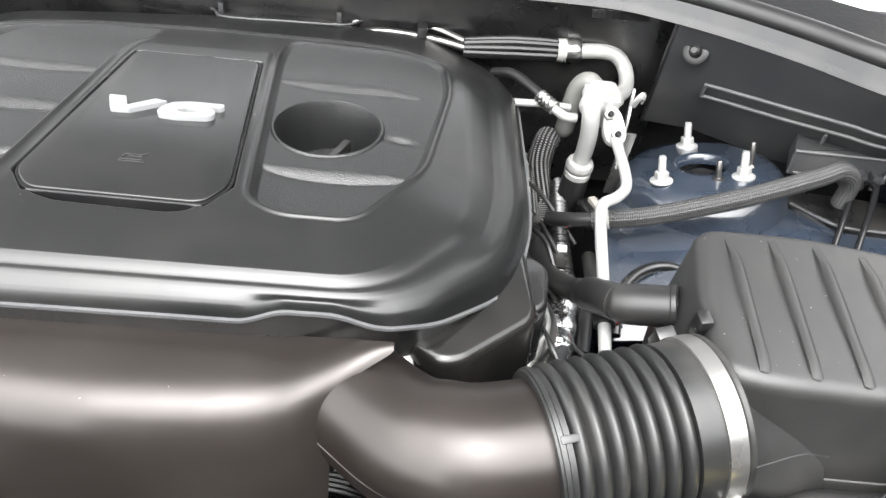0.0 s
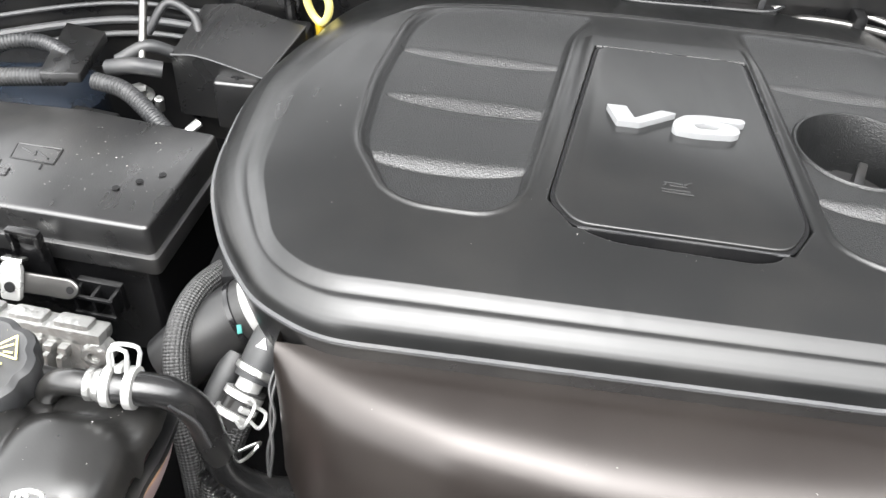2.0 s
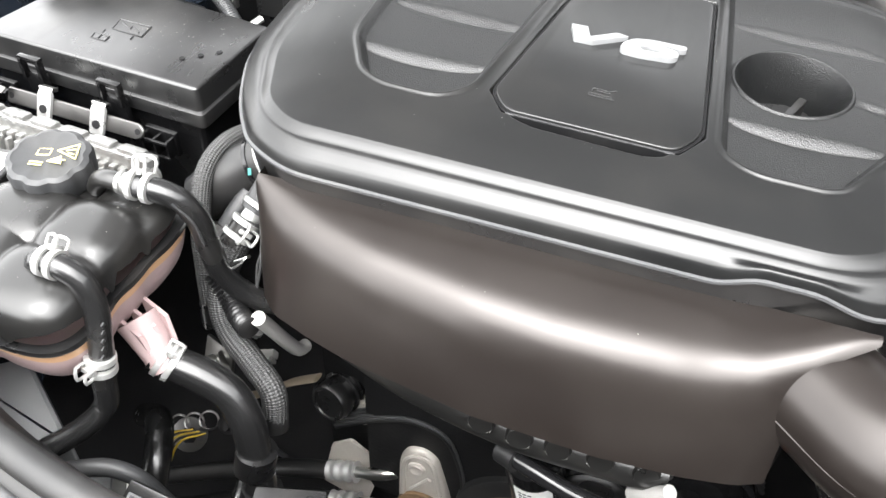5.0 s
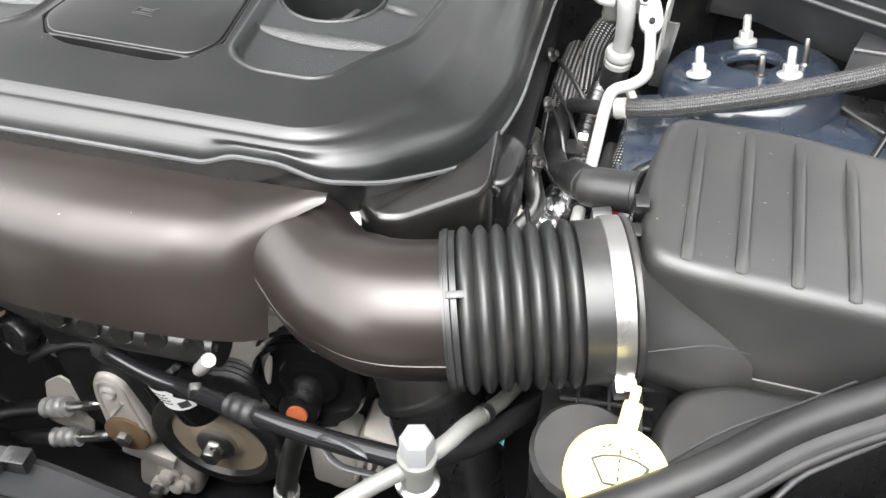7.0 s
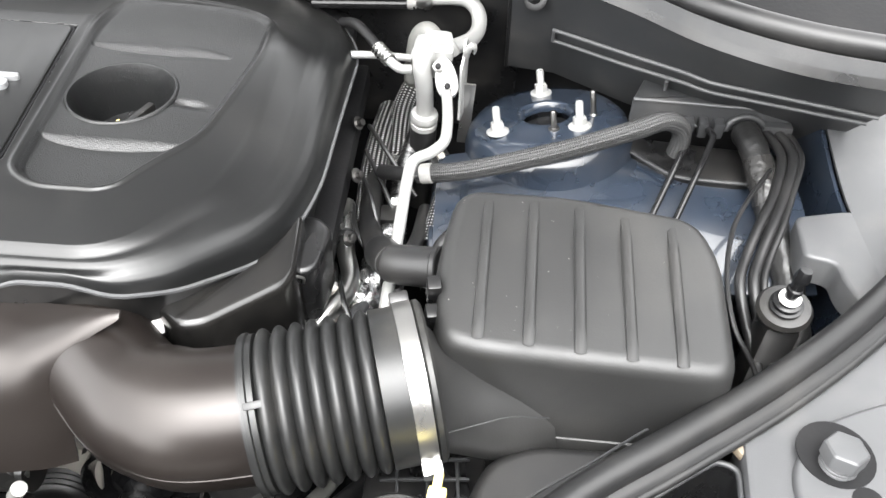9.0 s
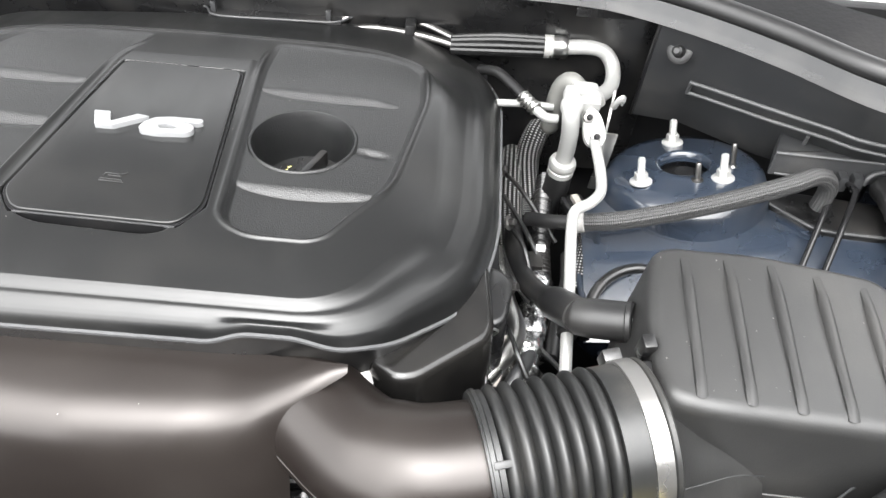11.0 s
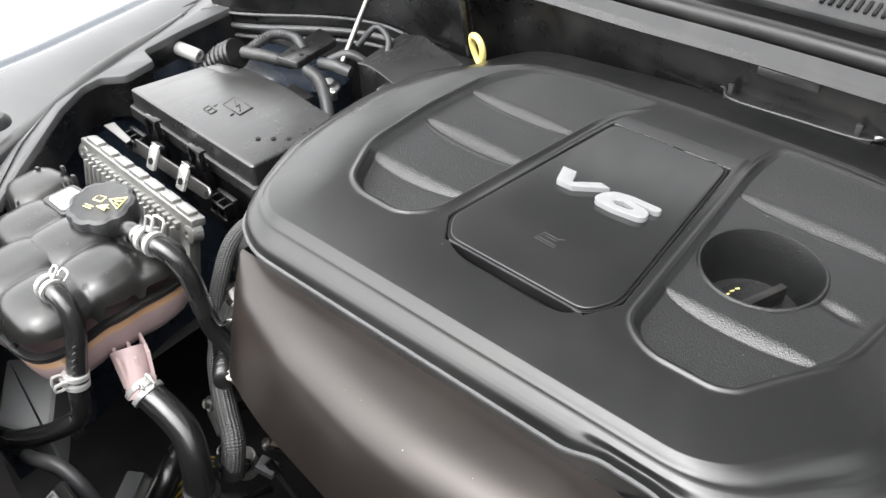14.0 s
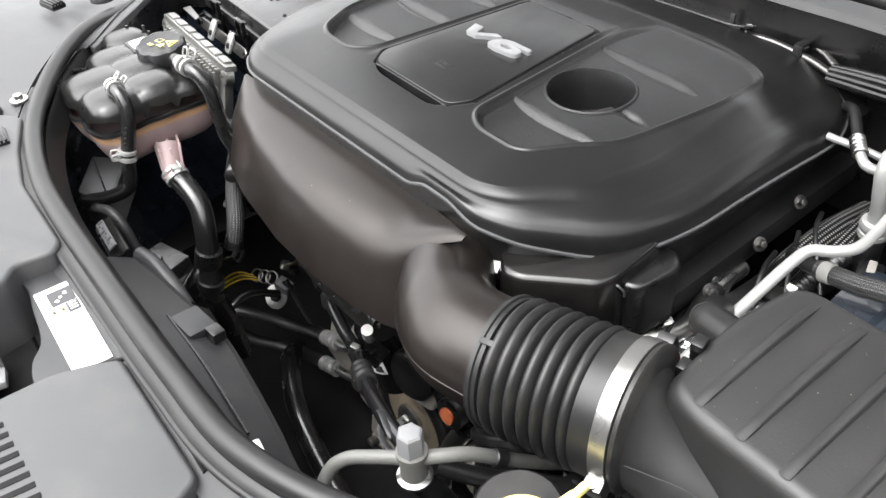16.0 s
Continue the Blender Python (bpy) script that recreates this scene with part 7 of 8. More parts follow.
part("rim", lathe([(0.030, -0.01), (0.055, -0.02), (0.057, 0.004), (0.054, 0.008), (0.050, 0.004), (0.046, -0.006), (0.034, -0.008), (0.030, 0.002), (0.018, 0.006), (0.012, 0.004)], B0, (0.05, -1, 0.10), 56), GLOSS, bp)
part("nose", lathe([(0.020, 0.0), (0.020, 0.014), (0.016, 0.016)], (-0.052, 0.412, 0.694), (0.05, -1, 0.15), 28), PLASTIC, bp)
part("plug", lathe([(0.0105, 0.014), (0.0105, 0.019), (0.0001, 0.0195)], (-0.052, 0.412, 0.694), (0.05, -1, 0.15), 22), ORANGE, bp)

can = thing("labelled_canister", (-0.17, 0.38, 0.70), "black canister with a white barcode label", "canister")
part("body", lathe([(0.028, -0.05), (0.028, 0.05), (0.024, 0.054)], (-0.176, 0.405, 0.70), (-0.15, -0.15, 1), 32), GLOSS, can)
lb = Geo()
qm = aim((-0.176, 0.405, 0.70), (-0.15, -0.15, 1))
inv = qm.to_3x3().inverted() @ Vector((0.1, -1, 0.2))
mid_a = math.atan2(inv.y, inv.x)
sheet(lambda u, v: tuple(qm @ Vector((0.0284 * math.cos(mid_a + (u - 0.5) * 1.3), 0.0284 * math.sin(mid_a + (u - 0.5) * 1.3), -0.012 + 0.040 * v))), [k / 8 for k in range(9)], [0, 1], lb)
lbl = part("label", lb, LABEL, can, "white printed label")
bars = Geo()
for k in range(9):
    a = mid_a + (0.12 + 0.035 * k) * 1.2
    block((0.0006, 0.0007 + 0.0004 * (k % 3), 0.011), qm @ pose(0, 0, 0, 0, 0, math.degrees(a)) @ pose(0.0287, 0, -0.002), 0.0, bars)
for k in range(4):
    for j in range(3):
        a = mid_a - 0.10 - 0.16 * j
        block((0.0006, 0.0034, 0.0012), qm @ pose(0, 0, 0, 0, 0, math.degrees(a)) @ pose(0.0287, 0, 0.020 - 0.006 * k), 0.0, bars)
part("print", bars, GREYINK, lbl)

sens = thing("round_housing", (-0.42, 0.45, 0.62), "black ribbed round plastic housing on the engine front", "housing")
DRUM, DRUM_AXIS = (-0.4000, 0.462, 0.650), (-0.25, -1, 0.25)
part("drum", lathe([(0.020, -0.05), (0.0215, -0.048), (0.0215, 0.010), (0.0230, 0.012), (0.0230, 0.022), (0.0205, 0.026), (0.0175, 0.0262), (0.0165, 0.0250), (0.0001, 0.0252)], DRUM, DRUM_AXIS, 40), PLASTIC, sens)
for k in range(4):
    q = Vector(DRUM) + Vector(DRUM_AXIS).normalized() * (-0.024 + 0.008 * k)
    part("rib", lathe([(0.0212, 0), (0.0240, 0.001), (0.0240, 0.003), (0.0212, 0.004)], q, DRUM_AXIS, 32), PLASTIC, sens)

for k, (p, e) in enumerate((((-0.396, 0.437, 0.527), (-0.345, 0.440, 0.545)), ((-0.390, 0.424, 0.482), (-0.335, 0.430, 0.497)))):
    ft = thing("crimped_hose", p, "black hose with a crimped steel end and pipe", "hose", "crimped hoses")
    d = (Vector(e) - Vector(p)).normalized()
    g = tube([tuple(Vector(p) - d * 0.018), tuple(Vector(p) + d * 0.018)], lambda s, w: 0.0118 + 0.0008 * math.cos(s * 520), 20, 0.001)
    part("ferrule", g, WHITEALU, ft)
    part("pipe", tube([tuple(Vector(p) + d * 0.012), e, tuple(Vector(e) + Vector((0.03, 0.02, 0.0)))], 0.0072, 14), STEEL, ft)
    part("hose", tube([tuple(Vector(p) - d * 0.012), tuple(Vector(p) - d * 0.06), (p[0] - 0.13, p[1] - 0.012, p[2] - 0.05), (p[0] - 0.22, p[1] - 0.05, p[2] - 0.06), (-0.72, 0.34, 0.44 + 0.03 * k)], 0.0105, 16), RUBBER, ft)
solo("sheet_bracket", prism([(-0.03, -0.04), (0.03, -0.05), (0.034, 0.03), (-0.01, 0.05), (-0.03, 0.03)], 0, 0.003, 0.001, 1, r=0.004, at=Matrix.Translation((-0.392, 0.452, 0.513)) @ pose(0, 0, 0, 80, 10, 0)), DIRTY, "dull sheet metal bracket behind the hose ends", "bracket")

cable = thing("engine_harness", (-0.05, 0.30, 0.80), "glossy black wiring harness across the engine front", "harness")
route = [(-0.205, 0.356, 0.806), (-0.185, 0.346, 0.812), (-0.145, 0.334, 0.812), (-0.110, 0.325, 0.818), (-0.072, 0.308, 0.840), (-0.033, 0.290, 0.864), (0.012, 0.272, 0.885), (0.058, 0.257, 0.905), (0.102, 0.246, 0.922)]
part("cable", tube(route, 0.0072, 16), GLOSS, cable)
part("boot", tube([(-0.046, 0.296, 0.857), (-0.033, 0.290, 0.864), (-0.018, 0.284, 0.871)], lambda s, w: 0.0100 + 0.0006 * math.cos(s * 500), 20, 0.001), RUBBER, cable)
part("boot", tube([(-0.205, 0.356, 0.806), (-0.19, 0.348, 0.811)], 0.0105, 14), RUBBER, cable)
part("strap", tube([(0.035, 0.262, 0.897), (0.05, 0.256, 0.912), (0.075, 0.247, 0.917), (0.085, 0.25, 0.905)], 0.0028, 8, flat=0.5), TRIM, cable)
part("strap", tube([(0.038, 0.262, 0.893), (0.055, 0.250, 0.890), (0.085, 0.244, 0.898)], 0.0028, 8, flat=0.5), TRIM, cable)
part("clip", block((0.010, 0.008, 0.012), pose(-0.092, 0.316, 0.834, 0, 20, 30), 0.002), STEEL, cable)
solo("white_pipe", tube([(-0.101, 0.341, 0.826), (-0.090, 0.333, 0.845), (-0.079, 0.327, 0.864)], 0.0060, 16), CLEAR, "milky white plastic pipe below the intake cover", "pipe")
solo("harness_plug", block((0.03, 0.02, 0.02), pose(-0.125, 0.355, 0.775, 0, 30, 20), 0.003), PLASTIC, "black harness plug behind the white pipe", "connector")

fit = thing("ac_service_port", (0.112, 0.242, 0.90), "pale aluminium service port with a hexagonal cap", "service port")
part("body", lathe([(0.008, -0.035), (0.0105, -0.033), (0.0105, -0.006), (0.0125, -0.004), (0.0125, 0.0)], (0.112, 0.242, 0.938), (0, 0.02, 1), 26), DIECAST, fit)
part("cap", prism(hexagon(0.0108), 0.0, 0.022, 0.004, 3, at=aim((0.112, 0.242, 0.938), (0, 0.02, 1), 15)), PALEGREY, fit, "milky hexagonal plastic cap", 25)
part("collar", lathe([(0.011, 0), (0.0145, 0.001), (0.0145, 0.004), (0.011, 0.006)], (0.112, 0.242, 0.903), (0, 0.02, 1), 26), STEEL, fit)
front_pipe = thing("ac_front_pipe", (0.11, 0.24, 0.90), "pale aluminium pipe bending round the service port", "pipe")
part("pipe", tube([(0.075, 0.120, 0.80), (0.068, 0.160, 0.85), (0.062, 0.190, 0.898), (0.068, 0.206, 0.914), (0.085, 0.222, 0.920), (0.112, 0.244, 0.926), (0.126, 0.258, 0.930), (0.136, 0.280, 0.922), (0.146, 0.315, 0.892), (0.155, 0.352, 0.862), (0.168, 0.42, 0.81)], 0.0058, 16), DIECAST, front_pipe)
part("band", lathe([(0.0060, 0), (0.0072, 0.001), (0.0072, 0.012), (0.0060, 0.013)], (0.1415, 0.297, 0.908), (0.25, 0.75, -0.6), 16), RUBBER, front_pipe)
solo("black_hose", tube([(0.115, 0.26, 0.905), (0.14, 0.29, 0.885), (0.165, 0.335, 0.86), (0.19, 0.39, 0.82)], 0.008, 12), RUBBER, "black hose running beside the aluminium pipe", "hose")
solo("drain_hose", tube([(0.112, 0.243, 0.905), (0.118, 0.252, 0.88), (0.116, 0.27, 0.83), (0.10, 0.29, 0.72)], 0.011, 14), RUBBER, "black hose falling below the service port", "hose")
ld = thing("lower_duct", (0.10, 0.36, 0.70), "dark plastic duct falling below the intake elbow", "duct")
part("pipe", tube([(0.06, 0.40, 0.86), (0.09, 0.375, 0.81), (0.12, 0.34, 0.73), (0.14, 0.31, 0.60)], 0.042, 28), PLASTIC, ld)
part("flange", lathe([(0.042, 0), (0.046, 0.001), (0.046, 0.007), (0.042, 0.008)], (0.085, 0.379, 0.82), (0.5, -0.4, -0.8), 32), PLASTIC, ld)
part("mould_seam", tube([(0.052, 0.362, 0.850), (0.080, 0.336, 0.795), (0.108, 0.301, 0.720), (0.126, 0.272, 0.60)], 0.0012, 6), PLASTIC, ld)

sp = thing("coolant_stub", (-0.085, 0.41, 0.52), "bare steel coolant stub with a spring clamp", "pipe")
part("pipe", tube([(-0.060, 0.425, 0.635), (-0.072, 0.410, 0.600), (-0.084, 0.402, 0.545), (-0.088, 0.40, 0.50)], 0.0125, 18), STEEL, sp)
spring_clamp((-0.088, 0.401, 0.515), (0.1, 0.1, 1), 0.0135, 180)
solo("lower_hose", tube([(-0.088, 0.400, 0.512), (-0.09, 0.40, 0.46), (-0.10, 0.40, 0.40)], 0.0135, 16), RUBBER, "black hose below the steel stub", "hose")
pump = thing("pump_casting", (0.0, 0.44, 0.42), "oily cast aluminium pump housing", "pump")
part("casting", block((0.055, 0.05, 0.09), pose(-0.035, 0.445, 0.56, 0, 0, 0), 0.01), DIRTY, pump)
part("casting", block((0.075, 0.06, 0.075), pose(0.03, 0.45, 0.595, 0, 12, 0), 0.012), DIRTY, pump)
for k in range(7):
    part("rib", block((0.006, 0.02, 0.05), pose(0.0 + 0.011 * k, 0.418, 0.585 + 0.003 * k, 0, 12, 0), 0.002), DIRTY, pump)
for x, z in ((-0.272, 0.425), (-0.262, 0.405)):
    part("bolt_boss", lathe([(0.017, -0.03), (0.016, 0.0), (0.010, 0.001), (0.009, 0.010), (0.006, 0.012)], (x, 0.432, z), (0, -1, 0.2), 18), DIRTY, pump)
part("bracket", block((0.07, 0.03, 0.03), pose(-0.29, 0.445, 0.462, 0, 20, 0), 0.006), DIRTY, pump)
part("support_web", prism([(-0.02, -0.06), (0.03, -0.05), (0.045, 0.05), (0.0, 0.07), (-0.03, 0.03)], 0, 0.01, 0.003, 2, r=0.01, at=Matrix.Translation((-0.125, 0.425, 0.70)) @ pose(0, 0, 0, 78, 0, 0)), DIRTY, pump)
part("ribbed_pulley", lathe([(0.030, -0.02)] + [(0.034 - 0.002 * (k % 2), -0.018 + 0.003 * k) for k in range(10)] + [(0.028, 0.012)], (-0.125, 0.405, 0.70), (0.1, -1, 0.1), 40), RUBBER, pump)

# ---- left low: connectors and small hoses ----
cn = thing("large_connector", (-0.50, 0.29, 0.64), "grey wiring connector with yellow wires", "connector")
part("body", block((0.046, 0.034, 0.030), pose(-0.5761, 0.3140, 0.5845, 12, -10, 25), 0.004), DIECAST, cn)
part("shell", block((0.026, 0.038, 0.024), pose(-0.6061, 0.3020, 0.5865, 12, -10, 25), 0.004), PALEGREY, cn)
part("label", block((0.018, 0.014, 0.0008), pose(-0.5721, 0.3140, 0.6010, 12, -10, 25), 0.0002), LABEL, cn, "small white label")
for k in range(5):
    part("wire", tube([(-0.5601 + 0.003 * k, 0.3240, 0.5905), (-0.5852 + 0.004 * k, 0.3827, 0.5777 - 0.001 * k), (-0.5632 + 0.004 * k, 0.4047, 0.5737)], 0.0013, 8), YELLOW if k % 2 == 0 else RUBBER, cn)
solo("grey_hose", tube([(-0.47, 0.265, 0.665), (-0.43, 0.245, 0.66), (-0.38, 0.235, 0.665), (-0.33, 0.225, 0.66), (-0.29, 0.205, 0.63)], 0.011, 14), RUBBER, "dull black hose along the radiator", "hose")
bd = thing("bare_connector", (-0.53, 0.44, 0.545), "small pale connector block low in the bay", "connector")
part("body", block((0.026, 0.02, 0.018), pose(-0.526, 0.436, 0.556, 10, 20, 20), 0.003), PALEGREY, bd)
for k in range(3):
    part("ring", lathe([(0.010, 0), (0.012, 0.001), (0.012, 0.003), (0.010, 0.004)], (-0.565 - 0.018 * k, 0.435 - 0.005 * k, 0.548 - 0.006 * k), (0.3, -0.6, 0.7), 18, caps=False), DULL, bd)
solo("vent_hose", tube([(-0.505, 0.205, 0.845), (-0.480, 0.205, 0.862), (-0.455, 0.213, 0.866), (-0.435, 0.217, 0.855), (-0.42, 0.220, 0.82), (-0.40, 0.225, 0.78)], 0.0065, 12), TRIM, "thin grey hose looping below the seal", "hose")
tag = thing("printed_plate", (-0.39, 0.19, 0.865), "pale printed plate on a black bracket", "plate")
part("plate", block((0.056, 0.011, 0.002), pose(-0.395, 0.188, 0.880, 28, 0, -6), 0.0008), PALEGREY, tag)
part("bracket", block((0.075, 0.024, 0.006), pose(-0.392, 0.192, 0.872, 28, 0, -6), 0.002), PLASTIC, tag)
for k in range(9):
    part("print", block((0.0030, 0.0020 + 0.004 * (k % 3 == 0), 0.0006), pose(-0.395, 0.188, 0.880, 28, 0, -6) @ pose(-0.024 + 0.006 * k, 0.0012 - 0.0024 * (k % 2), 0.0012), 0), GREYINK, tag)
solo("shroud_hose", tube([(-0.345, 0.205, 0.872), (-0.315, 0.210, 0.872), (-0.28, 0.212, 0.862), (-0.245, 0.210, 0.855)], 0.009, 12), TRIM, "grey hose resting on the fan shroud", "hose")
brk2 = thing("latch_bracket", (-0.31, 0.21, 0.86), "black plastic bracket on the fan shroud", "bracket")
part("plate", block((0.05, 0.035, 0.020), pose(-0.322, 0.222, 0.862, 0, 0, 15), 0.003), PLASTIC, brk2)
part("boss", lathe([(0.006, 0), (0.006, 0.004), (0.004, 0.004)], (-0.318, 0.215, 0.873), (0, -0.3, 1), 12), TRIM, brk2)
for p in ((-0.455, 0.395, 0.78), (-0.47, 0.36, 0.70)):
    bb = thing("dark_bolt", p, "dark flanged bolt low beside the reservoir", "bolt", "dark bolts")
    part("head", lathe([(0.011, 0), (0.011, 0.003), (0.007, 0.004), (0.007, 0.010), (0.005, 0.011)], p, (-0.2, -0.7, 0.7), 18), DARK, bb)

# ---- radiator cover, label, slats, fan shroud ----
rad = thing("radiator_cover", (-0.2, 0.05, 0.90), "weathered grey-black plastic radiator cover with slots", "radiator cover")
part("left_plate", prism([(-0.92, -0.16), (-0.252, -0.16), (-0.255, 0.032), (-0.2595, 0.066), (-0.2785, 0.083), (-0.2715, 0.118), (-0.284, 0.1285), (-0.41, 0.134), (-0.48, 0.152), (-0.555, 0.180), (-0.72, 0.07)], 0.90, 0.9725, 0.005, 4, r=0.008), GREYPAINT, rad)
part("label_plate", prism([(-0.306, 0.075), (-0.262, 0.082), (-0.235, 0.076), (-0.200, 0.071), (-0.182, 0.066), (-0.168, 0.053), (-0.150, 0.047), (-0.12, 0.045), (-0.11, 0.123), (-0.306, 0.127)], 0.90, 0.952, 0.003, 2, r=0.008), TRIM, rad)
part("right_plate", prism([(-0.150, -0.16), (0.06, -0.16), (0.060, 0.06), (0.040, 0.106), (-0.112, 0.112), (-0.135, 0.062)], 0.90, 0.9585, 0.004, 3, r=0.008), GREYPAINT, rad)
part("ledge", sheet(lambda u, v: (-0.46 + 0.56 * u, 0.100 + 0.034 * v, 0.948 + 0.014 * v), [k / 20 for k in range(21)], [0, 0.5, 1], double=0.003), TRIM, rad)
# near-black bars laid on the plate in place of open, shaded slots
for k in range(11):
    part("slot", block((0.060, 0.0055, 0.002), pose(-0.1236 + 0.01207 * k, -0.0156 + 0.00006 * k, 0.9582, 0, 0, -98.5), 0.0003), DARK, rad)
part("joint", tube([(-0.272, 0.128, 0.9545), (-0.2, 0.126, 0.9535), (-0.112, 0.124, 0.9535), (0.036, 0.113, 0.953)], 0.0022, 6, 0.01), DARK, rad, "dark gap along the seal")

part("joint", tube([(-0.137, 0.058, 0.9525), (-0.112, 0.116, 0.9535)], 0.0022, 6), DARK, rad)
part("latch_well", prism([(-0.306, -0.16), (-0.150, -0.16), (-0.150, 0.06), (-0.306, 0.07)], 0.86, 0.90, 0.002, 1), DARK, rad)
lat = thing("hood_latch", (-0.24, 0.02, 0.90), "dirty metal hood latch in its well", "latch")
part("plate", prism([(-0.245, -0.04), (-0.175, -0.05), (-0.168, 0.012), (-0.195, 0.020), (-0.205, 0.034), (-0.238, 0.036)], 0.918, 0.924, 0.001, 1, r=0.005), DULL, lat)
part("claw", prism([(-0.240, 0.000), (-0.214, -0.004), (-0.206, 0.012), (-0.216, 0.018), (-0.222, 0.010), (-0.230, 0.014), (-0.234, 0.030), (-0.242, 0.026)], 0.926, 0.932, 0.001, 1, r=0.003), DIECAST, lat)
part("claw", prism([(-0.205, -0.020), (-0.180, -0.016), (-0.176, 0.002), (-0.188, 0.006), (-0.192, -0.004), (-0.206, -0.006)], 0.930, 0.938, 0.001, 1, r=0.003), STEEL, lat)
part("hook", tube([(-0.236, 0.024, 0.934), (-0.226, 0.034, 0.944), (-0.212, 0.030, 0.946), (-0.205, 0.014, 0.940), (-0.206, -0.004, 0.932)], 0.0042, 12), DULL, lat)
part("spring", tube([(-0.232 + 0.0011 * k, -0.018 + 0.005 * math.sin(1.57 * k), 0.935 + 0.005 * math.cos(1.57 * k)) for k in range(40)], 0.0009, 6, 0.002), STEEL, lat)
for x, y in ((-0.226, 0.004), (-0.190, -0.012), (-0.183, 0.008)):
    part("rivet", lathe([(0.006, 0), (0.006, 0.003), (0.004, 0.0045), (0.0001, 0.005)], (x, y, 0.932), (0, 0, 1), 16), DULL, lat)
part("side_tag", block((0.020, 0.012, 0.008), pose(-0.192, 0.026, 0.930, 0, 0, -15), 0.002), PALEGREY, lat)
sticker = thing("warning_label", (-0.186, 0.096, 0.952), "white paper label with grey and yellow panels", "label")
lm = pose(-0.186, 0.0955, 0.9529, 0, 0, -3.5)
part("paper", block((0.124, 0.033, 0.0012), lm, 0.0004), LABEL, sticker)
part("grey_panel", block((0.022, 0.022, 0.0005), lm @ pose(-0.043, 0.004, 0.0008), 0), GREYINK, sticker)
part("grey_panel", block((0.015, 0.011, 0.0005), lm @ pose(-0.0235, 0.0095, 0.0008), 0), GREYINK, sticker)
for a, b in ((-0.0235, 0.0005), (-0.0235, -0.0075)):
    part("yellow_panel", block((0.010, 0.0062, 0.0005), lm @ pose(a, b, 0.0008), 0), YELLOWINK, sticker)
    part("print", block((0.004, 0.0026, 0.0005), lm @ pose(a, b, 0.0012), 0), GREYINK, sticker)
for k, (w, b) in enumerate(((0.010, 0.008), (0.007, 0.003), (0.011, -0.001))):
    part("print", block((w * 0.35, 0.0030, 0.0005), lm @ pose(-0.046 + 0.004 * k, b, 0.0012, 0, 0, 20 * k), 0), LABEL, sticker)
for k in range(3):
    part("print", block((0.0014, 0.007, 0.0005), lm @ pose(-0.028 + 0.004 * k, 0.0095, 0.0012), 0), LABEL, sticker)

shroud = thing("fan_shroud", (-0.1, 0.19, 0.84), "grey-black plastic radiator fan shroud with a curved edge", "fan shroud")
ARC = [(-0.34, 0.196), (-0.26, 0.204), (-0.165, 0.210), (-0.10, 0.203), (-0.03, 0.192), (0.04, 0.180), (0.12, 0.190), (0.22, 0.225)]
ARCP = [tuple(p) for p in spline([(x, y, 0) for x, y in ARC], 0.006)]
part("top", sheet(lambda u, v: (ARCP[int(round(u * (len(ARCP) - 1)))][0], 0.150 + (ARCP[int(round(u * (len(ARCP) - 1)))][1] - 0.150) * v, 0.905 - 0.030 * v), [k / 60 for k in range(61)], [0, 0.3, 0.6, 1], double=0.004), TRIM, shroud)
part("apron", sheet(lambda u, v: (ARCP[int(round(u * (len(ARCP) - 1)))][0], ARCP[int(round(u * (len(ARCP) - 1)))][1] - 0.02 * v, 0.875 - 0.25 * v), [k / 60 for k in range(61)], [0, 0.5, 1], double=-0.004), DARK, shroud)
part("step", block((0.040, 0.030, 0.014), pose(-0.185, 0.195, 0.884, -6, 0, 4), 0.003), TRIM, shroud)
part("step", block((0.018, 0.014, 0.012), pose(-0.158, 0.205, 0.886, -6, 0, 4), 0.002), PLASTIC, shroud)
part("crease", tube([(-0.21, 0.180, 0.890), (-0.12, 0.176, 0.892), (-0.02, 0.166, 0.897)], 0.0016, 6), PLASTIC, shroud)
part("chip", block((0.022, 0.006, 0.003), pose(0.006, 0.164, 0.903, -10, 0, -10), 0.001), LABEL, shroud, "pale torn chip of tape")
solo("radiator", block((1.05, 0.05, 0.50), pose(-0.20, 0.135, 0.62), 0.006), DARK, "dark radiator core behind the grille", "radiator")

# ---- washer filler and front right corner ----
wash = thing("washer_filler", (0.228, 0.25, 0.90), "yellow washer fluid cap on a black neck", "washer cap")
wn = Vector((0.0, -0.10, 1)).normalized()
wq = aim((0.230, 0.243, 0.963), wn)
part("neck", lathe([(0.030, -0.07), (0.032, -0.010), (0.033, -0.004), (0.030, 0.0), (0.020, 0.0)], (0.211, 0.258, 0.957), wn, 32), PLASTIC, wash)
wcap = part("cap", lathe([(0.028, -0.012), (0.0305, -0.010), (0.0305, 0.000), (0.0285, 0.004), (0.022, 0.0062), (0.0001, 0.0072)], (0.230, 0.243, 0.963), wn, 44), WASHER, wash, "bright yellow cap with a washer symbol")
part("tab", block((0.012, 0.022, 0.006), wq @ pose(0.004, 0.036, 0.0, 0, 0, -8), 0.002), WASHER, wcap)
part("tab_tip", block((0.006, 0.016, 0.006), wq @ pose(0.005, 0.048, 0.004, 15, 0, -8), 0.002), WASHER, wcap)
sym = Geo()
outl = [(-0.0155, 0.003), (-0.008, -0.0105), (0.009, -0.0105), (0.0165, 0.003), (0.010, 0.0062), (0.0, 0.0075), (-0.009, 0.0062)]
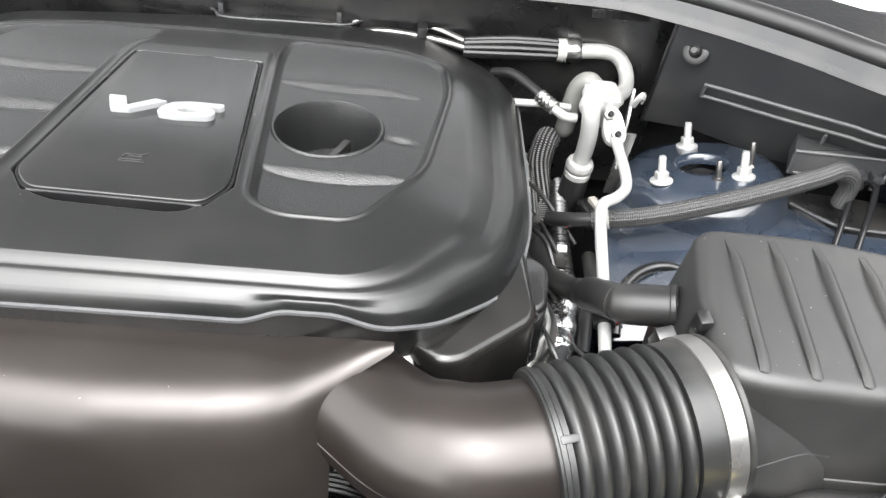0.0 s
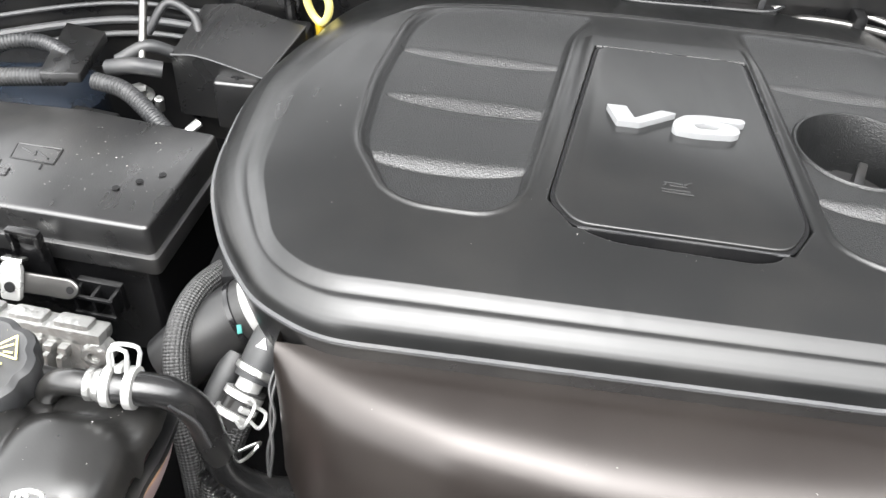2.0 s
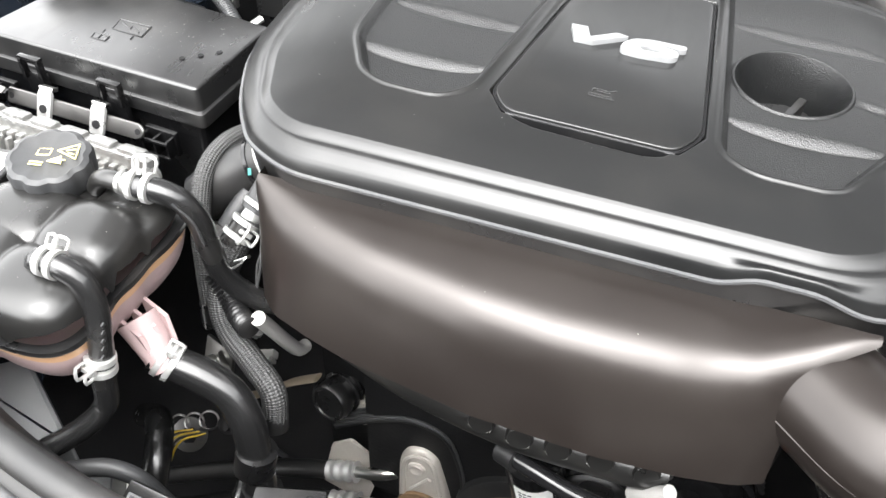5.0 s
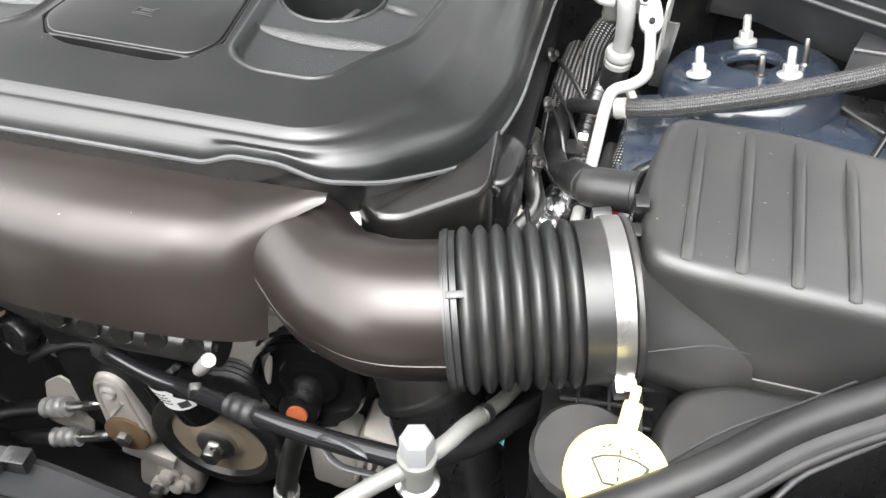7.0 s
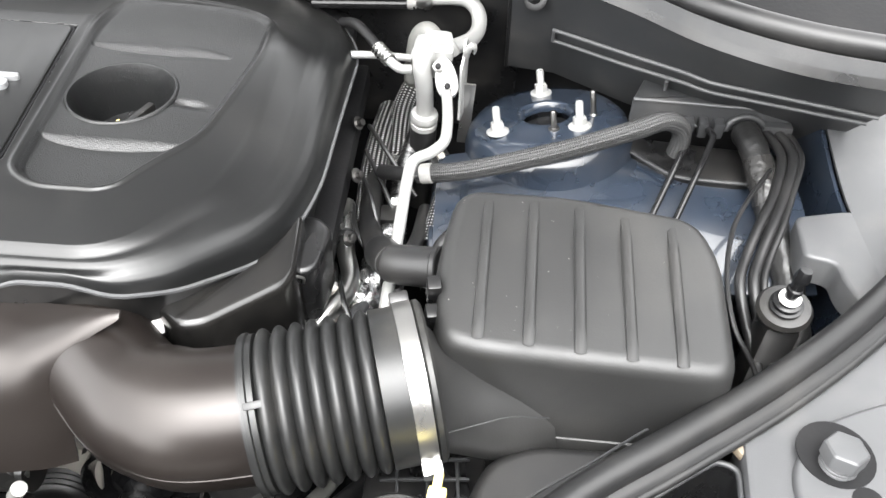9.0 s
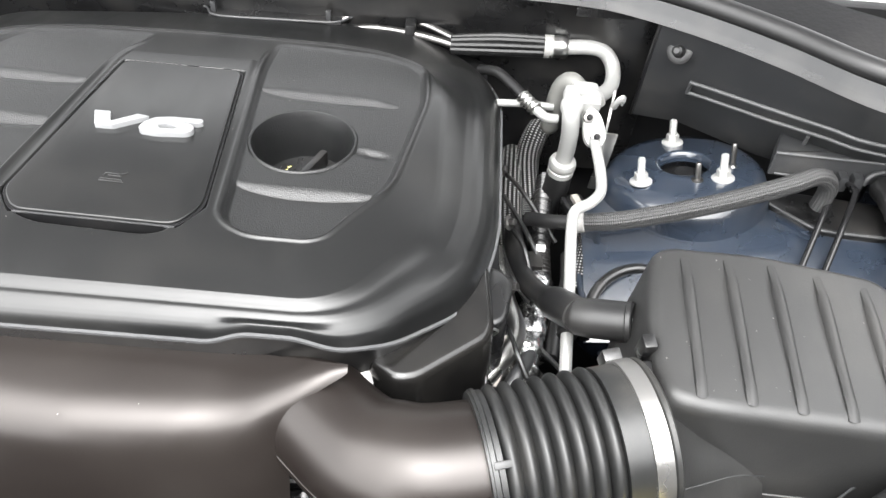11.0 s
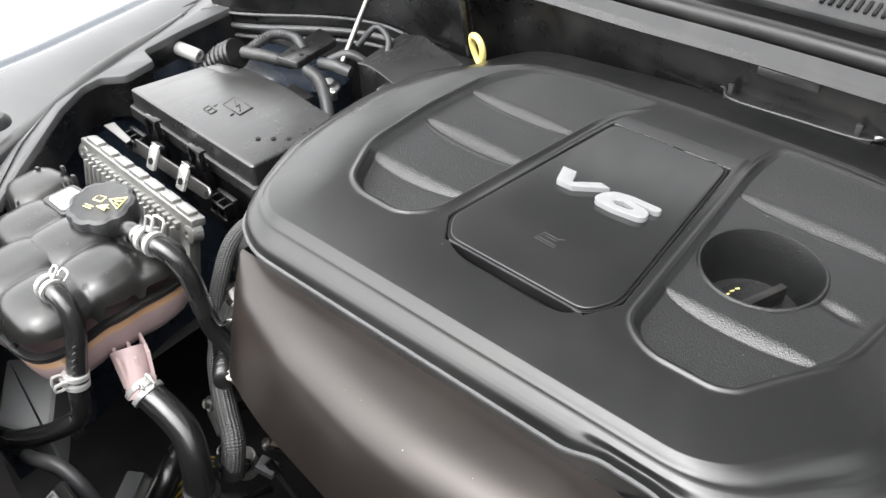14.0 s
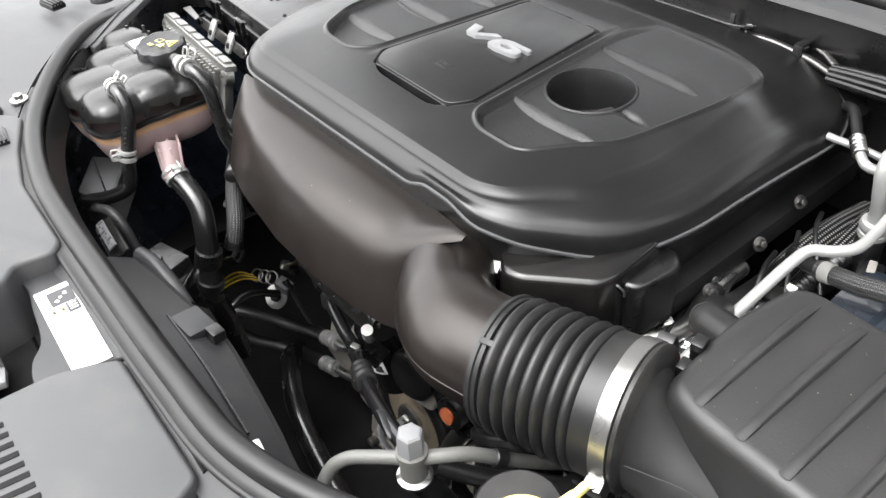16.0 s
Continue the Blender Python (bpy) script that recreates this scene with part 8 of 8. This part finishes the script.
for a, b in zip(outl, outl[1:] + outl[:1]):
    tube([wq @ Vector((*a, 0.0066)), wq @ Vector((*b, 0.0066))], 0.0009, 6, geo=sym)
for k in range(5):
    tube([wq @ Vector((0.0, -0.0135 + 0.0055 * k, 0.0071)), wq @ Vector((0.0, -0.0108 + 0.0055 * k, 0.0071))], 0.0008, 6, geo=sym)
for side in (-1, 1):
    for k in range(3):
        a = 0.5 + 0.42 * k
        tube([wq @ Vector((side * 0.011 * math.sin(a), 0.0105 + 0.006 * math.cos(a) - 0.002, 0.0064)), wq @ Vector((side * 0.011 * math.sin(a + 0.26), 0.0105 + 0.006 * math.cos(a + 0.26) - 0.002, 0.0064))], 0.0008, 6, geo=sym)
part("symbol", sym, INK, wcap, "black washer symbol")

duct = thing("fresh_air_duct", (0.34, 0.32, 0.86), "black plastic fresh air duct in front of the filter box", "air duct")
part("shell", prism([(0.252, 0.300), (0.268, 0.338), (0.30, 0.352), (0.430, 0.352), (0.424, 0.340), (0.33, 0.282), (0.27, 0.238)], 0.82, 0.930, 0.010, 4, r=0.015), MATT, duct)
MOUTH = fillet([(0.285, 0.212), (0.320, 0.188), (0.372, 0.205), (0.414, 0.258), (0.430, 0.292), (0.434, 0.324), (0.421, 0.330), (0.385, 0.307), (0.335, 0.273)], 0.012, 4)
part("funnel", sheet(lambda u, v: (*[c * (1 - 0.25 * v) + o * 0.25 * v for c, o in zip(MOUTH[int(round(u * len(MOUTH))) % len(MOUTH)], (0.36, 0.26))], 0.953 - 0.22 * v - 0.02 * (1 - v) * float(smooth(0.30, 0.20, MOUTH[int(round(u * len(MOUTH))) % len(MOUTH)].y))), [k / len(MOUTH) for k in range(len(MOUTH) + 1)], [0, 0.1, 0.4, 0.7, 1]), PLASTIC, duct)
part("funnel_floor", prism([(0.28, 0.18), (0.44, 0.18), (0.44, 0.34), (0.28, 0.34)], 0.70, 0.735, 0.002, 1), DARK, duct)
part("frame", tube([(p.x, p.y, 0.954 - 0.02 * float(smooth(0.30, 0.20, p.y))) for p in MOUTH[::2]] + [(MOUTH[0].x, MOUTH[0].y, 0.935)], 0.0022, 10), TRIM, duct)
part("ridge", tube([(0.2618, 0.2734, 0.936), (0.2953, 0.3027, 0.938), (0.3421, 0.3336, 0.940), (0.3731, 0.3559, 0.940), (0.3995, 0.3736, 0.940)], 0.0012, 6), TRIM, duct)
part("tape", block((0.008, 0.014, 0.008), pose(0.437, 0.340, 0.955, 0, 0, 30), 0.002), DUSTY, duct, "worn tan patch of tape")
corner = thing("headlamp_panel", (0.55, 0.25, 0.90), "weathered grey panel beside the headlamp", "panel", kind="structure")
part("panel", prism([(0.440, 0.352), (0.50, 0.386), (0.575, 0.446), (0.66, 0.53), (0.85, 0.50), (0.75, 0.05), (0.42, 0.10), (0.430, 0.27)], 0.90, 0.962, 0.004, 2, r=0.01), GREYPAINT, corner)
part("raised_plate", prism([(0.462, 0.315), (0.485, 0.352), (0.53, 0.372), (0.62, 0.40), (0.66, 0.20), (0.47, 0.20)], 0.955, 0.9685, 0.004, 3, r=0.015), GREYPAINT, corner)
# flush dark discs imitating the shade of a recess and a hole
part("recess", lathe([(0.0255, 0), (0.0255, 0.0008), (0.0001, 0.0008)], (0.495, 0.331, 0.9683), (0, 0, 1), 28), DARK, corner)
part("hole", lathe([(0.010, 0), (0.010, 0.0008), (0.0001, 0.0008)], (0.506, 0.2975, 0.9683), (0, 0, 1), 20), DARK, corner)
knob = thing("adjuster_bolt", (0.493, 0.326, 0.965), "dull grey hexagonal adjuster bolt in a recess", "bolt")
part("thread", lathe([(0.0125 - 0.0008 * (k % 2), 0.0013 * k) for k in range(10)], (0.4935, 0.322, 0.964), (0.05, 0.12, 1), 24), GREYPAINT, knob)
part("head", prism(hexagon(0.0148), 0.012, 0.0235, 0.003, 3, r=0.002, at=aim((0.4935, 0.322, 0.964), (0.05, 0.12, 1))), GREYPAINT, knob, angle=25)
plug = thing("level_sensor", (0.505, 0.485, 0.93), "dark blue round mount with a white ring and black plug", "sensor")
part("mount", lathe([(0.010, -0.02), (0.021, -0.008), (0.0225, -0.003), (0.020, 0.001), (0.012, 0.002)], (0.506, 0.482, 0.946), (-0.1, -0.2, 1), 32), TANKTOP, plug, "glossy blue-black disc")
for k in range(2):
    part("collar", lathe([(0.008, 0.002), (0.0135 - 0.002 * k, 0.003), (0.0135 - 0.002 * k, 0.005), (0.008, 0.006)], Vector((0.506, 0.482, 0.946)) + Vector((0, 0, 0.004 * k)), (-0.1, -0.2, 1), 24), GLOSS, plug)
part("ring", lathe([(0.0055, 0.0), (0.0088, 0.0008), (0.0088, 0.0030), (0.0055, 0.0038)], (0.506, 0.481, 0.956), (-0.05, -0.1, 1), 24), LABEL, plug, "white ring")
part("stem", lathe([(0.0052, 0.0), (0.0052, 0.006), (0.0066, 0.007), (0.0066, 0.010), (0.0050, 0.011), (0.0050, 0.018), (0.0066, 0.020), (0.0066, 0.023), (0.0048, 0.030)], (0.506, 0.481, 0.958), (0.12, 0.05, 1), 18), GLOSS, plug)
solo("sensor_column", block((0.03, 0.03, 0.10), pose(0.508, 0.485, 0.880), 0.006), PLASTIC, "black plastic column below the sensor", "column")
grid = thing("vent_grid", (0.225, 0.34, 0.88), "black plastic vent grid with pale edges", "grid")
for k in range(3):
    part("bar", block((0.065, 0.0025, 0.003), pose(0.225, 0.322 + 0.014 * k, 0.893 + 0.004 * k, 0, 0, 4), 0.0008), TRIM, grid)
for k in range(3):
    part("bar", block((0.0025, 0.040, 0.003), pose(0.205 + 0.022 * k, 0.336, 0.897, 0, 0, 4), 0.0008), TRIM, grid)
part("tray", block((0.09, 0.06, 0.02), pose(0.225, 0.336, 0.875), 0.003), PLASTIC, grid)
fr = thing("fender_right", (0.75, 0.70, 0.93), "weathered grey panel outside the seal", "fender", kind="structure")
part("panel", sheet(lambda u, v: (0.604 + 0.42 * v, 0.52 + 0.36 * u, float(0.931 + 0.040 * smooth(0.25, 0.85, u)) + 0.030 * math.sin(2.4 * v)), [k / 16 for k in range(17)], [k / 10 for k in range(11)], double=0.004), GREYPAINT, fr)
part("ledge", prism([(0.5446, 0.5555), (0.5715, 0.5484), (0.571, 0.5277), (0.58, 0.50), (0.66, 0.50), (0.66, 0.62), (0.597, 0.6195), (0.5495, 0.6082)], 0.905, 0.935, 0.004, 3, r=0.008), GREYPAINT, fr, "stepped grey ledge inside the fender")
part("post", block((0.016, 0.012, 0.040), pose(0.604, 0.812, 0.985, 8, 0, 0), 0.003), GREYPAINT, fr, "small grey stop post")

# ---- more small things in the gap between cover and strut tower ----
solo("tube_band", lathe([(0.0090, -0.0045), (0.0102, -0.004), (0.0102, 0.004), (0.0090, 0.0045)], (0.1325, 0.592, 0.8885), (0.2, -0.95, 0.1), 20), RUBBER, "black rubber band round the coolant tube", "band")
for pts in ([(0.118, 0.580, 0.862), (0.128, 0.545, 0.868), (0.140, 0.510, 0.868), (0.148, 0.480, 0.862)], [(0.158, 0.520, 0.874), (0.150, 0.500, 0.878), (0.138, 0.480, 0.870)]):
    solo("vent_tube", tube(pts, 0.0075, 14), TRIM, "dull grey vent tube crossing the gap", "tube", "grey vent tubes")
for p, size in (((0.178, 0.705, 0.872), (0.014, 0.008, 0.007)), ((0.214, 0.560, 0.882), (0.010, 0.010, 0.008))):
    solo("red_lock_tab", block(size, pose(*p, 0, 0, 12), 0.0015), RED, "small red plastic connector lock", "lock tab", "red lock tabs")
rnd = random.Random(5)
for k in range(6):
    y = 0.78 - 0.045 * k
    solo("wire", tube([(0.128 + 0.010 * rnd.random(), y, 0.885), (0.140 + 0.02 * rnd.random(), y - 0.05, 0.880 + 0.02 * rnd.random()), (0.165 + 0.03 * rnd.random(), y - 0.09, 0.862)], 0.0026, 8), RUBBER, "thin black wire in the gap beside the cover", "wire", "thin wires")
cs = thing("cast_shield", (0.128, 0.47, 0.87), "crinkled dull metal heat shield below the cover rim", "heat shield")
part("plate", sheet(lambda u, v: (0.116 + 0.052 * u + 0.006 * math.sin(40 * v), 0.445 + 0.085 * v + 0.02 * u, 0.872 + 0.014 * v - 0.02 * u + 0.0022 * math.sin(55 * v) * math.cos(9 * u)), [k / 10 for k in range(11)], [k / 30 for k in range(31)], double=0.002), DULL, cs)
for y in (0.470, 0.515):
    part("bolt", prism(hexagon(0.0055), 0, 0.008, 0.001, 2, at=aim((0.150, y + 0.02, 0.870), (0.2, -0.3, 1))), STEEL, cs, angle=25)
wm = thing("rim_bracket", (0.115, 0.50, 0.93), "black plastic bracket below the cover's corner", "bracket")
part("plate", prism([(0.098, 0.470), (0.128, 0.478), (0.134, 0.530), (0.118, 0.545), (0.098, 0.54)], 0.90, 0.962, 0.006, 3, r=0.012), PLASTIC, wm)
part("wire_clip", tube([(0.108, 0.468, 0.962), (0.114, 0.464, 0.968), (0.120, 0.468, 0.962), (0.118, 0.474, 0.950)], 0.0011, 6), STEEL, wm)
for k, (x, y, z) in enumerate(((0.138, 0.575, 0.915), (0.136, 0.655, 0.925), (0.128, 0.735, 0.93), (0.124, 0.60, 0.905))):
    bb = thing("flange_bolt", (x, y, z), "bright flanged bolt on the cylinder head", "bolt", "head bolts")
    part("washer", lathe([(0.0075, 0), (0.0075, 0.0015), (0.005, 0.002)], (x, y, z - 0.01), (0.8, -0.3, 0.5), 16), DULL, bb)
    part("head", prism(hexagon(0.0042), 0.0015, 0.008, 0.0008, 2, at=aim((x, y, z - 0.01), (0.8, -0.3, 0.5))), DULL, bb, angle=25)

# ---- scattered flecks of dust and grit on the plastic ----
rnd = random.Random(11)


def fleck(geo, x, y, z):
    s = 0.0003 + 0.0005 * rnd.random() ** 3
    a = rnd.random() * 6.3
    dx, dy = s * math.cos(a), s * math.sin(a)
    w = 0.3 + 0.5 * rnd.random()
    geo.add([(x + dx, y + dy, z), (x - dy * w, y + dx * w, z), (x - dx, y - dy, z), (x + dy * w, y - dx * w, z), (x, y, z + 0.0004)], [(0, 1, 4), (1, 2, 4), (2, 3, 4), (3, 0, 4), (3, 2, 1, 0)])


grit = Geo()
for _ in range(30):
    x, y = 0.235 + 0.19 * rnd.random(), 0.385 + 0.125 * rnd.random()
    fleck(grit, x, y, 1.0059 + box_top(x, y))
for _ in range(110):
    x, y = -0.775 + 0.225 * rnd.random(), 0.552 + 0.085 * rnd.random()
    fleck(grit, x, y, 0.9624 + lid_fall(x, y))
for _ in range(70):
    px, py, ax, ay, tall = LOBES[rnd.randrange(len(LOBES))]
    x, y = px + ax * 0.6 * (rnd.random() * 2 - 1), py + ay * 0.6 * (rnd.random() * 2 - 1)
    fleck(grit, x, y, float(seam_z(x, y) + 0.0022 + 0.034 * lobe_height(np.array([x]), np.array([y]))[0]))
for _ in range(70):
    x, y = -0.44 + 0.47 * rnd.random(), 0.46 + 0.30 * rnd.random()
    fleck(grit, x, y, float(cover_height(np.array([x]), np.array([y]))[0]) + 0.0002)
for _ in range(5):
    x = -0.38 + 0.36 * rnd.random()
    p = intake_skin((x + 0.426) / 0.437, 0.05 + 0.4 * rnd.random())
    fleck(grit, p[0], p[1], p[2] + 0.003)
solo("dust_flecks", grit, FLECK, "pale flecks of dust and grit on the plastic", "dust", kind="stuff")

# ---- castings behind the pulleys ----
mb = thing("mount_bracket", (-0.335, 0.455, 0.64), "dull cast aluminium engine mount bracket", "bracket")
part("plate", prism([(-0.395, 0.612), (-0.372, 0.606), (-0.352, 0.622), (-0.330, 0.628), (-0.315, 0.640), (-0.275, 0.650), (-0.270, 0.676), (-0.33, 0.668), (-0.392, 0.640)], 0, 0.020, 0.004, 2, r=0.006, at=pose(0, 0.475, 0, 90, 0, 0)), DIRTY, mb)
for x, z in ((-0.372, 0.628), (-0.300, 0.662)):
    part("boss", lathe([(0.010, 0), (0.010, 0.006), (0.006, 0.007)], (x, 0.456, z), (0, -1, 0.1), 16), DIRTY, mb)
al = thing("alternator_casting", (-0.12, 0.47, 0.72), "pale cast aluminium housing behind the pulleys", "casting")
part("neck", tube([(-0.155, 0.475, 0.650), (-0.125, 0.462, 0.700), (-0.100, 0.452, 0.755), (-0.080, 0.445, 0.810)], lambda s, w: 0.030 - 0.008 * s / w, 24), DIRTY, al)
part("shoulder", prism([(-0.175, 0.640), (-0.110, 0.650), (-0.085, 0.74), (-0.120, 0.745), (-0.165, 0.70)], 0, 0.03, 0.008, 3, r=0.012, at=pose(0, 0.500, 0, 90, 0, 0)), DIRTY, al)
for k in range(6):
    part("rib", tube([(-0.128 + 0.006 * k, 0.446, 0.668 + 0.002 * k), (-0.112 + 0.006 * k, 0.440, 0.694 + 0.002 * k)], 0.0022, 6), DARK, al)
lc = thing("lower_casting", (-0.27, 0.45, 0.42), "pale cast aluminium bracket below the tensioner", "casting")
part("body", prism([(-0.335, 0.36), (-0.300, 0.350), (-0.245, 0.36), (-0.225, 0.44), (-0.240, 0.470), (-0.300, 0.462), (-0.320, 0.42)], 0, 0.04, 0.010, 3, r=0.012, at=pose(0, 0.480, 0, 90, 0, 0)), DIRTY, lc)
part("flange_nut", prism(hexagon(0.015), 0, 0.012, 0.002, 2, at=aim((-0.292, 0.440, 0.385), (0, -1, 0.2))), DIRTY, lc, angle=25)
part("stud", lathe([(0.008, 0), (0.008, 0.014), (0.006, 0.015)], (-0.292, 0.430, 0.387), (0, -1, 0.2), 16), STEEL, lc)
pc = thing("pump_neck", (-0.01, 0.45, 0.52), "pale cast aluminium pump neck", "casting")
part("drum", lathe([(0.028, -0.03), (0.030, 0.0), (0.026, 0.010), (0.012, 0.012)], (-0.030, 0.440, 0.530), (0.1, -1, 0.2), 30), DIRTY, pc)
part("lump", block((0.05, 0.04, 0.05), pose(0.020, 0.455, 0.545, 10, 20, 5), 0.012), DIRTY, pc)
hb = thing("pulley_belt_wrap", (-0.044, 0.43, 0.77), "ribbed black belt over the accessory pulley", "belt")
for k in range(5):
    part("rib", tube([(-0.044 + 0.060 * math.cos(a), 0.428 + 0.005 * k, 0.724 + 0.060 * math.sin(a)) for a in [0.35 + 0.26 * j for j in range(10)]], 0.0026, 6, 0.01), RUBBER, hb)
tg = thing("teal_tag", (0.150, 0.319, 0.84), "small teal paper tag on a hose", "tag")
part("paper", sheet(lambda u, v: (0.150 - 0.012 + 0.03 * u, 0.312 + 0.008 * math.sin(3 * u) + 0.012 * v, 0.842 + 0.018 * v + 0.004 * math.sin(5 * u)), [k / 12 for k in range(9)], [0, 0.3, 0.6], double=0.0006), TEAL, tg)

# ---- small fittings low behind the radiator ----
lv = thing("dusty_lever", (-0.47, 0.455, 0.63), "dusty tan bent lever on the engine front", "lever")
part("arm", tube([(-0.526, 0.450, 0.594), (-0.493, 0.450, 0.617), (-0.455, 0.450, 0.655), (-0.422, 0.452, 0.677)], 0.0085, 10, flat=0.3), DUSTY, lv)
part("pin", lathe([(0.008, -0.004), (0.008, 0.006), (0.005, 0.008)], (-0.524, 0.446, 0.595), (-0.2, -0.8, 0.6), 16), STEEL, lv)
part("foot", block((0.030, 0.008, 0.012), pose(-0.515, 0.452, 0.585, 0, -30, 0), 0.002), DARK, lv)
rg = thing("bolt_ring", (-0.627, 0.46, 0.447), "bright steel ring with a dark bolt low in the bay", "ring")
part("ring", lathe([(0.014, 0), (0.023, 0.001), (0.023, 0.004), (0.014, 0.005)], (-0.627, 0.460, 0.447), (0.3, -0.7, 0.7), 26), DULL, rg)
part("bolt", prism(hexagon(0.011), 0.0, 0.010, 0.002, 2, at=aim((-0.627, 0.460, 0.447), (0.3, -0.7, 0.7))), DARK, rg, angle=25)
sw = thing("sensor_lead", (-0.50, 0.44, 0.53), "thin grey sensor lead on the engine front", "wire")
part("lead", tube([(-0.516, 0.440, 0.559), (-0.500, 0.442, 0.530), (-0.478, 0.444, 0.503), (-0.45, 0.45, 0.47)], 0.0032, 8), TRIM, sw)
part("end", tube([(-0.524, 0.438, 0.568), (-0.512, 0.440, 0.552)], 0.006, 10), PLASTIC, sw)
for p, a in (((-0.467, 0.420, 0.775), 25), ((-0.457, 0.420, 0.740), -15)):
    wc = thing("white_clip", p, "small white plastic clip below the intake cover", "clip", "white clips")
    part("body", block((0.022, 0.008, 0.012), pose(*p, 20, a, 10), 0.002), CLEAR, wc)
    part("latch", block((0.008, 0.004, 0.016), pose(p[0] + 0.006, p[1] - 0.005, p[2], 20, a, 10), 0.001), CLEAR, wc)
for pts, r, lab in (([(-0.62, 0.40, 0.58), (-0.57, 0.37, 0.64), (-0.54, 0.33, 0.66), (-0.53, 0.28, 0.62), (-0.54, 0.24, 0.54)], 0.014, "thick black hose low in front of the engine"), ([(-0.50, 0.42, 0.44), (-0.42, 0.37, 0.50), (-0.33, 0.33, 0.50), (-0.22, 0.31, 0.46), (-0.10, 0.31, 0.42)], 0.016, "black lower radiator hose deep in the bay"), ([(-0.47, 0.40, 0.60), (-0.455, 0.35, 0.64), (-0.45, 0.30, 0.63), (-0.46, 0.25, 0.58)], 0.006, "thin black cable low in the bay")):
    solo("deep_hose", tube(pts, r, 16), HOSE, lab, "hose", "hoses deep in the bay")
fan = thing("fan_motor", (-0.20, 0.24, 0.55), "black plastic fan motor housing behind the radiator", "fan motor")
part("drum", lathe([(0.052, -0.02), (0.056, 0.0), (0.056, 0.022), (0.050, 0.030), (0.020, 0.032), (0.018, 0.036), (0.0001, 0.036)], (-0.20, 0.215, 0.58), (0, 1, 0.1), 40), PLASTIC, fan)
for k in range(5):
    a = 0.4 + 1.257 * k
    part("arm", tube([(-0.20 + 0.05 * math.cos(a), 0.222, 0.58 + 0.05 * math.sin(a)), (-0.20 + 0.21 * math.cos(a), 0.205, 0.58 + 0.21 * math.sin(a))], 0.008, 8, flat=0.5), PLASTIC, fan)
bk = thing("bolted_bracket", (-0.475, 0.365, 0.76), "dark sheet bracket with a bright bolt beside the hose", "bracket")
part("plate", block((0.036, 0.004, 0.050), pose(-0.475, 0.372, 0.775, -20, 0, -20), 0.0015), DULL, bk)
part("bolt", lathe([(0.008, 0), (0.008, 0.002), (0.005, 0.003), (0.005, 0.007), (0.003, 0.008)], (-0.476, 0.367, 0.785), (-0.2, -0.8, 0.5), 16), STEEL, bk)
